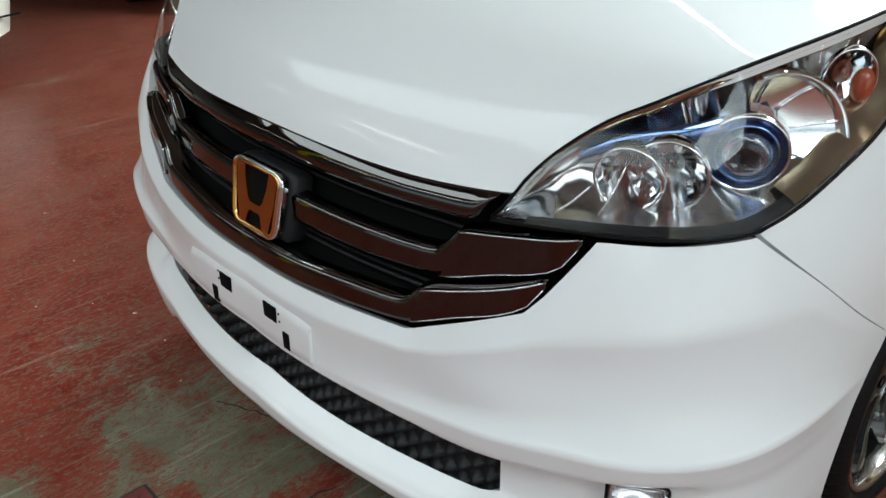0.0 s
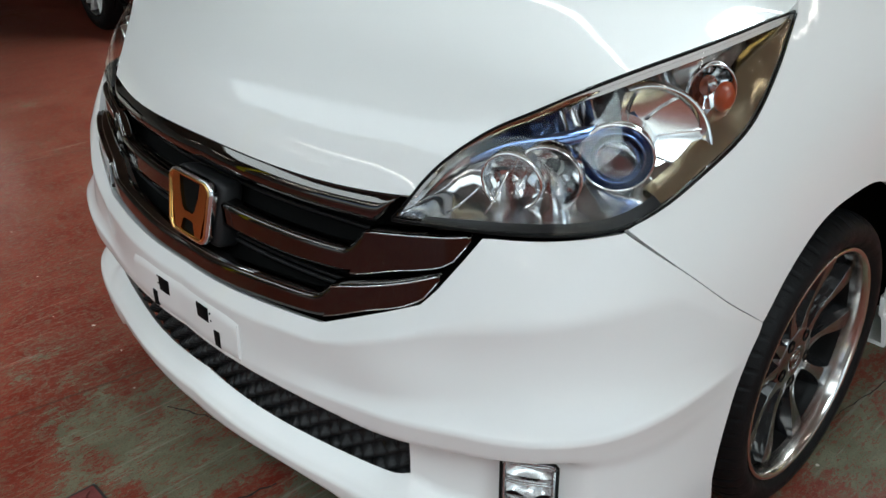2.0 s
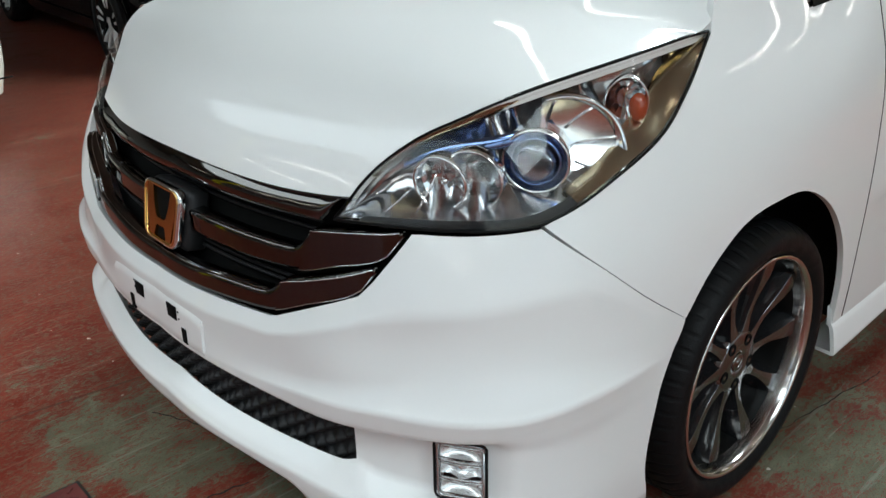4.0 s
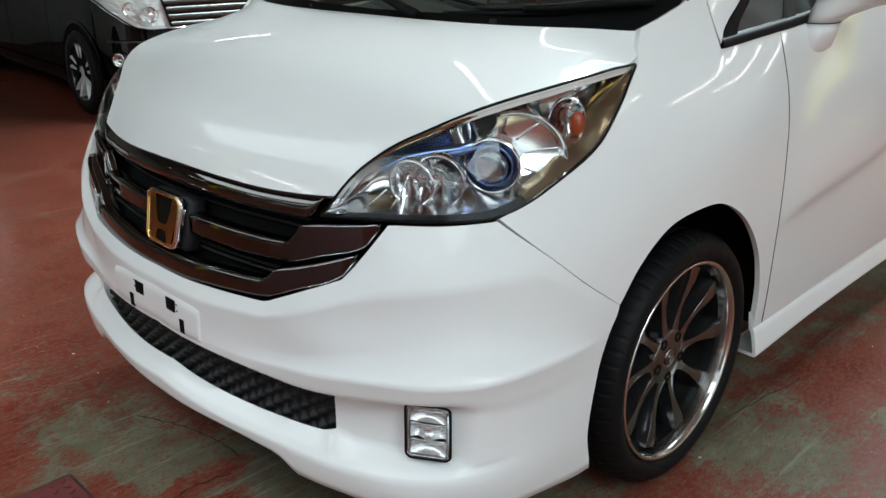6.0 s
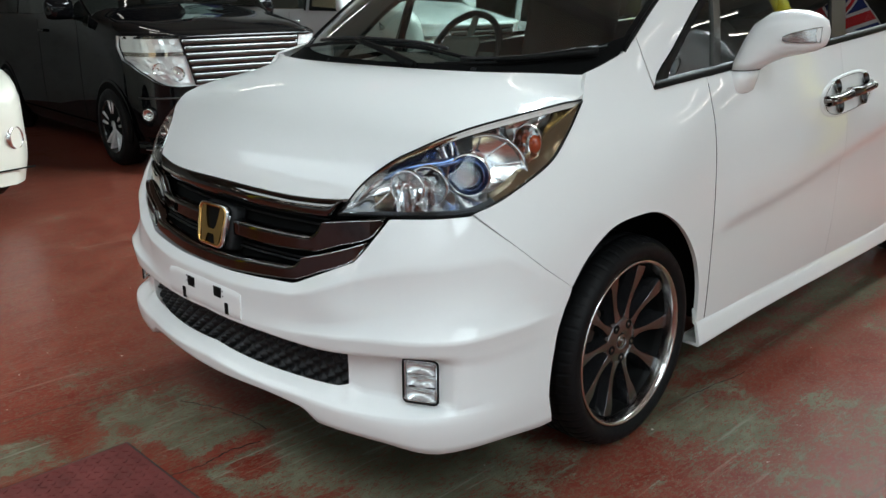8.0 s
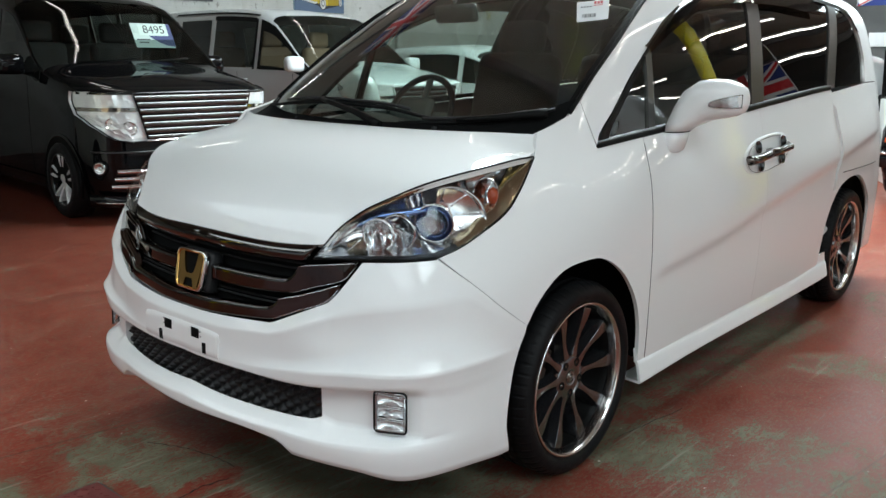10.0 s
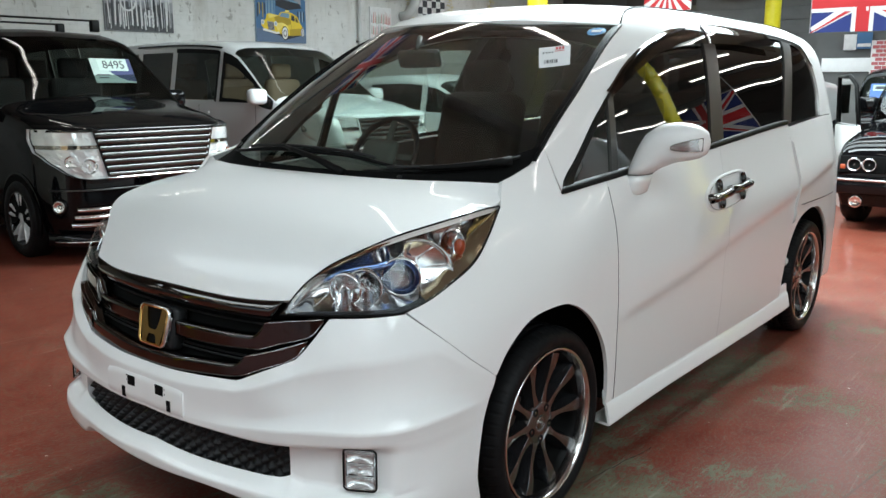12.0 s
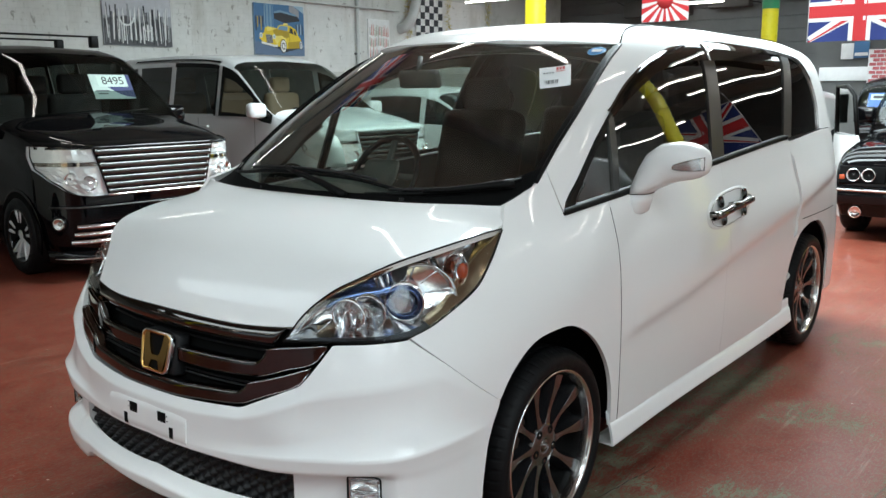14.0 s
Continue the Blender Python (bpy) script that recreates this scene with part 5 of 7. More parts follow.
FLOOR_MID = (-.9, 4.0)


def floor_material():
    """Red floor paint, worn through to greenish concrete in streaks and patches, glossier where the paint holds."""
    m = bpy.data.materials.new("worn_red_floor_paint")
    m.use_nodes = True
    nt = m.node_tree
    N, Lk = nt.nodes, nt.links.new
    b = N["Principled BSDF"]
    b.inputs["Specular IOR Level"].default_value = .09
    co = N.new("ShaderNodeTexCoord")

    def noise_at(scale, detail=6, rough=.6, stretch=(1, 1, 1), rot=0.0, dist=0.0):
        mp = N.new("ShaderNodeMapping")
        mp.inputs["Scale"].default_value = stretch
        mp.inputs["Rotation"].default_value = (0, 0, rot)
        n = N.new("ShaderNodeTexNoise")
        n.inputs["Scale"].default_value, n.inputs["Detail"].default_value = scale, detail
        n.inputs["Roughness"].default_value, n.inputs["Distortion"].default_value = rough, dist
        Lk(co.outputs["Object"], mp.inputs["Vector"])
        Lk(mp.outputs[0], n.inputs["Vector"])
        return n.outputs["Fac"]

    def mathn(op, a, c, clamp=False):
        n = N.new("ShaderNodeMath")
        n.operation, n.use_clamp = op, clamp
        for k, v in enumerate((a, c)):
            if isinstance(v, (int, float)):
                n.inputs[k].default_value = v
            else:
                Lk(v, n.inputs[k])
        return n.outputs[0]

    def ramp(f, p0, p1):
        n = N.new("ShaderNodeMapRange")
        n.inputs["From Min"].default_value, n.inputs["From Max"].default_value = p0, p1
        Lk(f, n.inputs["Value"])
        return n.outputs[0]

    def mix(f, a, c):
        n = N.new("ShaderNodeMix")
        n.data_type = "RGBA"
        Lk(f, n.inputs[0])
        for sock, v in ((n.inputs[6], a), (n.inputs[7], c)):
            if isinstance(v, tuple):
                sock.default_value = (*v, 1)
            else:
                Lk(v, sock)
        return n.outputs[2]

    def spots(items):
        """Soft ellipses (x, y, half widths, turn, weight) on the floor."""
        zone = None
        for x, y, ra, rb, turn, k in items:
            mp = N.new("ShaderNodeMapping")
            mp.vector_type = "TEXTURE"
            mp.inputs["Location"].default_value = (x - FLOOR_MID[0], y - FLOOR_MID[1], .1)
            mp.inputs["Rotation"].default_value = (0, 0, radians(turn))
            mp.inputs["Scale"].default_value = (ra, rb, 1)
            d = N.new("ShaderNodeVectorMath")
            d.operation = "LENGTH"
            Lk(co.outputs["Object"], mp.inputs["Vector"])
            Lk(mp.outputs[0], d.inputs[0])
            n = N.new("ShaderNodeMapRange")
            n.inputs["From Min"].default_value, n.inputs["From Max"].default_value = 1.5, .45
            n.inputs["To Max"].default_value = k
            Lk(d.outputs["Value"], n.inputs["Value"])
            zone = n.outputs[0] if zone is None else mathn("MAXIMUM", zone, n.outputs[0])
        return zone

    # bare patches before the bumper and along the near side where wheels turn; fresh paint round the treadplate
    zone = spots(((-.10, -1.02, .50, .30, 10, 1.0), (-.85, -.98, .22, .15, 60, .62), (-.45, -1.36, .10, .26, 8, .75), (.30, -.62, .55, .40, 0, 1.0), (-.60, -1.75, .4, .18, 30, .5),
                  (.96, .34, .34, .26, -20, .80), (1.32, .12, .36, .17, 20, .62), (.66, 1.00, .20, .80, 0, .7), (.74, 2.05, .22, .55, 0, .65), (1.30, .72, .26, .22, 0, .45), (1.75, .45, .40, .30, 20, .62), (2.15, 1.1, .45, .35, 0, .5), (1.10, 3.0, .25, .45, 0, .4),
                  (1.25, 1.7, .30, .22, 0, .5), (1.7, 2.4, .5, .5, 0, .45), (1.5, 3.6, .5, .6, 0, .4), (2.3, .2, .5, .4, 0, .5)))
    fresh = spots(((-.10, -1.09, .30, .055, 0, 1.0), (-.02, -.95, .055, .17, 0, .9), (.11, -.93, .06, .08, 0, .9), (-.44, -1.21, .12, .09, 0, .8), (-.75, -1.25, .25, .10, 10, .6)))
    big = noise_at(2.1, 8, .62, (1, .7, 1), .0, .6)
    mid = noise_at(8.0, 8, .66, (1.15, .75, 1), .06, .4)
    fleck = noise_at(105, 6, .70, (1.2, .50, 1), .02)
    chip = noise_at(34, 7, .74, (1.2, .62, 1), -.03, .3)
    grit = noise_at(190, 4, .75)
    scrape = noise_at(16, 8, .75, (2.6, .10, 1), .03)
    # how bare the paint is, then flakes of three sizes cut it up with hard edges
    bare = mathn("ADD", mathn("MULTIPLY", zone, .46), mathn("MULTIPLY", mathn("SUBTRACT", big, .5), .85))
    bare = mathn("ADD", bare, mathn("MULTIPLY", mathn("SUBTRACT", mid, .5), .75))
    bare = mathn("SUBTRACT", bare, mathn("MULTIPLY", fresh, .42))
    flake = mathn("ADD", mathn("MULTIPLY", fleck, .80), mathn("MULTIPLY", chip, .55))
    flake = mathn("ADD", flake, mathn("MULTIPLY", grit, .14))
    flake = mathn("ADD", flake, mathn("MULTIPLY", scrape, .16))
    mask = ramp(mathn("ADD", flake, bare), 1.055, 1.085)
    # dulled paint round the bare places, darker grime in the middle of them
    dull = ramp(mathn("ADD", mathn("MULTIPLY", flake, .6), bare), .52, .80)
    haze = ramp(mathn("ADD", mathn("MULTIPLY", big, .6), mathn("MULTIPLY", mid, .4)), .40, .66)
    red = mix(ramp(mid, .38, .62), (.140, .018, .011), (.190, .034, .020))
    red = mix(mathn("MULTIPLY", haze, .40), red, (.185, .055, .036))
    red = mix(mathn("MULTIPLY", dull, .45), red, (.150, .078, .052))
    red = mix(mathn("MULTIPLY", ramp(scrape, .59, .65), .45), red, (.29, .19, .14))
    red = mix(mathn("MULTIPLY", ramp(noise_at(70, 7, .76, (1.2, .55, 1), .02, .2), .505, .550), .60), red, (.135, .100, .066))
    red = mix(mathn("MULTIPLY", ramp(grit, .55, .61), .60), red, (.070, .012, .009))
    red = mix(mathn("MULTIPLY", ramp(fleck, .62, .67), .60), red, (.25, .20, .15))
    conc = mix(ramp(mid, .36, .64), (.098, .095, .058), (.162, .152, .102))
    conc = mix(mathn("MULTIPLY", ramp(chip, .52, .60), .55), conc, (.118, .104, .072))
    conc = mix(mathn("MULTIPLY", ramp(grit, .53, .59), .65), conc, (.075, .075, .055))
    conc = mix(mathn("MULTIPLY", ramp(noise_at(85, 6, .74, (1.4, .5, 1)), .535, .585), .85), conc, (.165, .050, .034))
    conc = mix(mathn("MULTIPLY", ramp(scrape, .58, .64), .45), conc, (.24, .24, .20))
    col = mix(mask, red, conc)
    # the odd bright speck of grit and crumb of paint
    col = mix(ramp(noise_at(30, 2, .4), .765, .79), col, (.46, .42, .37))
    # a few hairline joints
    w = N.new("ShaderNodeTexWave")
    w.inputs["Scale"].default_value, w.inputs["Distortion"].default_value, w.inputs["Detail"].default_value = .16, .15, 2
    mp = N.new("ShaderNodeMapping")
    mp.inputs["Rotation"].default_value = (0, 0, .15)
    Lk(co.outputs["Object"], mp.inputs["Vector"])
    Lk(mp.outputs[0], w.inputs["Vector"])
    joint = ramp(w.outputs["Fac"], .9999, 1.0)
    col = mix(mathn("MULTIPLY", joint, .5), col, (.05, .04, .03))
    Lk(col, b.inputs["Base Color"])
    rg = N.new("ShaderNodeMapRange")
    rg.inputs["To Min"].default_value, rg.inputs["To Max"].default_value = .31, .64
    Lk(mathn("MAXIMUM", mask, mathn("MULTIPLY", dull, .6)), rg.inputs["Value"])
    Lk(rg.outputs[0], b.inputs["Roughness"])
    bp = N.new("ShaderNodeBump")
    bp.inputs["Strength"].default_value, bp.inputs["Distance"].default_value = .30, .002
    Lk(mathn("SUBTRACT", mathn("MULTIPLY", fleck, .4), mathn("MULTIPLY", mask, .6)), bp.inputs["Height"])
    Lk(bp.outputs[0], b.inputs["Normal"])
    return m


def brick_material(name, c1, c2, mortar, scale=1.0, bump=.5):
    m = bpy.data.materials.new(name)
    m.use_nodes = True
    nt = m.node_tree
    b = nt.nodes["Principled BSDF"]
    co, br, bp, n1 = (nt.nodes.new("ShaderNode" + k) for k in ("TexCoord", "TexBrick", "Bump", "TexNoise"))
    mp = nt.nodes.new("ShaderNodeMapping")
    mp.inputs["Rotation"].default_value = (radians(90), 0, radians(90))
    nt.links.new(co.outputs["Object"], mp.inputs["Vector"])
    nt.links.new(mp.outputs[0], br.inputs["Vector"])
    for k, v in (("Color1", c1), ("Color2", c2), ("Mortar", mortar)):
        br.inputs[k].default_value = (*v, 1)
    br.inputs["Scale"].default_value, br.inputs["Mortar Size"].default_value = scale, .006
    br.inputs["Brick Width"].default_value, br.inputs["Row Height"].default_value = .225, .075
    nt.links.new(co.outputs["Object"], n1.inputs["Vector"])
    n1.inputs["Scale"].default_value, n1.inputs["Detail"].default_value, n1.inputs["Roughness"].default_value = 2.5, 10, .75
    mx = nt.nodes.new("ShaderNodeMix")
    mx.data_type = "RGBA"
    mr = nt.nodes.new("ShaderNodeMapRange")
    mr.inputs["From Min"].default_value, mr.inputs["From Max"].default_value = .50, .64
    mr.inputs["To Max"].default_value = .6
    nt.links.new(n1.outputs["Fac"], mr.inputs["Value"])
    nt.links.new(mr.outputs[0], mx.inputs[0])
    nt.links.new(br.outputs["Color"], mx.inputs[6])
    mx.inputs[7].default_value = (.30, .29, .26, 1)
    nt.links.new(mx.outputs[2], b.inputs["Base Color"])
    b.inputs["Roughness"].default_value = .75
    ad = nt.nodes.new("ShaderNodeMath")
    ad.operation = "SUBTRACT"
    nt.links.new(n1.outputs["Fac"], ad.inputs[0])
    nt.links.new(br.outputs["Fac"], ad.inputs[1])
    nt.links.new(ad.outputs[0], bp.inputs["Height"])
    bp.inputs["Strength"].default_value, bp.inputs["Distance"].default_value = bump, .008
    nt.links.new(bp.outputs[0], b.inputs["Normal"])
    return m


BRICKW = brick_material("white_painted_brickwork", (.54, .54, .52), (.50, .50, .48), (.45, .45, .43))
CEILING_H = 4.1
X0, X1, Y0, Y1 = -9.3, 7.5, -9.0, 17.0
slab("floor", X1 - X0 + .6, Y1 - Y0 + .6, .2, ((X0 + X1) / 2, (Y0 + Y1) / 2, -.1), floor_material(), "worn red painted concrete floor showing green-grey patches", "floor")
slab("wall_west", .3, Y1 - Y0, CEILING_H, (X0 - .15, (Y0 + Y1) / 2, CEILING_H / 2), BRICKW, "white painted brick wall with stains", "wall")
# unseen east wall; its wide opening, posts and lamp are added to light the van's side
EY0, EY1, DOOR_H = -6.5, 1.5, 3.3
slab("wall_east", .3, EY0 - Y0, CEILING_H, (X1 + .15, (Y0 + EY0) / 2, CEILING_H / 2), GREYM, "plain grey wall beside the added side opening", "wall")
# this unseen stretch is kept pale to bounce light onto the van
slab("wall_east", .3, Y1 - EY1, CEILING_H, (X1 + .15, (EY1 + Y1) / 2, CEILING_H / 2), PALEWALL, "unseen pale grey wall beside the added side opening, kept light for bounce", "wall")
slab("wall_east", .3, EY1 - EY0, CEILING_H - DOOR_H, (X1 + .15, (EY0 + EY1) / 2, (CEILING_H + DOOR_H) / 2), GREYM, "grey lintel over the added side opening", "wall")
for y in (-3.9, -1.2):
    slab("opening_post", .16, .16, DOOR_H, (X1 + .15, y, DOOR_H / 2), GREYM, "grey post standing in the added side opening", "post")
la = bpy.data.lights.new("doorway_fill", "AREA")
la.shape, la.size, la.size_y, la.energy, la.color = "RECTANGLE", DOOR_H - .2, EY1 - EY0 - .2, DOOR_WATTS, (.815, .965, 1.0)
new("doorway_fill", la).matrix_world = look((X1 + .35, (EY0 + EY1) / 2, DOOR_H / 2), (0, (EY0 + EY1) / 2, DOOR_H / 2)) @ pose(0, 0, 0, 0, 0, 90)
# north wall of grey boards
north = slab("wall_north", X1 - X0, .2, CEILING_H, ((X0 + X1) / 2, Y1 + .1, CEILING_H / 2), GREYM, "grey boarded wall with horizontal joints", "wall")
_bd = bpy.data.meshes.new("board")
_b = box_bm(X1 - X0, .03, .265, (0, 0, 0), .006)
_b.to_mesh(_bd)
_b.free()
_bd.materials.append(GREYM)
for k in range(14):
    o = new("board", _bd)
    o.parent = north
    o.location = (0, -.115, -CEILING_H / 2 + .15 + .275 * k)
# south wall, out of view: a wide open doorway to the yard between two piers, a lintel above; its lamp is front fill
slab("wall_south", 4.6, .3, CEILING_H, (X0 + 2.3, Y0 - .15, CEILING_H / 2), BRICKW, "white painted brick pier beside the doorway", "wall")
slab("wall_south", 5.2, .3, CEILING_H, (X1 - 2.6, Y0 - .15, CEILING_H / 2), BRICKW, "white painted brick pier beside the doorway", "wall")
slab("wall_south", 7.0, .3, .5, (X0 + 8.1, Y0 - .15, CEILING_H - .25), GREYM, "grey lintel over the open doorway", "wall")
la = bpy.data.lights.new("doorway_fill", "AREA")
la.shape, la.size, la.size_y, la.energy, la.color = "RECTANGLE", 6.8, 3.4, DOOR_WATTS * .025, (.815, .965, 1.0)
new("doorway_fill", la).matrix_world = look((X0 + 8.1, Y0 - .35, 1.8), (X0 + 8.1, 0, 1.8))
ground = slab("ground", 160, 160, .1, (0, 0, -.26), mat("yard_concrete", (.26, .26, .24), .9, vary=.2, vary_scale=.6), "pale concrete yard outside", "ground")

# ceiling with rooflights cut through it
CEIL = mat("painted_roof_boards", (.36, .345, .30), .85, vary=.18, vary_scale=1.2)
# middle, width, ends and strength of each unseen rooflight; the strengths only balance the light on the van
# the third, at y -1.6, is added to brighten the van's near side
LIGHTS_Y = [(-6.9, 1.9, -3.3, 6.9, .02), (-3.7, 1.6, -5.6, 6.9, .15), (-1.6, 1.6, 3.4, 6.9, .42), (4.3, 1.9, -3.0, 1.6, 1.55), (7.6, 1.9, -5.6, .8, .52), (11.0, 1.9, -7.2, 2.0, .22), (14.6, 1.9, -7.2, 2.0, .18)]
bm = bmesh.new()
_edges = [Y0]
for y, w, xa, xb, f in LIGHTS_Y:
    _edges += [y - w / 2, y + w / 2]
_edges.append(Y1)
for k in range(0, len(_edges), 2):
    box_bm(X1 - X0, _edges[k + 1] - _edges[k], .2, ((X0 + X1) / 2, (_edges[k] + _edges[k + 1]) / 2, CEILING_H + .1), bm=bm)
for y, w, rx0, rx1, f in LIGHTS_Y:
    for xa, xb in ((X0, rx0), (rx1, X1)):
        box_bm(xb - xa, w, .2, ((xa + xb) / 2, y, CEILING_H + .1), bm=bm)
tagged(link_bm("ceiling", bm, CEIL, smooth=False), "pale boarded roof with long rooflights", "ceiling", kind="structure")
STEELDARK = mat("dark_joint", (.10, .10, .10), .3, .8)
STEEL = mat("grey_steel", (.22, .22, .22), .5, .6, vary=.2)
for n, (y, w, RX0, RX1, gain) in enumerate(LIGHTS_Y):
    rl = thing("window_%d" % (n + 1), "unseen long glazed rooflight with steel bars", "rooflight", kind="structure", at=(0, y, CEILING_H + .12))
    g = part("pane", box_bm(RX1 - RX0, w, .008, ((RX0 + RX1) / 2, 0, 0)), pane_glass("rooflight_glass", (.92, .94, .95)), rl, smooth=False)
    g.visible_shadow = False
    k = RX0 + .6
    while k < RX1:
        part("glazing_bar", box_bm(.04, w, .06, (k, 0, -.03)), STEEL, rl, smooth=False)
        k += .6
    la = bpy.data.lights.new("rooflight_sky", "AREA")
    la.shape, la.size, la.size_y = "RECTANGLE", RX1 - RX0 - .2, w - .1
    la.energy, la.color = SKY_WATTS * w * (RX1 - RX0) * gain, (.815, .965, 1.0)
    lo_ = new("rooflight_sky", la)
    lo_.location = ((RX0 + RX1) / 2, y, CEILING_H + .05)
# roof beams
for n, y in enumerate((-8.1, -5.2, -2.6, .4, 2.9, 5.95, 9.3, 12.8, 15.9)):
    bmb = box_bm(X1 - X0, .12, .02, (0, 0, .12))
    box_bm(X1 - X0, .12, .02, (0, 0, -.12), bm=bmb)
    box_bm(X1 - X0, .02, .22, (0, 0, 0), bm=bmb)
    o = tagged(link_bm("roof_beam", bmb, STEEL, smooth=False), "grey steel roof beam under the boards", "beam", "roof beams")
    o.location = ((X0 + X1) / 2, y, CEILING_H - .13)

# fluorescent strip lights on short hangers
def strip_light():
    t = thing("strip_light", "lit white fluorescent strip light on two hangers", "strip light", "strip lights")
    part("batten", box_bm(1.8, .05, .04, (0, 0, .032), .006), mat("white_batten", (.7, .7, .68), .5), t)
    part("tube", lathe_bm([(0, -.88), (.017, -.88), (.017, .88), (0, .88)], 12, axis="x"), TUBE, t)
    for x in (-.7, .7):
        part("hanger", tube_bm([(x, 0, .05), (x, 0, CEILING_H - STRIP_Z)], .006, 6), STEEL, t)
    return t


STRIP_Z = 3.35
_first = None
STRIPS = ((-5.6, (-3.7, .6, 3.8)), (-4.75, (-6.2, -2.4, 3.8)), (1.35, (-.65, 3.2)), (2.2, (-6.3,)), (5.85, (-6.2, -3.7, -1.2, 1.3, 3.8, 6.2)), (8.2, (3.2, 6.0)), (8.8, (-5.0, -1.2)), (9.9, (-1.2, 3.0, 6.2)), (12.6, (1.3, 4.0, 6.2)), (12.7, (-8.2,)), (16.2, (-5.7, -2.0)))
for y, xs in STRIPS:
    for x in xs:
        if _first is None:
            _first = strip_light()
            _first.location = (x, y, STRIP_Z)
        else:
            copy_thing(_first, pose(x, y, STRIP_Z))

# yellow pillars
for (x, y, r), green in (((-4.98, 9.0, .155), False), ((-3.1, 14.0, .14), True), ((3.6, 7.6, .15), False), ((-3.9, -4.6, .15), False)):
    p = thing("pillar", "round yellow painted steel pillar", "pillar", "pillars", at=(x, y, 0))
    part("shaft", lathe_bm([(r, 0), (r, CEILING_H - .25 if not green else 2.95)], 24, axis="z"), YELLOW, p)
    part("foot", lathe_bm([(r + .06, 0), (r + .06, .03), (r + .005, .05)], 24, axis="z"), YELLOW, p)
    if green:
        part("green_band", lathe_bm([(r + .01, 2.93), (r + .012, 3.3), (r + .01, CEILING_H - .25)], 24, axis="z"), mat("green_paint", (.02, .20, .08), .4), p, "green upper band")
    part("head_plate", box_bm(.4, .4, .02, (0, 0, CEILING_H - .25)), STEEL, p, smooth=False)

# treadplate let into the floor
PLATE = mat("painted_treadplate", (.17, .045, .042), .45, .3, bump=.3, bump_scale=150, vary=.35, vary_scale=8)
tp = thing("treadplate", "dark red steel treadplate set in the floor", "floor plate", at=(.11, -1.50, 0))
part("plate", box_bm(.80, .74, .004, (0, 0, .003)), PLATE, tp, smooth=False)
bmt = bmesh.new()
for i in range(27):
    for j in range(25):
        x, y = -.38 + .029 * i, -.35 + .029 * j
        a = 45 if (i + j) % 2 else -45
        box_bm(.0185, .0065, .003, (x, y, .006), .0, bm=bmt, m=Matrix.Rotation(radians(a), 4, "Z"))
tagged(part("tread_pattern", bmt, PLATE, tp, smooth=False), kind="stuff")
for w, d, x, y in ((.80, .007, 0, .3735), (.80, .007, 0, -.3735), (.007, .754, .4035, 0), (.007, .754, -.4035, 0)):
    part("edge_gap", box_bm(w, d, .003, (x, y, .0016)), STEELDARK, tp, smooth=False)
# cracks in the concrete under the bumper
CRACK = mat("crack_shadow", (.018, .014, .012), .9)


def floor_crack(points, width, seed):
    rnd = random.Random(seed)
    q = smooth_curve(points, 26)
    d = np.gradient(q, axis=0)
    n = np.stack([-d[:, 1], d[:, 0]], -1) / np.linalg.norm(d, axis=1)[:, None]
    wob = np.array([rnd.uniform(-1, 1) for _ in q])[:, None] * .004
    w = np.array([rnd.uniform(.3, 1) for _ in q])[:, None] * width / 2
    rows = [[(x, y, .0022) for x, y in q + n * (wob + e * w)] for e in (-1, 1)]
    tagged(link_bm("floor_crack", grid_bm(rows), CRACK), "dark crack in the painted concrete floor", "crack", kind="structure")


floor_crack([(-.012, -1.128), (.001, -1.028), (-.014, -.923), (.003, -.822)], .007, 1)
floor_crack([(.80, .278), (.832, .51), (.867, .745)], .004, 2)
floor_crack([(-.444, -.859), (-.315, -.801), (-.15, -.765), (-.049, -.76)], .005, 3)


# ---- parked vehicles ----


class Shell:
    """A plain vehicle skin from a roof line, a sill line, a belt line and half widths along its length; nose at x = 0, tail at -length."""

    def __init__(self, top, half, belt_z, sill, tumble=.17, length=4.8):
        self.top, self.half, self.belt, self.sill, self.tumble, self.length = func(top), func(half), belt_z, sill, tumble, length

    def at(self, s, v):
        tp, hf = float(self.top(s)), float(self.half(s))
        zs = min(self.belt, tp - .10)
        k = max(0.0, min(1.0, (tp - zs) / .8))
        hi = hf * (1 - self.tumble * k)
        ctl = [(0, hf * .93, self.sill), (.12, hf * .985, self.sill + .14), (.35, hf, self.sill + .4 * (zs - self.sill)), (.5, hf * .985, zs), (.72, hi + .01, tp - .09), (.78, hi - .05, tp - .03), (.84, hi - .16, tp - .004), (1, 0, tp + .02)]
        if k < .45:
            # low in front: a bonnet with round shoulders
            g = min(1.0, (.45 - k) / .2)
            low = [(0, hf * .93, self.sill), (.12, hf * .985, self.sill + .14), (.35, hf, self.sill + .4 * (zs - self.sill)), (.5, hf * .992, zs - .06), (.72, hf * .965, tp - .085), (.78, hf * .915, tp - .045), (.84, hf * .80, tp - .018), (1, 0, tp + .02)]
            ctl = [tuple(p * (1 - g) + q * g for p, q in zip(c, d)) for c, d in zip(ctl, low)]
        y = float(np.interp(v, [c[0] for c in ctl], [c[1] for c in ctl]))
        z = float(np.interp(v, [c[0] for c in ctl], [c[2] for c in ctl]))
        return (-s, y, z)

    def patch(self, s0, s1, v0, v1, ns=10, nv=8, sg=1, out=.004, bm=None):
        rows = []
        for s in np.linspace(s0, s1, ns):
            row = []
            for v in np.linspace(v0, v1, nv):
                x, y, z = self.at(s, v)
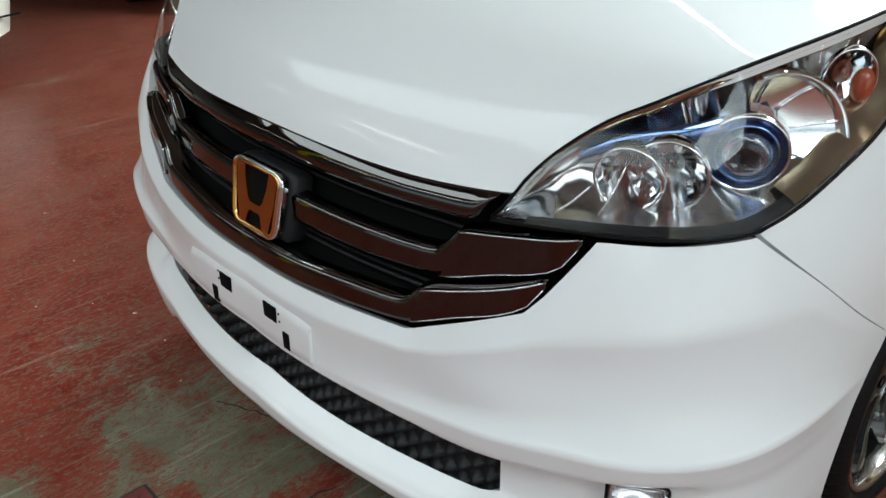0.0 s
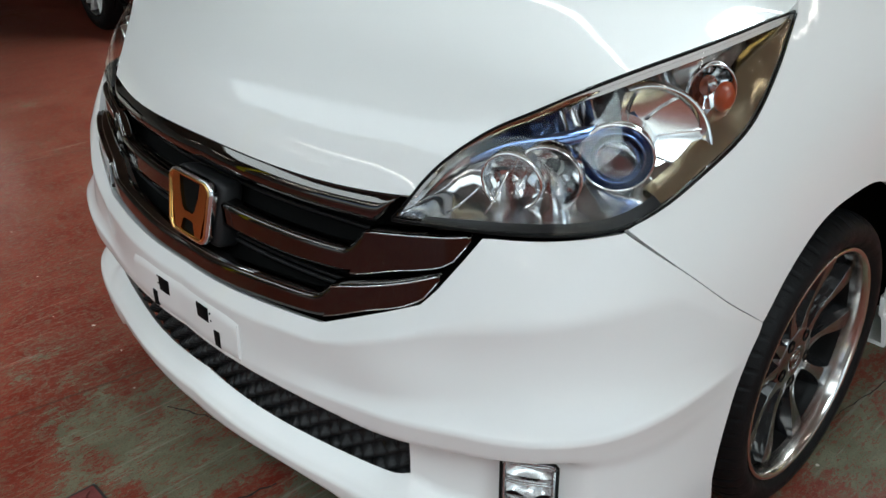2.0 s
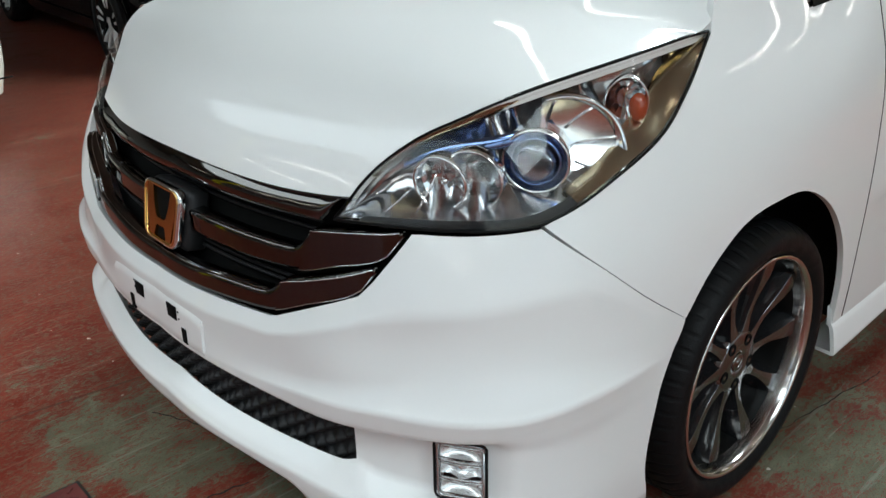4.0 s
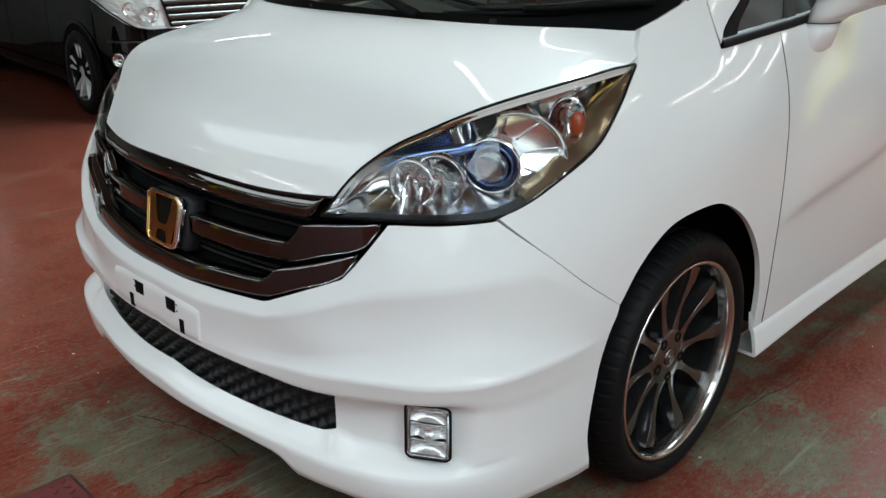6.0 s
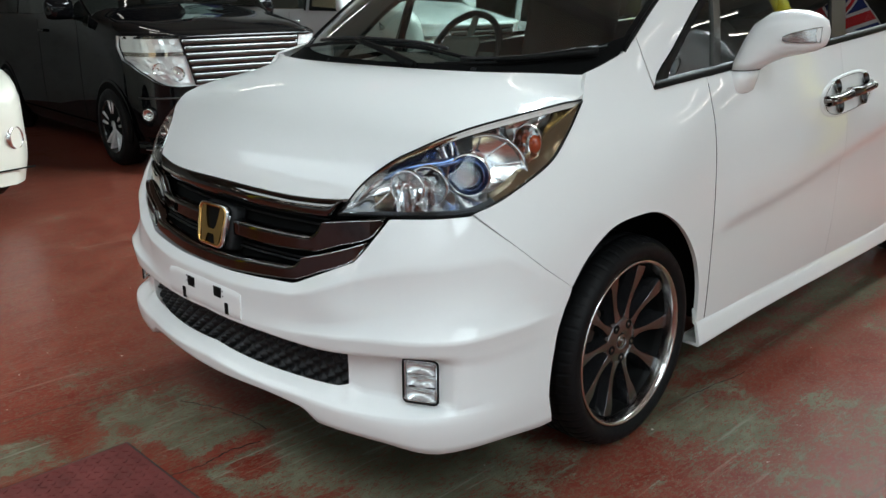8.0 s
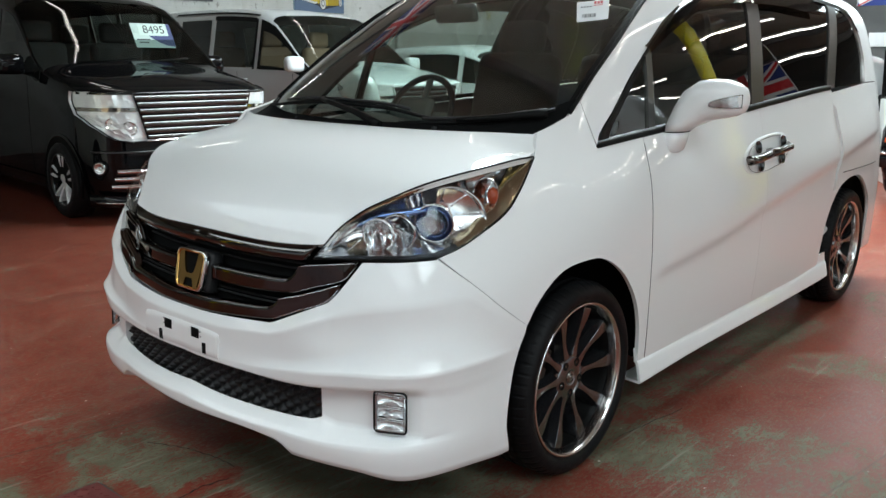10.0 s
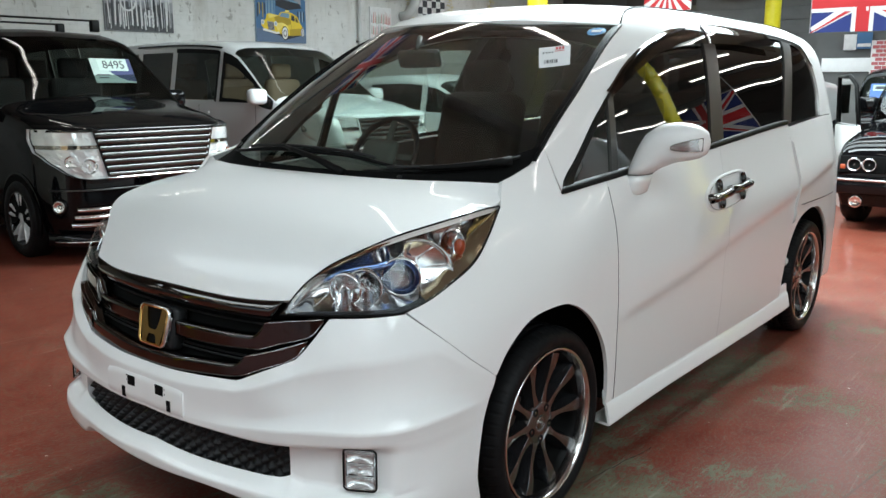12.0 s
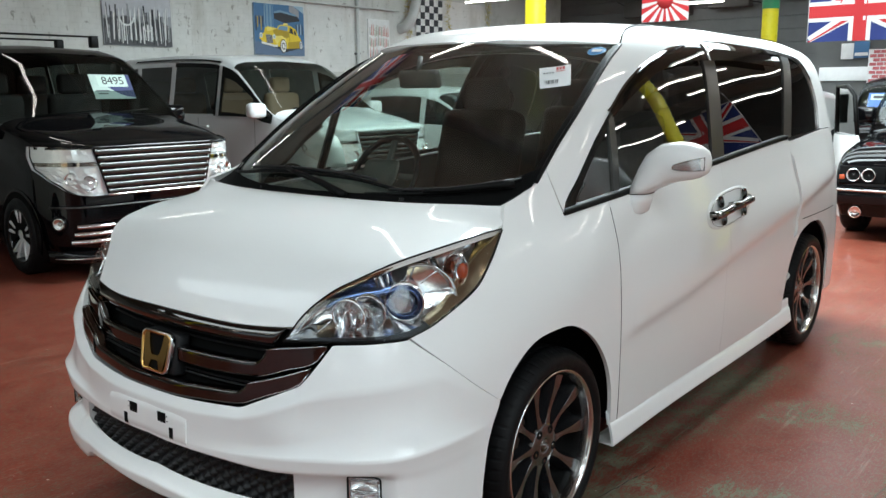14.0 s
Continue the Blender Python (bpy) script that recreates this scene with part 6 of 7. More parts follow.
                row.append((x + out * (1 if s < .3 else .4), sg * (y + out * (1 - v * .5)), z + out * (v > .5)))
            rows.append(row)
        return grid_bm(rows, bm)


ALLOY = mat("bright_alloy", (.66, .66, .67), .30, .10, .4, vary=.05)
_wheel_cache = {}


def plain_wheel(parent, x, y, r=.33, sg=1):
    if r not in _wheel_cache:
        ty = fix(lathe_bm([(r * .66, -.01), (r * .74, .006), (r * .92, .004), (r, -.03), (r, -.18), (r * .9, -.21), (r * .66, -.2)], 48, axis="y"))
        rim = fix(lathe_bm([(r * .70, -.012), (r * .68, .004), (r * .64, -.008), (r * .62, -.05), (r * .60, -.14), (0, -.14)], 48, axis="y"))
        sp = bmesh.new()
        for k in range(5):
            for d in (-.19, .19):
                a = 2 * math.pi * (k + .25) / 5 + d
                ca, sa = math.cos(a), math.sin(a)
                w = r * .048
                rows = []
                for q, h in ((.15, -.030), (.30, -.020), (.50, -.010), (.68, -.006)):
                    c = (ca * r * q, sa * r * q)
                    rows.append([(c[0] - sa * w * e, h + d, c[1] + ca * w * e) for e, d in ((1.05, -.05), (1, -.006), (.5, .004), (-.5, .004), (-1, -.006), (-1.05, -.05))])
                grid_bm(rows, sp)
        lathe_bm([(0, -.022), (r * .15, -.022), (r * .17, -.04)], 20, bm=sp, axis="y")
        out = []
        for nm, bmx, m in (("tyre", ty, TYRE), ("rim", rim, SPOKESIDE), ("spokes", sp, ALLOY)):
            me = bpy.data.meshes.new(nm)
            bmx.to_mesh(me)
            bmx.free()
            for p in me.polygons:
                p.use_smooth = nm != "spokes"
            me.materials.append(m)
            out.append(me)
        _wheel_cache[r] = out
    w = new("wheel")
    w.parent = parent
    w.location = (x, y, r)
    w.rotation_euler = (0, 0, 0 if sg > 0 else math.pi)
    for me in _wheel_cache[r]:
        o = new(me.name.split(".")[0], me)
        o.parent = w
    return w


def vehicle(name, label, m, paint, top, half, belt_z, sill, length, axle, base, glass_s, side_s, wheel_r=.33, tumble=.17, front=None, category="van", trim=None):
    """A parked vehicle with body, glass, wheels and door mirrors; front(parent, shell) adds its face."""
    t = thing(name, label, category, "parked vehicles")
    t.matrix_world = m
    sh = Shell(top, half, belt_z, sill, tumble, length)
    bm = bmesh.new()
    ss = np.unique(np.r_[0, .03, .08, .15, np.linspace(.25, length - .2, 34), length - .1, length - .03, length])
    vs = np.unique(np.r_[np.linspace(0, .5, 9), np.linspace(.5, .72, 6), .75, .78, .81, .84, np.linspace(.84, 1, 6)])
    s0, s1 = glass_s
    ss = np.unique(np.r_[ss, s0 + .02, s1 - .02, [e for ab in side_s for e in ab]])
    vs = np.unique(np.r_[vs, .515, .70, .735])

    def opening(i, j):
        sm, vm = (ss[i] + ss[i + 1]) / 2, (vs[j] + vs[j + 1]) / 2
        return (s0 + .02 < sm < s1 - .02 and vm > .735) or (.515 < vm < .70 and any(a < sm < b for a, b in side_s))

    for sg in (1, -1):
        grid_bm([[(x, sg * y, z) for x, y, z in (sh.at(s, v) for v in vs)] for s in ss], bm, skip=opening)
    for s in (0, length):
        grid_bm([[(-s, -y, z), (-s, y, z)] for x, y, z in (sh.at(s, v) for v in vs)], bm)
    bmesh.ops.remove_doubles(bm, verts=bm.verts[:], dist=.0005)
    body = sharp_part("body", fix(bm), paint, t, angle=50)
    scr = part("windscreen", fix(sum_patch(sh, s0, s1)), GLASS_DK, t)
    scr.visible_shadow = False
    for sg in (1, -1):
        for k, (a, b) in enumerate(side_s):
            w = part("side_window", fix(sh.patch(a, b, .515, .70, 12, 6, sg, .005)), GLASS_SIDE if category == "van" else GLASS_DK, t)
            w.visible_shadow = False
        for a in (axle, axle + base):
            x = -a
            y = sg * (float(sh.half(a)) - .015)
            plain_wheel(t, x, sg * (float(sh.half(a)) + .016), wheel_r, sg)
            well, lip = [], []
            for q in np.linspace(-20, 200, 30):
                c, s_ = math.cos(radians(q)), math.sin(radians(q))
                h = sg * float(sh.half(min(max(a - (wheel_r + .05) * c, .0), length)))
                hw = sg * float(sh.half(a))
                well.append([(x + d * c, hw + sg * o, wheel_r + .005 + d * s_) for d, o in ((.05, .002), (wheel_r + .035, .003))])
                lip.append([(x + (wheel_r + d) * c, hw * .35 + h * .65 + sg * o, wheel_r + .005 + (wheel_r + d) * s_) for d, o in ((.033, .003), (.036, .006), (.042, .006), (.060, .001))])
            # flat near-black disc on the uncut body, standing in for the arch's shade
            part("wheel_well_shade", grid_bm(well), DARKVOID, t)
            part("wheel_arch", grid_bm(lip), trim or paint, t)
        # door mirror
        ms = s0 + (.42 if "black" in label else .18)
        mx, my = -ms, sg * (float(sh.half(ms)) + .10)
        mm = part("door_mirror", box_bm(.14, .24, .18, (mx, my, belt_z + .10), .05), paint, t)
        part("mirror_arm", box_bm(.06, .14, .04, (mx, my - sg * .13, belt_z + .03), .012), SEAL, mm)
        # sill strip and door joints
        part("sill_strip", fix(sh.patch(axle + .45, axle + base - .45, .02, .10, 8, 3, sg, .012)), trim or paint, t)
        for sd in (s0 + .35, s0 + 1.45):
            part("door_joint", fix(sh.patch(sd, sd + .006, .10, .5, 2, 10, sg, .002)), DARKVOID, t)
        part("door_handle", box_bm(.16, .02, .028, (-(s0 + 1.3), sg * (float(sh.half(s0 + 1.3)) + .012), belt_z - .10), .006), CHROME if trim else paint, t)
    part("cabin_floor", box_bm(length - s0 - .5, 1.86 * float(sh.half(length / 2)), .05, (-(s0 + length) / 2 - .1, 0, belt_z - .30), .01), DASH, t)
    if front:
        front(t, sh)
    return t


def sum_patch(sh, s0, s1):
    bm = bmesh.new()
    for sg in (1, -1):
        sh.patch(s0 + .02, s1 - .02, .735, 1.0, 10, 8, sg, .006, bm)
    bmesh.ops.remove_doubles(bm, verts=bm.verts[:], dist=.001)
    return bm


GLASS_DK = pane_glass("vehicle_glass", (.34, .39, .37), .55)
GLASS_SIDE = pane_glass("dark_side_glass", (.14, .15, .14), .6)


SPARKLE = mat("crystal_lamp_mirror", (.86, .89, .90), .20, .45, .5, bump=.6, bump_scale=40)


def big_van_front(t, sh):
    """A tall van's face: wide chrome slatted grille between tall raked lamps, chrome-barred intake."""
    paint = BLACKCAR if "black" in t["label"] else SILVERCAR

    def wrap(y, z):
        """How far the face stands back from its middle, by half width and height."""
        return .040 - float(np.interp(abs(y), [0, .52, .60, .70, .78, .84, .875, .89], [0, .002, .006, .05, .12, .22, .35, .42])) - .05 * max(0.0, z - .8)

    def face(outline, lift, n=10):
        """A panel of the face over rows of (z, inner y, outer y)."""
        return [[(wrap(y, z) + lift, y, z) for y in np.linspace(y0, y1, n)] for z, y0, y1 in outline]

    inner = lambda z: float(np.interp(z, [.68, 1.06], [.44, .545]))
    zs = np.linspace(.695, 1.055, 9)
    part("grille_back", fix(sheet(face([(z, -inner(z) + .004, inner(z) - .004) for z in zs], -.018, 13), thick=0, gap=0)), DARKVOID, t)
    for k in range(7):
        z = .716 + k * .0535
        w = inner(z) - .010
        ys = np.linspace(-w, w, 15)
        rows = [[(wrap(y, z) + o, y, z + d) for y in ys] for d, o in ((-.0215, -.020), (-.0205, .010), (-.015, .0128), (.015, .0095), (.0195, .006), (.0205, -.020))]
        part("grille_slat", fix(sheet(rows, thick=0, gap=0)), GRILLECHROME, t)
    part("grille_foot", tube_bm([(wrap(y, .69) + .008, y, .690) for y in np.linspace(-.45, .45, 13)], .010, 8), CHROME, t)
    for sg in (1, -1):
        outer = lambda z: float(np.interp(z, [.685, .70, .74, .82, .90, 1.0, 1.09], [.60, .68, .745, .825, .872, .884, .880]))
        zl = [.685, .70, .74, .78, .82, .86, .90, .935, .97, 1.01, 1.05, 1.085]
        flip = lambda rows: [[(x, sg * y, z) for x, y, z in r] for r in rows]
        lamp = part("headlamp", fix(sheet(flip(face([(z, inner(z), outer(z)) for z in zl], -.022)), thick=.02, gap=0)), SPARKLE, t, "tall clear headlamp with bright bowls")
        def lq(a, b, d):
            z = .71 + .20 * b
            y = inner(z) + .01 + a * (outer(z) - inner(z) - .02)
            return (wrap(y, z) - .012 + d, sg * y, z)
        part("stepped_mirror", facet_bm(lq, 10, 5, .003, 5), SPARKLE, lamp, smooth=False)
        def lq2(a, b, d):
            z = .975 + .085 * b
            y = inner(z) + .01 + a * (outer(z) - inner(z) - .02)
            return (wrap(y, z) - .012 + d, sg * y, z)
        part("stepped_mirror", facet_bm(lq2, 9, 2, .003, 9), SPARKLE, lamp, smooth=False)
        for y, z, r in ((.585, .79, .062), (.71, .83, .052)):
            o = part("bowl", fix(lathe_bm([(r, .03), (r * .97, .012), (r * .9, .008), (r * .6, -.01), (r * .3, .0), (0, .012)], 22)), CHROME, lamp)
            o.location = (wrap(y, z) - .020, sg * y, z)
            o.rotation_euler = (0, 0, sg * radians(22))
        part("lamp_bar", fix(sheet(flip(face([(z, inner(z) + .004, outer(z) - .004) for z in (.928, .936, .952, .960)], -.004)), thick=.004, gap=0)), DARKCHROME, lamp)
        ln = part("lens", fix(sheet(flip(face([(z, inner(z), outer(z)) for z in zl], .004)), thick=0, gap=0)), LENS, lamp)
        ln.visible_shadow = False
        rim = [(wrap(inner(z), z) + .004, sg * inner(z), z) for z in zl] + [(wrap(outer(z), z) + .004, sg * outer(z), z) for z in zl[::-1]]
        part("lamp_rim", tube_bm(rim + rim[:1], .005, 6), paint, lamp)
        o = part("fog_lamp", fix(lathe_bm([(.050, -.02), (.050, .006), (.042, .010), (.036, .0), (.02, -.006), (0, -.002)], 24)), CHROME, t)
        o.location, o.rotation_euler = (wrap(.80, .47) - .002, sg * .80, .47), (0, 0, sg * radians(50))
        part("fog_ring", fix(lathe_bm([(.062, -.02), (.062, .004), (.050, .010), (.050, -.02)], 24)), paint, t).matrix_basis = o.matrix_basis.copy()
        for k in range(3):
            z, ya, yb = .448 - .062 * k, .42 - .01 * k, .705 + .02 * k
            rows = [[(wrap(y, z) + q, sg * y, z + d) for y in np.linspace(ya, yb, 8)] for d, q in ((-.016, -.01), (-.015, .020), (.0, .017), (.015, .008), (.016, -.01))]
            part("intake_bar", fix(sheet(rows, thick=0, gap=0)), CHROME, t)
    # bumper: joint under the lamps, dark middle intake, lip with a bright line
    part("bumper_joint", tube_bm([(wrap(y, .60) + .003, y, .602) for y in np.linspace(-.84, .84, 25)], .006, 6), STEELDARK, t)
    part("intake", fix(sheet(face([(z, -.40, .40) for z in (.26, .36, .47)], .004, 11), thick=.01, gap=0)), DARKVOID, t)
    rows = [[(wrap(y, .2) + o, y, z) for y in np.linspace(-.86, .86, 27)] for z, o in ((.15, -.05), (.152, .03), (.19, .045), (.235, .032), (.25, .0))]
    part("front_lip", fix(sheet(rows, thick=0, gap=0)), paint, t)
    part("lip_chrome", tube_bm([(wrap(y, .2) + .046, y, .190) for y in np.linspace(-.84, .84, 27)], .006, 6), CHROME, t)
    rows = [[(wrap(y, 1.07) + o - .10 * f, y * (1 - .02 * f), 1.062 + .055 * f ** .6) for y in np.linspace(-.87, .87, 27)] for f, o in ((0, -.004), (.12, .012), (.35, .016), (.7, .008), (1, .0))]
    part("bonnet_edge", fix(sheet(rows, thick=0, gap=0)), paint, t)
    for a, b in ((-.55, .05), (-.02, .55)):
        part("wiper", tube_bm([(-1.0, a, 1.305), (-1.06, b, 1.345)], .012, 6), SEAL, t)


GRILLECHROME = mat("dull_grille_chrome", (.085, .082, .080), .25, 1.0)
VAN_TOP = [(0, 1.03), (.05, 1.085), (.15, 1.125), (.4, 1.19), (.93, 1.29), (1.05, 1.345), (1.45, 1.635), (1.80, 1.865), (2.2, 1.95), (3.0, 1.98), (4.3, 1.96), (4.7, 1.84), (4.8, 1.45)]
VAN_HALF = [(0, .60), (.05, .70), (.12, .78), (.22, .84), (.35, .875), (.55, .89), (.9, .895), (4.2, .895), (4.7, .86), (4.8, .82)]
black_van = vehicle("parked_van", "glossy black van with chrome slatted grille", pose(-4.22, 1.84, 0, 0, 0, -4), BLACKCAR, VAN_TOP, VAN_HALF, 1.19, .20, 4.8, .66, 3.05, (.96, 1.82), ((1.02, 1.98), (2.08, 2.96), (3.06, 3.75), (3.85, 4.5)), front=big_van_front)
silver_van = vehicle("parked_van", "silver van with chrome slatted grille and tan seats", pose(-4.55, 5.15, 0, 0, 0, 0), SILVERCAR, VAN_TOP, VAN_HALF, 1.19, .20, 4.8, .66, 3.05, (.96, 1.82), ((1.02, 1.98), (2.08, 2.96), (3.06, 3.75), (3.85, 4.5)), front=big_van_front)
TAN = mat("tan_leather", (.30, .21, .13), .6, vary=.1)
for t, m in ((black_van, SEATCLOTH), (silver_van, TAN)):
    for y in (-.4, .4):
        for x in (-2.3, -3.3):
            st = part("seat", box_bm(.16, .55, .75, (x, y, 1.12), .06), m, t)
            part("headrest", box_bm(.12, .30, .2, (x - .03, y, 1.60), .04), m, st)
    part("dashboard", box_bm(.5, 1.5, .2, (-1.35, 0, 1.13), .06), DASH, t)
for sg in (1, -1):
    sh = Shell(VAN_TOP, VAN_HALF, 1.19, .20)
    for nm, s0, s1, v0, v1 in (("door_visor", 1.00, 2.00, .668, .712), ("window_frame", 1.00, 1.05, .505, .668), ("window_frame", 1.945, 2.00, .505, .668), ("window_frame", 1.05, 1.945, .505, .522),
                               ("slide_rail", 2.05, 3.9, .722, .745), ("door_seal", 2.06, 2.10, .505, .71), ("door_seal", 2.10, 2.98, .695, .712)):
        part(nm, fix(sh.patch(s0, s1, v0, v1, 8, 5, sg, .014)), SEAL, silver_van)
# roof bars on the black van
for x in (-1.95, -2.75):
    rb = tagged(link_bm("roof_bar", tube_bm([(0, -.70, 0), (0, .515, 0)], .010, 8), SEAL), "black steel roof bar across the black van", "roof bar", "roof bars")
    rb.matrix_world = pose(-4.22 + x, 1.84 - .07 * x, 2.065, 0, 0, -4)
    for sg in (1, -1):
        part("bar_foot", box_bm(.07, .085, .12, (0, sg * .55 - .06, -.05), .012), SEAL, rb)


def text_bm(words, size, depth=.002):
    cu = bpy.data.curves.new("words", "FONT")
    cu.body, cu.size, cu.extrude, cu.align_x, cu.align_y = words, size, depth, "CENTER", "CENTER"
    ob = bpy.data.objects.new("words", cu)
    scene.collection.objects.link(ob)
    bpy.context.view_layer.update()
    me = bpy.data.meshes.new_from_object(ob.evaluated_get(bpy.context.evaluated_depsgraph_get()))
    bpy.data.objects.remove(ob)
    bm = bmesh.new()
    bm.from_mesh(me)
    return bm


# price card leaning behind the black van's windscreen
card = thing("price_card", "white and navy price card behind a windscreen", "price card")
card.matrix_world = pose(-5.50, 2.26, 1.562, 62, 0, 90)
PALEGREEN = mat("pale_card", (.42, .52, .48), .6)
part("card", box_bm(.42, .26, .004), PALEGREEN, card, smooth=False)
bm = bmesh.new()
bm.faces.new([bm.verts.new((x, y, .0032)) for x, y in ((.21, .128), (.21, -.118), (.12, -.105), (.05, -.075), (-.01, -.035), (-.05, .0), (.10, .0), (.17, .0), (.17, .128))])
part("navy_corner", fix(bm), NAVY, card, smooth=False)
part("number_panel", box_bm(.30, .12, .002, (.01, .058, .0035)), mat("mint_card", (.50, .62, .56), .6), card, smooth=False)
part("price", text_bm("8495", .118), INK, card, smooth=False).location = (.022, .058, .006)
part("pound_sign", text_bm("£", .11), PALEGREEN, card, smooth=False).location = (-.17, .058, .006)
for y, w in ((-.045, .14), (-.075, .10)):
    part("small_print", box_bm(w, .012, .002, (-.115, y, .003)), INK, card, smooth=False)


# cream car at the end of the row
def small_front(t, sh):
    for sg in (1, -1):
        o = part("fog_lamp", fix(lathe_bm([(.080, 0), (.080, .02), (.068, .03), (.060, .015)], 28)), CHROME, t, "round fog lamp in a chrome ring")
        o.location, o.rotation_euler = (-.035, sg * .60, .50), (0, 0, sg * radians(24))
        part("fog_glass", fix(lathe_bm([(.062, .006), (.045, .000), (.030, .006), (.024, .012), (0, .016)], 24)), FOGGLASS, o)
        rows = [[(-.02 - .45 * max(0, (y - .45) / .3) ** 2 - .35 * max(0, z - .72), sg * y, z) for y in np.linspace(.42, .74, 8)] for z in np.linspace(.68, .92, 6)]
        lamp = part("headlamp", fix(sheet(rows, thick=.01, gap=0)), SILVERPL, t)
        ln = part("lens", fix(sheet([[(x + .014, y, z) for x, y, z in r] for r in rows], thick=0, gap=0)), LENS, lamp)
        ln.visible_shadow = False
    part("grille", box_bm(.03, .7, .10, (.005, 0, .70), .01), DARKVOID, t)
    part("intake", box_bm(.03, .8, .12, (.0, 0, .36), .02), DARKVOID, t)
    part("bumper_joint", box_bm(.012, 1.40, .008, (.006, 0, .30)), DARKVOID, t)


FOGGLASS = mat("fog_lamp_glass", (.10, .10, .10), .12, .8)
CREAM = mat("cream_car_paint", (.74, .71, .62), .3, 0, 1.0)
vehicle("parked_car", "cream hatchback with a chrome-ringed fog lamp", pose(-3.60, -.77, 0, 0, 0, 14), CREAM, [(0, .78), (.05, .84), (.3, .98), (.8, 1.08), (1.0, 1.14), (1.7, 1.52), (2.4, 1.58), (3.4, 1.54), (3.8, 1.2)],
        [(0, .60), (.08, .72), (.25, .80), (.7, .83), (3.2, .83), (3.8, .76)], 1.0, .20, 3.8, .72, 2.45, (.85, 1.66), ((1.15, 1.9), (2.0, 2.9)), wheel_r=.29, front=small_front, category="car")


vehicle("parked_car", "silver hatchback parked beyond the silver van", pose(-3.75, 8.1, 0, 0, 0, 0), SILVERCAR, [(0, .78), (.05, .84), (.3, .96), (.9, 1.06), (1.1, 1.12), (1.9, 1.50), (2.4, 1.56), (3.5, 1.52), (4.0, 1.2)],
        [(0, .60), (.08, .72), (.25, .80), (.7, .85), (3.4, .85), (4.0, .78)], 1.0, .20, 4.0, .72, 2.55, (.95, 1.80), ((1.25, 2.0), (2.1, 3.1)), wheel_r=.30, front=small_front, category="car")


# black off-roader facing the aisle, twin round lamps
def suv_front(t, sh):
    for sg in (1, -1):
        part("lamp_panel", box_bm(.03, .42, .17, (.004, sg * .66, .665), .01), DARKVOID, t)
        for y, r in ((.735, .066), (.60, .066)):
            o = part("headlamp", fix(lathe_bm([(r, 0), (r, .02), (r * .9, .03), (r * .8, .0), (r * .4, -.02), (0, .01)], 24)), CHROME, t, "round chrome headlamp")
            o.location = (.016, sg * y, .665)
        part("indicator", box_bm(.02, .05, .05, (.012, sg * .84, .64), .008), AMBER, t)
        o = part("fog_lamp", fix(lathe_bm([(.06, 0), (.06, .02), (.05, .02), (.035, .0), (0, .01)], 20)), CHROME, t)
        o.location = (.01, sg * .70, .30)
    part("grille", box_bm(.03, .86, .16, (.0, 0, .665), .01), DARKVOID, t)
    for k in range(4):
        part("grille_bar", box_bm(.02, .84, .016, (.018, 0, .61 + .036 * k), .004), STEEL, t)
    part("bumper", box_bm(.14, 1.80, .16, (.03, 0, .46), .03), BLACKCAR, t)
    part("bumper_strip", box_bm(.01, 1.74, .02, (.105, 0, .52), .003), CHROME, t)


vehicle("parked_car", "black off-road car with twin round headlamps", pose(.90, 6.75, 0, 0, 0, -90), BLACKCAR, [(0, .80), (.05, .87), (.5, .97), (1.25, 1.06), (1.35, 1.13), (1.9, 1.68), (2.3, 1.78), (4.2, 1.78), (4.6, 1.3)],
        [(0, .88), (.08, .92), (.4, .945), (4.2, .945), (4.6, .9)], 1.10, .26, 4.6, .80, 2.75, (1.28, 1.98), ((1.6, 2.5), (2.6, 3.5)), wheel_r=.37, front=suv_front, category="car")
# silver-white car behind with its door standing open
vehicle("parked_car", "white estate car standing with an open door", pose(-1.85, 6.9, 0, 0, 0, -90), WHITECAR, [(0, .80), (.05, .88), (.5, .98), (1.1, 1.05), (1.9, 1.46), (2.6, 1.52), (4.0, 1.45), (4.4, 1.0)],
        [(0, .70), (.08, .80), (.4, .86), (4.0, .86), (4.4, .8)], 1.0, .22, 4.4, .85, 2.6, (1.15, 1.85), ((1.3, 2.2), (2.3, 3.2)), wheel_r=.32, category="car")
od = thing("open_door", "white car door standing open, black window frame", "car door", at=(-.39, 8.5, .32))
od.rotation_euler = (0, 0, radians(28))
rows = [[(.02 * math.sin(math.pi * f) - .03 * f ** 3 * 0, .0 + .9 * s, .66 * f) for s in np.linspace(0, 1, 8)] for f in np.linspace(0, 1, 8)]
part("outer_panel", sheet([[(x + .05 + .05 * math.sin(math.pi * z / .66), y - .45, z) for x, y, z in r] for r in rows], thick=.03, gap=0), WHITECAR, od)
part("inner_panel", box_bm(.05, .86, .62, (.03, 0, .33), .02), WHITECAR, od)
part("window_frame", tube_bm([(.05, -.42, .64), (.02, -.30, 1.10), (.0, -.1, 1.20), (.0, .36, 1.20), (.04, .43, .64)], .025, 8), SEAL, od)
g = part("pane", grid_bm([[(.045, -.41, .64), (.045, .42, .64)], [(.01, -.28, 1.16), (.0, .37, 1.18)]]), GLASS_D, od)
g.visible_shadow = False
part("hinge", box_bm(.04, .05, .30, (.0, -.46, .30), .01), STEEL, od)
part("check_strap", box_bm(.02, .28, .02, (-.02, -.50, -.02), .004), STEEL, od)
part("door_foot", box_bm(.05, .5, .33, (.03, 0, -.155), .01), WHITECAR, od)
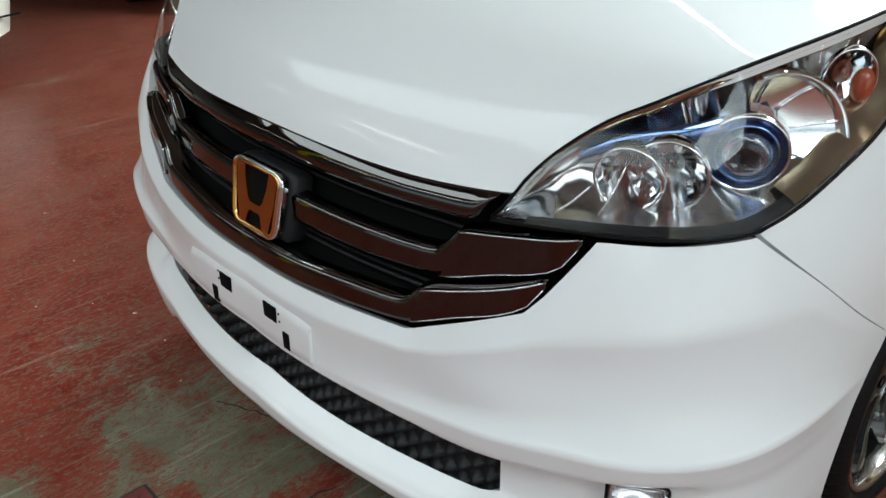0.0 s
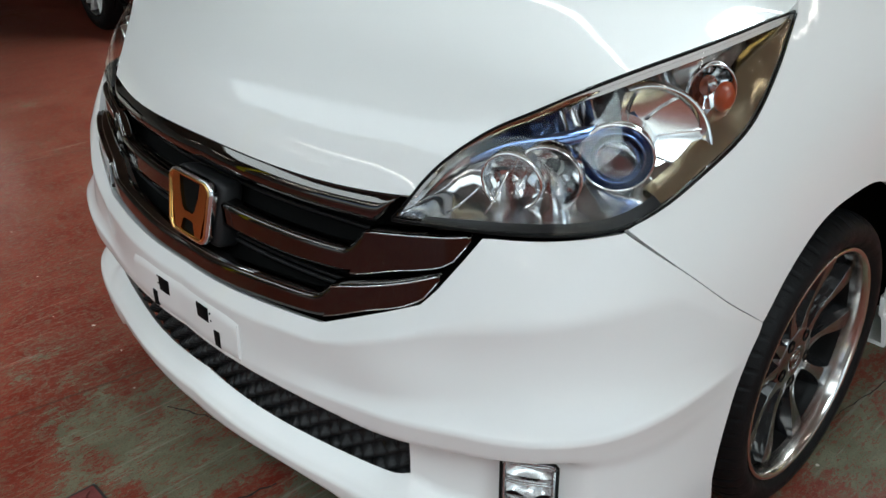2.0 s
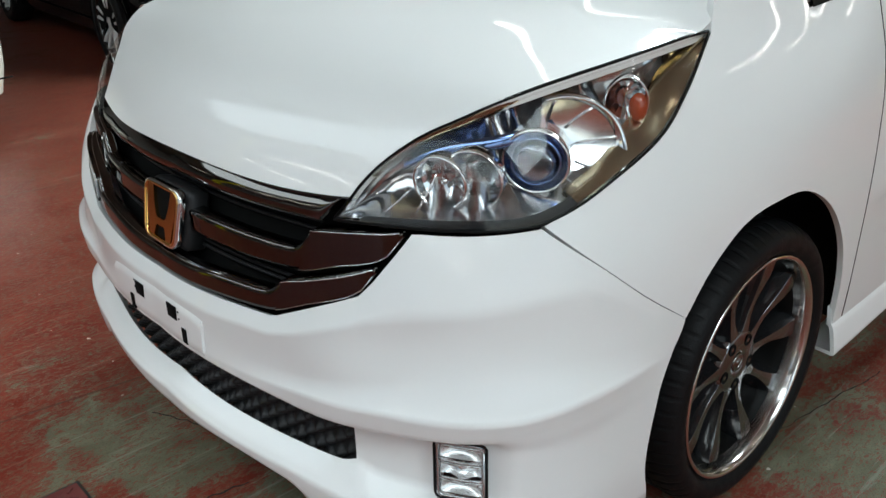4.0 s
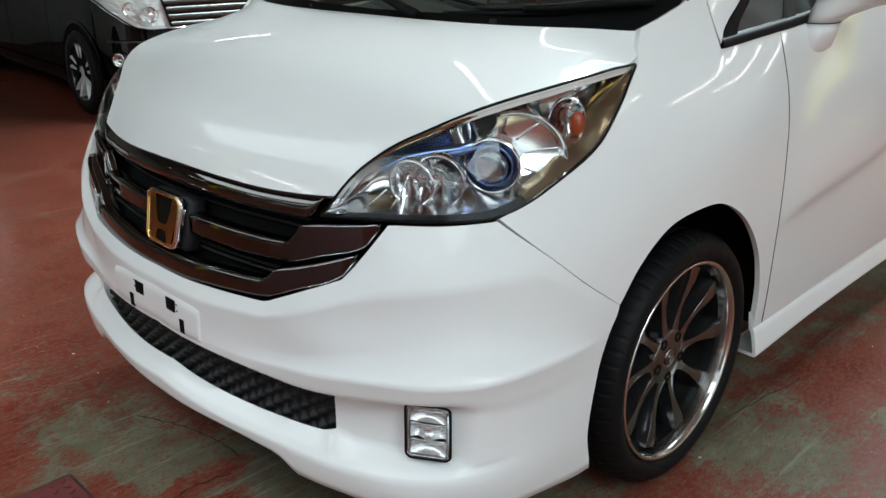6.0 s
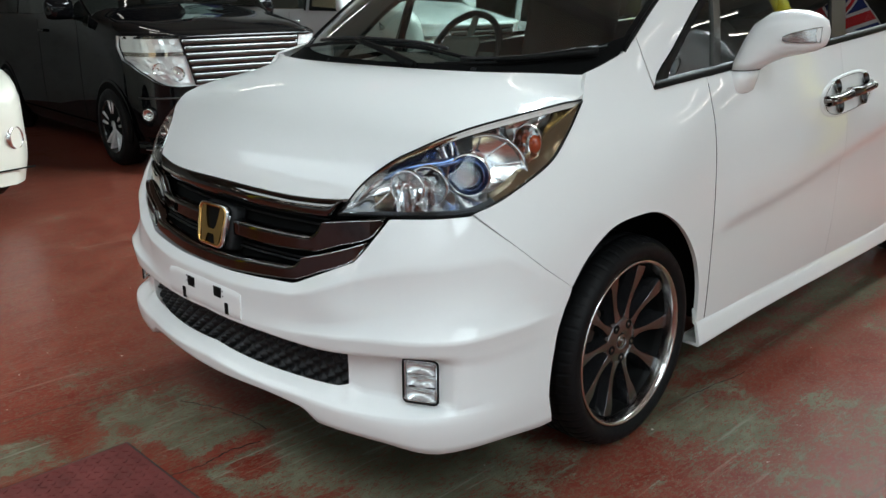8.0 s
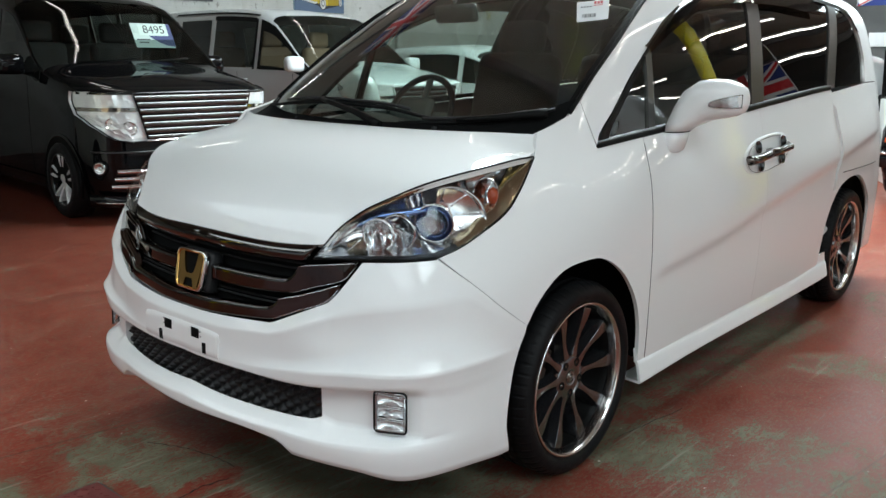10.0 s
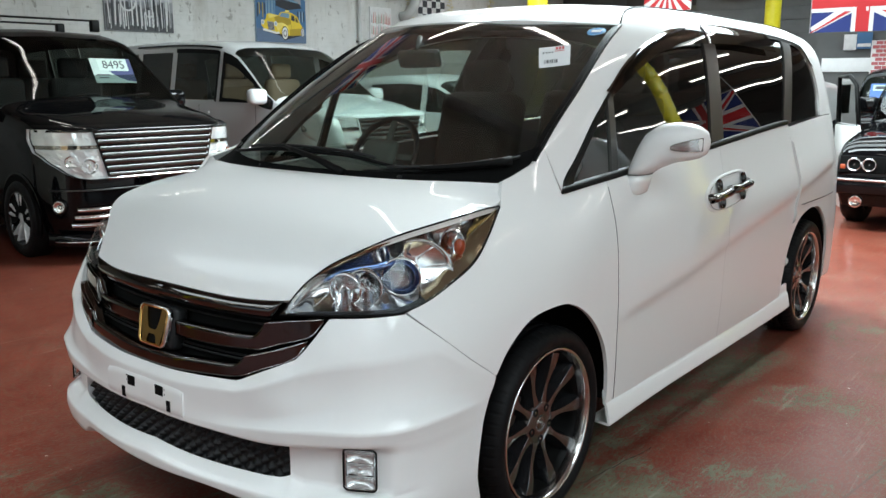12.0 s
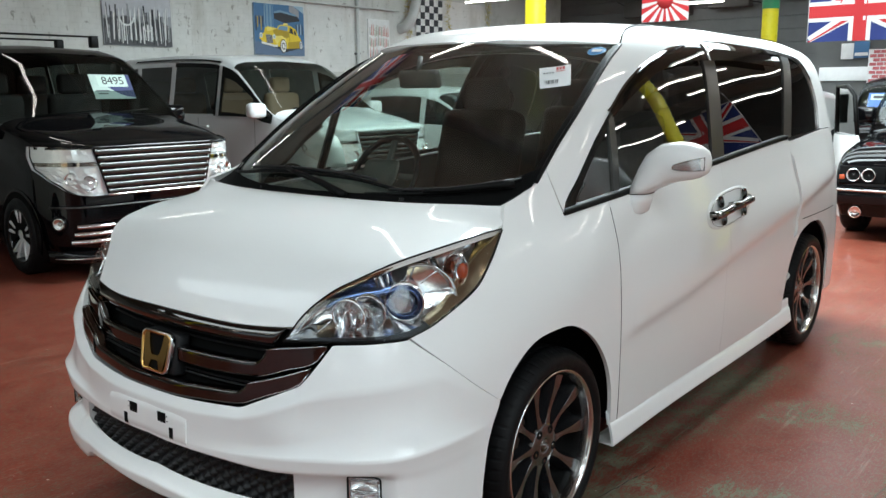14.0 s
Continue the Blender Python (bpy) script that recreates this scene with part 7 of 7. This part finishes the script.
# dark open-top off-roader further back
vehicle("parked_car", "dark soft-top off-road car with a price card", pose(-.05, 9.4, 0, 0, 0, -90), BLACKCAR, [(0, .95), (.1, 1.02), (1.1, 1.06), (1.2, 1.12), (1.5, 1.60), (2.0, 1.66), (3.4, 1.62), (3.6, 1.0)],
        [(0, .74), (.1, .78), (3.4, .78), (3.6, .74)], 1.06, .35, 3.6, .7, 2.2, (1.14, 1.56), ((1.6, 2.3), (2.4, 3.2)), wheel_r=.36, category="car")
pc = thing("price_card", "small white and blue price card behind glass", "price card")
pc.matrix_world = pose(-.42, 10.55, 1.34, 70, 0, 0)
part("card", box_bm(.34, .20, .004), mat("blue_card", (.05, .15, .45), .5), pc, smooth=False)
part("number_panel", box_bm(.22, .08, .003, (-.03, .04, .003)), PALEGREEN, pc, smooth=False)
part("print_bar", box_bm(.16, .04, .003, (-.03, .04, .005)), INK, pc, smooth=False)

# ---- on the walls and hanging ----
def canvas(name, label, y0, y1, z0, z1, backing):
    t = thing(name, label, "picture", at=(X0 + .02, (y0 + y1) / 2, (z0 + z1) / 2))
    part("canvas", box_bm(.036, y1 - y0, z1 - z0, (0, 0, 0), .004), backing, t, smooth=False)
    return t


def flat_poly(name, pts, m, parent, x=.0195, thick=.002):
    """A flat painted shape on a canvas: points in (y, z) from its middle."""
    bm = prism_bm([(p[0], p[1]) for p in pts], 0, thick)
    bmesh.ops.rotate(bm, verts=bm.verts[:], cent=(0, 0, 0), matrix=Matrix.Rotation(radians(90), 3, "Z"))
    bmesh.ops.translate(bm, verts=bm.verts[:], vec=(x, 0, 0))
    return part(name, bm, m, parent, smooth=False)


PB = lambda n, c: mat("print_" + n, c, .6, vary=.12, vary_scale=9)
P_SKY, P_BLUE, P_DK, P_YEL, P_GREY, P_WHT, P_DGREY = (PB("pale_blue", (.30, .42, .52)), PB("street_blue", (.05, .14, .28)), PB("near_black", (.02, .022, .03)), PB("taxi_yellow", (.72, .52, .03)), PB("mid_grey", (.28, .28, .30)), PB("white", (.7, .7, .7)), PB("dark_grey", (.07, .07, .075)))
# grey street-scene canvas, tall pale and dark strokes
c1 = canvas("grey_canvas", "grey and white abstract canvas on the wall", 4.42, 5.54, 2.18, 2.95, P_GREY)
rnd = random.Random(4)
flat_poly("pale_sky", [(-.55, .02), (.55, .06), (.55, .38), (-.55, .38)], PB("pale_grey", (.46, .46, .50)), c1, .0188)
flat_poly("ground_band", [(-.55, -.38), (.55, -.38), (.55, -.10), (.30, .02), (.05, -.06), (-.20, .04), (-.55, -.02)], P_DGREY, c1, .0190)
for k in range(46):
    y = -.53 + 1.05 * (k + rnd.random() * .8) / 46
    h = rnd.uniform(.15, .55)
    z = rnd.uniform(-.37, -.30)
    w = rnd.uniform(.006, .022)
    flat_poly("stroke", [(y, z), (y + w, z), (y + w * rnd.uniform(.4, 1.4), min(z + h, .33)), (y - w * .3, min(z + h, .33))], (P_DK, P_DGREY, P_WHT)[k % 3] if k % 5 else P_GREY, c1, .0195 + .0003 * k)
for k in range(12):
    y, z, w = -.50 + .085 * k + rnd.uniform(-.01, .01), -.33 + rnd.uniform(0, .05), rnd.uniform(.014, .022)
    lean = rnd.uniform(-.03, .03)
    flat_poly("pale_stroke", [(y, z), (y + w, z), (y + w + lean, z + rnd.uniform(.38, .5)), (y + lean, z + .42)], P_WHT, c1, .0340 + .0003 * k)
for cy, cz, r in ((-.20, .02, .13), (.14, -.10, .08)):
    ring = [(cy + r * math.cos(a * math.pi / 10), cz + r * math.sin(a * math.pi / 10)) for a in range(10, 21)] + [(cy + r * .8 * math.cos(a * math.pi / 10), cz + r * .8 * math.sin(a * math.pi / 10)) for a in range(20, 9, -1)]
    flat_poly("arc_stroke", ring, P_WHT, c1, .0385)
# taxi canvas
c2 = canvas("taxi_canvas", "canvas print of a yellow vintage taxi in a blue street", 7.12, 8.22, 2.12, 2.96, P_SKY)
flat_poly("street", [(-.55, -.42), (.55, -.42), (.55, -.26), (-.55, -.20)], PB("wet_road", (.10, .15, .24)), c2, .0190)
P_DYEL, P_LYEL, P_LBLUE = PB("shaded_yellow", (.40, .27, .015)), PB("lit_yellow", (.80, .66, .16)), PB("window_blue", (.16, .28, .40))
flat_poly("dim_block", [(-.20, -.22), (.55, -.25), (.55, .30), (.30, .42), (-.20, .42)], P_BLUE, c2, .0191)
flat_poly("tower", [(-.55, -.20), (-.33, -.22), (-.33, .42), (-.55, .42)], P_BLUE, c2, .0192)
flat_poly("pillar", [(-.32, -.20), (-.14, -.21), (-.14, .42), (-.32, .42)], P_LBLUE, c2, .0193)
for y in (-.31, -.24, -.17):
    flat_poly("pillar_groove", [(y, -.20), (y + .018, -.20), (y + .018, .42), (y, .42)], P_BLUE, c2, .0195)
flat_poly("awning", [(-.12, .18), (.12, .12), (.46, .17), (.38, .27), (.02, .33), (-.12, .30)], P_DK, c2, .0197)
flat_poly("awning_edge", [(-.12, .30), (.02, .33), (.38, .27), (.36, .245), (.02, .295), (-.12, .27)], P_LBLUE, c2, .0203)
for k in range(5):
    flat_poly("lit_window", [(-.52 + .036 * k, -.02 + .05 * (k % 3)), (-.50 + .036 * k, -.02 + .05 * (k % 3)), (-.50 + .036 * k, .20), (-.52 + .036 * k, .22)], P_DYEL if k % 2 else P_DK, c2, .0198)
for k in range(5):
    flat_poly("far_pane", [(.36 + .034 * k, -.06), (.38 + .034 * k, -.06), (.38 + .034 * k, .10), (.36 + .034 * k, .12)], P_SKY if k % 2 else P_DK, c2, .0199)
flat_poly("far_roofs", [(.22, .32), (.44, .22), (.44, .34), (.30, .42), (.22, .42)], P_GREY, c2, .0199)
flat_poly("car_shadow", [(-.40, -.24), (-.05, -.31), (.10, -.37), (.50, -.28), (.46, -.22)], P_DK, c2, .0201)
flat_poly("taxi_body", [(-.325, .025), (-.27, .05), (-.06, .025), (-.035, .068), (.02, .09), (.23, .08), (.35, .025), (.415, -.085), (.49, -.165), (.50, -.25), (.415, -.29), (.17, -.305), (-.04, -.275), (-.325, -.245), (-.45, -.15), (-.425, -.085), (-.35, -.055)], P_YEL, c2, .0207)
flat_poly("bonnet_side", [(-.06, .02), (-.16, -.01), (-.12, -.10), (-.02, -.10), (.08, -.16), (.20, -.10), (.20, -.02)], P_DYEL, c2, .0214)
flat_poly("bonnet_top", [(-.30, .03), (-.24, .042), (-.08, .02), (-.18, -.01), (-.28, -.03)], P_LYEL, c2, .0215)
flat_poly("front_wing", [(-.10, -.10), (.02, -.09), (.12, -.13), (.16, -.22), (.10, -.16), (.03, -.14), (-.03, -.20), (-.08, -.24), (-.12, -.18)], P_LYEL, c2, .0217)
flat_poly("lower_body", [(.17, -.20), (.415, -.17), (.48, -.19), (.50, -.25), (.415, -.29), (.17, -.305)], P_DYEL, c2, .0214)
flat_poly("grille", [(-.32, -.08), (-.18, -.09), (-.16, -.22), (-.29, -.23)], P_GREY, c2, .0218)
for k in range(5):
    flat_poly("grille_bar", [(-.31 + .028 * k, -.09), (-.298 + .028 * k, -.09), (-.285 + .028 * k, -.22), (-.297 + .028 * k, -.22)], P_DK, c2, .0222)
flat_poly("windscreen", [(-.02, .055), (.02, .075), (.175, .065), (.165, -.01), (-.05, .01)], P_LBLUE, c2, .0222)
flat_poly("taxi_window", [(.22, .05), (.28, .03), (.30, -.06), (.21, -.04)], P_DK, c2, .0222)
flat_poly("taxi_window", [(.305, .02), (.355, -.02), (.37, -.08), (.32, -.065)], P_DK, c2, .0222)
flat_poly("roof_lamp", [(.075, .09), (.18, .088), (.17, .118), (.09, .12)], P_LYEL, c2, .0222)
flat_poly("door_line", [(.195, -.02), (.202, -.02), (.215, -.22), (.208, -.22)], P_DYEL, c2, .0222)


def disc_poly(name, cy, cz, ry, rz, m, lift):
    flat_poly(name, [(cy + ry * math.cos(a * math.pi / 9), cz + rz * math.sin(a * math.pi / 9)) for a in range(18)], m, c2, lift)


for cy, cz, ry, rz in ((.065, -.265, .072, .118), (.465, -.235, .038, .080)):
    for f, m, dx in ((1.0, P_DK, 0), (.86, P_WHT, .001), (.52, P_DGREY, .002), (.34, P_WHT, .003)):
        disc_poly("taxi_wheel", cy, cz, ry * f, rz * f, m, .0225 + dx)
flat_poly("bumper", [(-.41, -.235), (-.12, -.285), (-.06, -.275), (-.06, -.245), (-.12, -.25), (-.41, -.20)], P_WHT, c2, .0228)
for cy, cz in ((-.415, -.10), (-.135, -.115)):
    disc_poly("headlamp", cy, cz, .034, .042, P_WHT, .0228)
    disc_poly("headlamp_glass", cy, cz, .022, .028, P_SKY, .0234)
# small canvas with rows of red and green strokes
c3 = canvas("small_canvas", "small pale canvas with red and green strokes", 9.86, 10.46, 2.10, 2.86, P_WHT)
P_SALMON, P_SAGE = PB("faded_red", (.50, .20, .17)), PB("sage", (.30, .32, .24))
for r_ in range(3):
    for k in range(12):
        y, z = -.27 + .046 * k, .12 - .20 * r_ + rnd.uniform(-.02, .02)
        flat_poly("stroke", [(y, z - .05), (y + .028, z - .05), (y + .02, z + rnd.uniform(.08, .17)), (y + .006, z + .1)], (rnd.choice([P_SALMON, P_SAGE, P_SAGE, P_GREY]) if k < 6 else rnd.choice([P_SALMON, P_SALMON, P_SAGE])) if r_ < 2 else rnd.choice([P_SAGE, P_GREY, P_SALMON]), c3, .0195 + .0004 * k)
# chequered flag on the wall
cf = thing("chequered_flag", "black and white chequered flag hung on the wall", "flag", at=(X0 + .03, 11.70, 2.95))
part("cloth", box_bm(.006, .86, .80), P_WHT, cf, smooth=False)
for i in range(6):
    for j in range(6):
        if (i + j) % 2 == 0:
            part("square", box_bm(.003, .142, .132, (.005, -.357 + .143 * i, -.333 + .133 * j)), P_DK, cf, smooth=False)
# gold tinsel beside it
GOLDT = mat("gold_tinsel", (.55, .45, .06), .3, .8)
for y0 in (11.02, 12.30, 13.75):
    tn = thing("tinsel", "hanging strand of gold tinsel on the wall", "tinsel", "tinsel strands", at=(X0 + .05, y0, 2.9))
    bmz = bmesh.new()
    for k in range(160):
        z = -.75 + 1.5 * rnd.random()
        a, b = rnd.uniform(-.05, .05), rnd.uniform(-.12, .12)
        tube_bm([(0, b * .3, z), (a, b, z + rnd.uniform(-.05, .05))], .005, 3, bmz)
    tagged(part("strands", bmz, GOLDT, tn), kind="stuff")
# conduit and duct
PIPE = mat("grey_pipe", (.50, .51, .50), .5, vary=.1)
cd = tagged(link_bm("conduit", tube_bm([(X0 + .05, 9.56, .3), (X0 + .05, 9.56, CEILING_H)], .035, 12), PIPE), "grey vertical conduit fixed to the wall", "conduit")
for z in (1.2, 2.2, 3.2):
    part("clip", box_bm(.06, .12, .04, (X0 + .03, 9.56, z), .006), STEEL, cd)
tagged(link_bm("duct", tube_bm([(X0, 10.80, 2.72), (X0 + .12, 10.82, 2.74), (X0 + .22, 10.88, 2.86), (X0 + .24, 10.98, 3.05), (X0 + .24, 11.05, 3.3), (X0 + .24, 11.05, CEILING_H)], .10, 18), PIPE), "grey duct elbow running up the wall", "duct")
tagged(link_bm("cable_tray", box_bm(.08, 4.2, .03, (X0 + .06, 8.6, 3.05), .004), PIPE), "thin grey tray along the wall", "cable tray")

# flags on cords
F_BLUE, F_RED, F_WHITE = (mat("flag_" + n, c, .8, bump=.3, bump_scale=300) for n, c in (("blue", (.012, .025, .14)), ("red", (.46, .02, .025)), ("white", (.60, .60, .60))))


def union_flag(m, w=1.5, h=.9):
    t = thing("union_flag", "red, white and blue crossed flag hanging on a cord", "flag", "hanging flags")
    t.matrix_world = m
    def wave(x):
        return .025 * math.sin(x * 5.0) + .012 * math.sin(x * 11 + 1)
    def cloth(name, polys, mt, lift):
        bm = bmesh.new()
        for poly in polys:
            # cut each stripe into short lengths so that it follows the folds
            (x0, z0), (x1, z1), (x2, z2), (x3, z3) = poly
            n = 14
            rows = []
            for k in range(n + 1):
                f = k / n
                a = (x0 + (x1 - x0) * f, z0 + (z1 - z0) * f)
                b = (x3 + (x2 - x3) * f, z3 + (z2 - z3) * f)
                rows.append([(q[0], wave(q[0]) + s * lift, q[1]) for q in (a, b) for s in (-1,)])
            grid_bm(rows, bm)
            rows = [[(x, y + 2 * lift, z) for x, y, z in r] for r in rows]
            grid_bm(rows, bm)
        return part(name, bm, mt, t)
    a, b = w / 2, h / 2
    cloth("field", [((-a, -b), (a, -b), (a, b), (-a, b))], F_BLUE, .001)
    def diag(wd, off=0.0):
        out = []
        L = math.hypot(a, b)
        for sx in (1, -1):
            nx, nz = -b / L * sx, a / L
            d = wd / 2
            for e in (1, -1):
                p0, p1 = (0, 0), (sx * a * e, b * e)
                o = off * e * sx
                clip = lambda p: (max(-a, min(a, p[0])), max(-b, min(b, p[1])))
                out.append(tuple(clip(p) for p in ((p0[0] + nx * (d + o), p0[1] + nz * (d + o)), (p1[0] + nx * (d + o), p1[1] + nz * (d + o)), (p1[0] - nx * (d - o), p1[1] - nz * (d - o)), (p0[0] - nx * (d - o), p0[1] - nz * (d - o)))))
        return out
    cloth("white_diagonals", diag(h * .2), F_WHITE, .003)
    cloth("red_diagonals", diag(h * .067, h * .033), F_RED, .005)
    cloth("white_cross", [((-a, -h / 6), (a, -h / 6), (a, h / 6), (-a, h / 6)), ((-h / 6, -b), (h / 6, -b), (h / 6, b), (-h / 6, b))], F_WHITE, .007)
    cloth("red_cross", [((-a, -h / 10), (a, -h / 10), (a, h / 10), (-a, h / 10)), ((-h / 10, -b), (h / 10, -b), (h / 10, b), (-h / 10, b))], F_RED, .009)
    top = CEILING_H - m.translation.z
    part("cord", tube_bm([(-a, 0, -b), (-a, 0, top)], .008, 6), F_WHITE, t)
    part("cord", tube_bm([(a, 0, b), (a, 0, top)], .004, 5), F_WHITE, t)
    return t


union_flag(pose(-1.11, 12.0, 2.66))
union_flag(pose(4.3, 10.6, 2.55, 0, 0, 10))
union_flag(pose(-3.0, 1.75, 3.45, 0, 0, 80), 1.2, .72)
rf = thing("rayed_flag", "white flag with a red disc and red rays", "flag", "hanging flags", at=(-4.25, 12.0, 3.02))
part("cloth", box_bm(.86, .006, .72), F_WHITE, rf, smooth=False)
part("disc", lathe_bm([(0, -.006), (.15, -.006), (.15, 0)], 28, axis="y"), F_RED, rf)
for k in range(16):
    a0, a1 = 2 * math.pi * (k - .25) / 16, 2 * math.pi * (k + .25) / 16
    pts = []
    for r_, a in ((.15, a0), (.8, a0), (.8, a1), (.15, a1)):
        x, z = r_ * math.cos(a), r_ * math.sin(a)
        s = min(1, .43 / max(abs(x), 1e-6), .36 / max(abs(z), 1e-6))
        pts.append((x * s, z * s))
    part("ray", prism_bm(pts, -.0055, -.0035), F_RED, rf, smooth=False)
part("cord", tube_bm([(-.42, 0, .36), (-.42, 0, CEILING_H - 3.02)], .004, 5), F_WHITE, rf)
part("cord", tube_bm([(.42, 0, .36), (.42, 0, CEILING_H - 3.02)], .004, 5), F_WHITE, rf)

# things along the back: shelf, white board, posters, brick-pattern panel
PANELW = mat("white_board", (.72, .73, .74), .5, vary=.06)
slab("partition", 5.0, .12, 1.80, (.6, 13.0, .90), GREYM, "low grey partition behind the cars", "partition")
wb = tagged(link_bm("white_board", box_bm(.77, .03, .22, (0, 0, 0), .004), PANELW), "long white board on the partition", "board")
wb.location = (-1.505, 12.92, 1.73)
bp_ = thing("brick_panel", "pale panel with pinkish-red brick pattern", "panel", at=(-.55, 12.7, 1.84))
part("backing", box_bm(1.1, .04, .52), PANELW, bp_, smooth=False)
PINK = mat("pink_brick_print", (.45, .12, .13), .7, vary=.25, vary_scale=14)
_pb = bpy.data.meshes.new("brick")
_b = box_bm(.095, .012, .048, (0, 0, 0), .004)
_b.to_mesh(_pb)
_b.free()
_pb.materials.append(PINK)
for j in range(8):
    for i in range(10):
        o = new("brick", _pb)
        o.parent = bp_
        o.location = (-.48 + .106 * i + (.05 if j % 2 else 0) * (1 if i < 9 else 0), -.024, -.225 + .064 * j)
part("stand", box_bm(.9, .04, 1.60, (0, .03, -1.04)), STEEL, bp_, smooth=False)
for x, z, w, h, m, nm, lab in ((-1.48, 2.09, .19, .25, P_WHT, "notice", "white paper notice on the back wall"), (-1.265, 2.11, .23, .26, P_BLUE, "blue_poster", "blue poster with a car picture")):
    o = tagged(link_bm(nm, box_bm(w, .01, h, (0, 0, 0), .002), m), lab, "poster")
    o.location = (x, 12.93, z)
part("white_stripe", box_bm(.20, .004, .05, (0, -.008, -.07)), P_WHT, bpy.data.objects["blue_poster"], smooth=False)
slab("partition_upper", 3.2, .06, .9, (-.4, 13.0, 2.25), GREYM, "grey boards above the partition", "partition")
# dark shutter boxes and cables high on the back wall
for x, z, w in ((-6.6, 3.35, 1.6), (-4.9, 3.45, .9), (-.6, 3.55, 3.0)):
    o = tagged(link_bm("shutter_box", box_bm(w, .3, .36, (0, 0, 0), .01), mat("brown_shutter", (.05, .045, .04), .6, vary=.2)), "dark shutter box high on the back wall", "shutter box", "shutter boxes")
    o.location = (x, Y1 - .16, z)
for k in range(6):
    x = -7.6 + .9 * k
    pts = [(x + f * 1.6, Y1 - .25, 3.55 - .25 * math.sin(math.pi * f) + .05 * k % .13) for f in np.linspace(0, 1, 10)]
    tagged(link_bm("cable", tube_bm(pts, .012, 5), SEAL), "slack black cable along the back wall", "cable", "cables")

# bricks of the west wall, painted over, where the wall shows between the vehicles and the roof
PAINTED = mat("white_painted_brick_face", (.60, .60, .585), .75, bump=.35, bump_scale=28, vary=.10, vary_scale=2.2)
_nt = PAINTED.node_tree
_gp = _nt.nodes.new("ShaderNodeNewGeometry")
for n in [n for n in _nt.nodes if n.type == "TEX_NOISE"]:
    _nt.links.new(_gp.outputs["Position"], n.inputs["Vector"])


def wall_stains(m):
    """Grey-brown runs down the wall and flakes where the paint has gone, over the paint's own colour."""
    nt = m.node_tree
    N, Lk = nt.nodes, nt.links.new
    b = N["Principled BSDF"]
    base = b.inputs["Base Color"].links[0].from_socket
    geo = N.new("ShaderNodeNewGeometry")

    def field(scale, stretch, lo, hi, top, detail=8):
        mp, n, r = N.new("ShaderNodeMapping"), N.new("ShaderNodeTexNoise"), N.new("ShaderNodeMapRange")
        mp.inputs["Scale"].default_value = stretch
        n.inputs["Scale"].default_value, n.inputs["Detail"].default_value, n.inputs["Roughness"].default_value = scale, detail, .68
        r.inputs["From Min"].default_value, r.inputs["From Max"].default_value, r.inputs["To Max"].default_value = lo, hi, top
        Lk(geo.outputs["Position"], mp.inputs["Vector"])
        Lk(mp.outputs[0], n.inputs["Vector"])
        Lk(n.outputs["Fac"], r.inputs["Value"])
        return r.outputs[0]

    for fac, tone in ((field(1.6, (1, 1, .22), .54, .74, .55), (.27, .24, .19)), (field(.7, (1, 1, .8), .50, .70, .30), (.38, .37, .33)), (field(9, (1, 1, .7), .615, .64, .75), (.24, .23, .21)), (field(30, (1, 1, .8), .66, .69, .6), (.20, .19, .17))):
        x = N.new("ShaderNodeMix")
        x.data_type = "RGBA"
        Lk(fac, x.inputs[0])
        Lk(base, x.inputs[6])
        x.inputs[7].default_value = (*tone, 1)
        base = x.outputs[2]
    Lk(base, b.inputs["Base Color"])


wall_stains(PAINTED)
west = bpy.data.objects["wall_west"]
_faces = []
for k, (dy, dz) in enumerate(((.2235, .0738), (.2225, .0735), (.2230, .0730))):
    me = bpy.data.meshes.new("brick")
    b = box_bm(.012, dy, dz, (0, 0, 0), .0016)
    b.to_mesh(me)
    b.free()
    me.materials.append(PAINTED)
    _faces.append(me)
rest = bmesh.new()
rnd = random.Random(11)
wy, wz = west.location.y, west.location.z
for row in range(20):
    z = 1.90 + .075 * row
    for col in range(48):
        y = 3.0 + .225 * col + (.1125 if row % 2 else 0)
        x = .1455 + rnd.uniform(-.001, .002)
        if y < 7.6 and row < 15:
            o = new("brick", rnd.choice(_faces))
            o.parent = west
            o.location = (x, y - wy, z - wz)
            o.rotation_euler = (rnd.uniform(-.006, .006), 0, rnd.uniform(-.006, .006))
        else:
            box_bm(.012, .223, .0733, (x, y - wy, z - wz), .0, bm=rest)
tagged(part("brickwork", rest, PAINTED, west, smooth=False), kind="stuff")
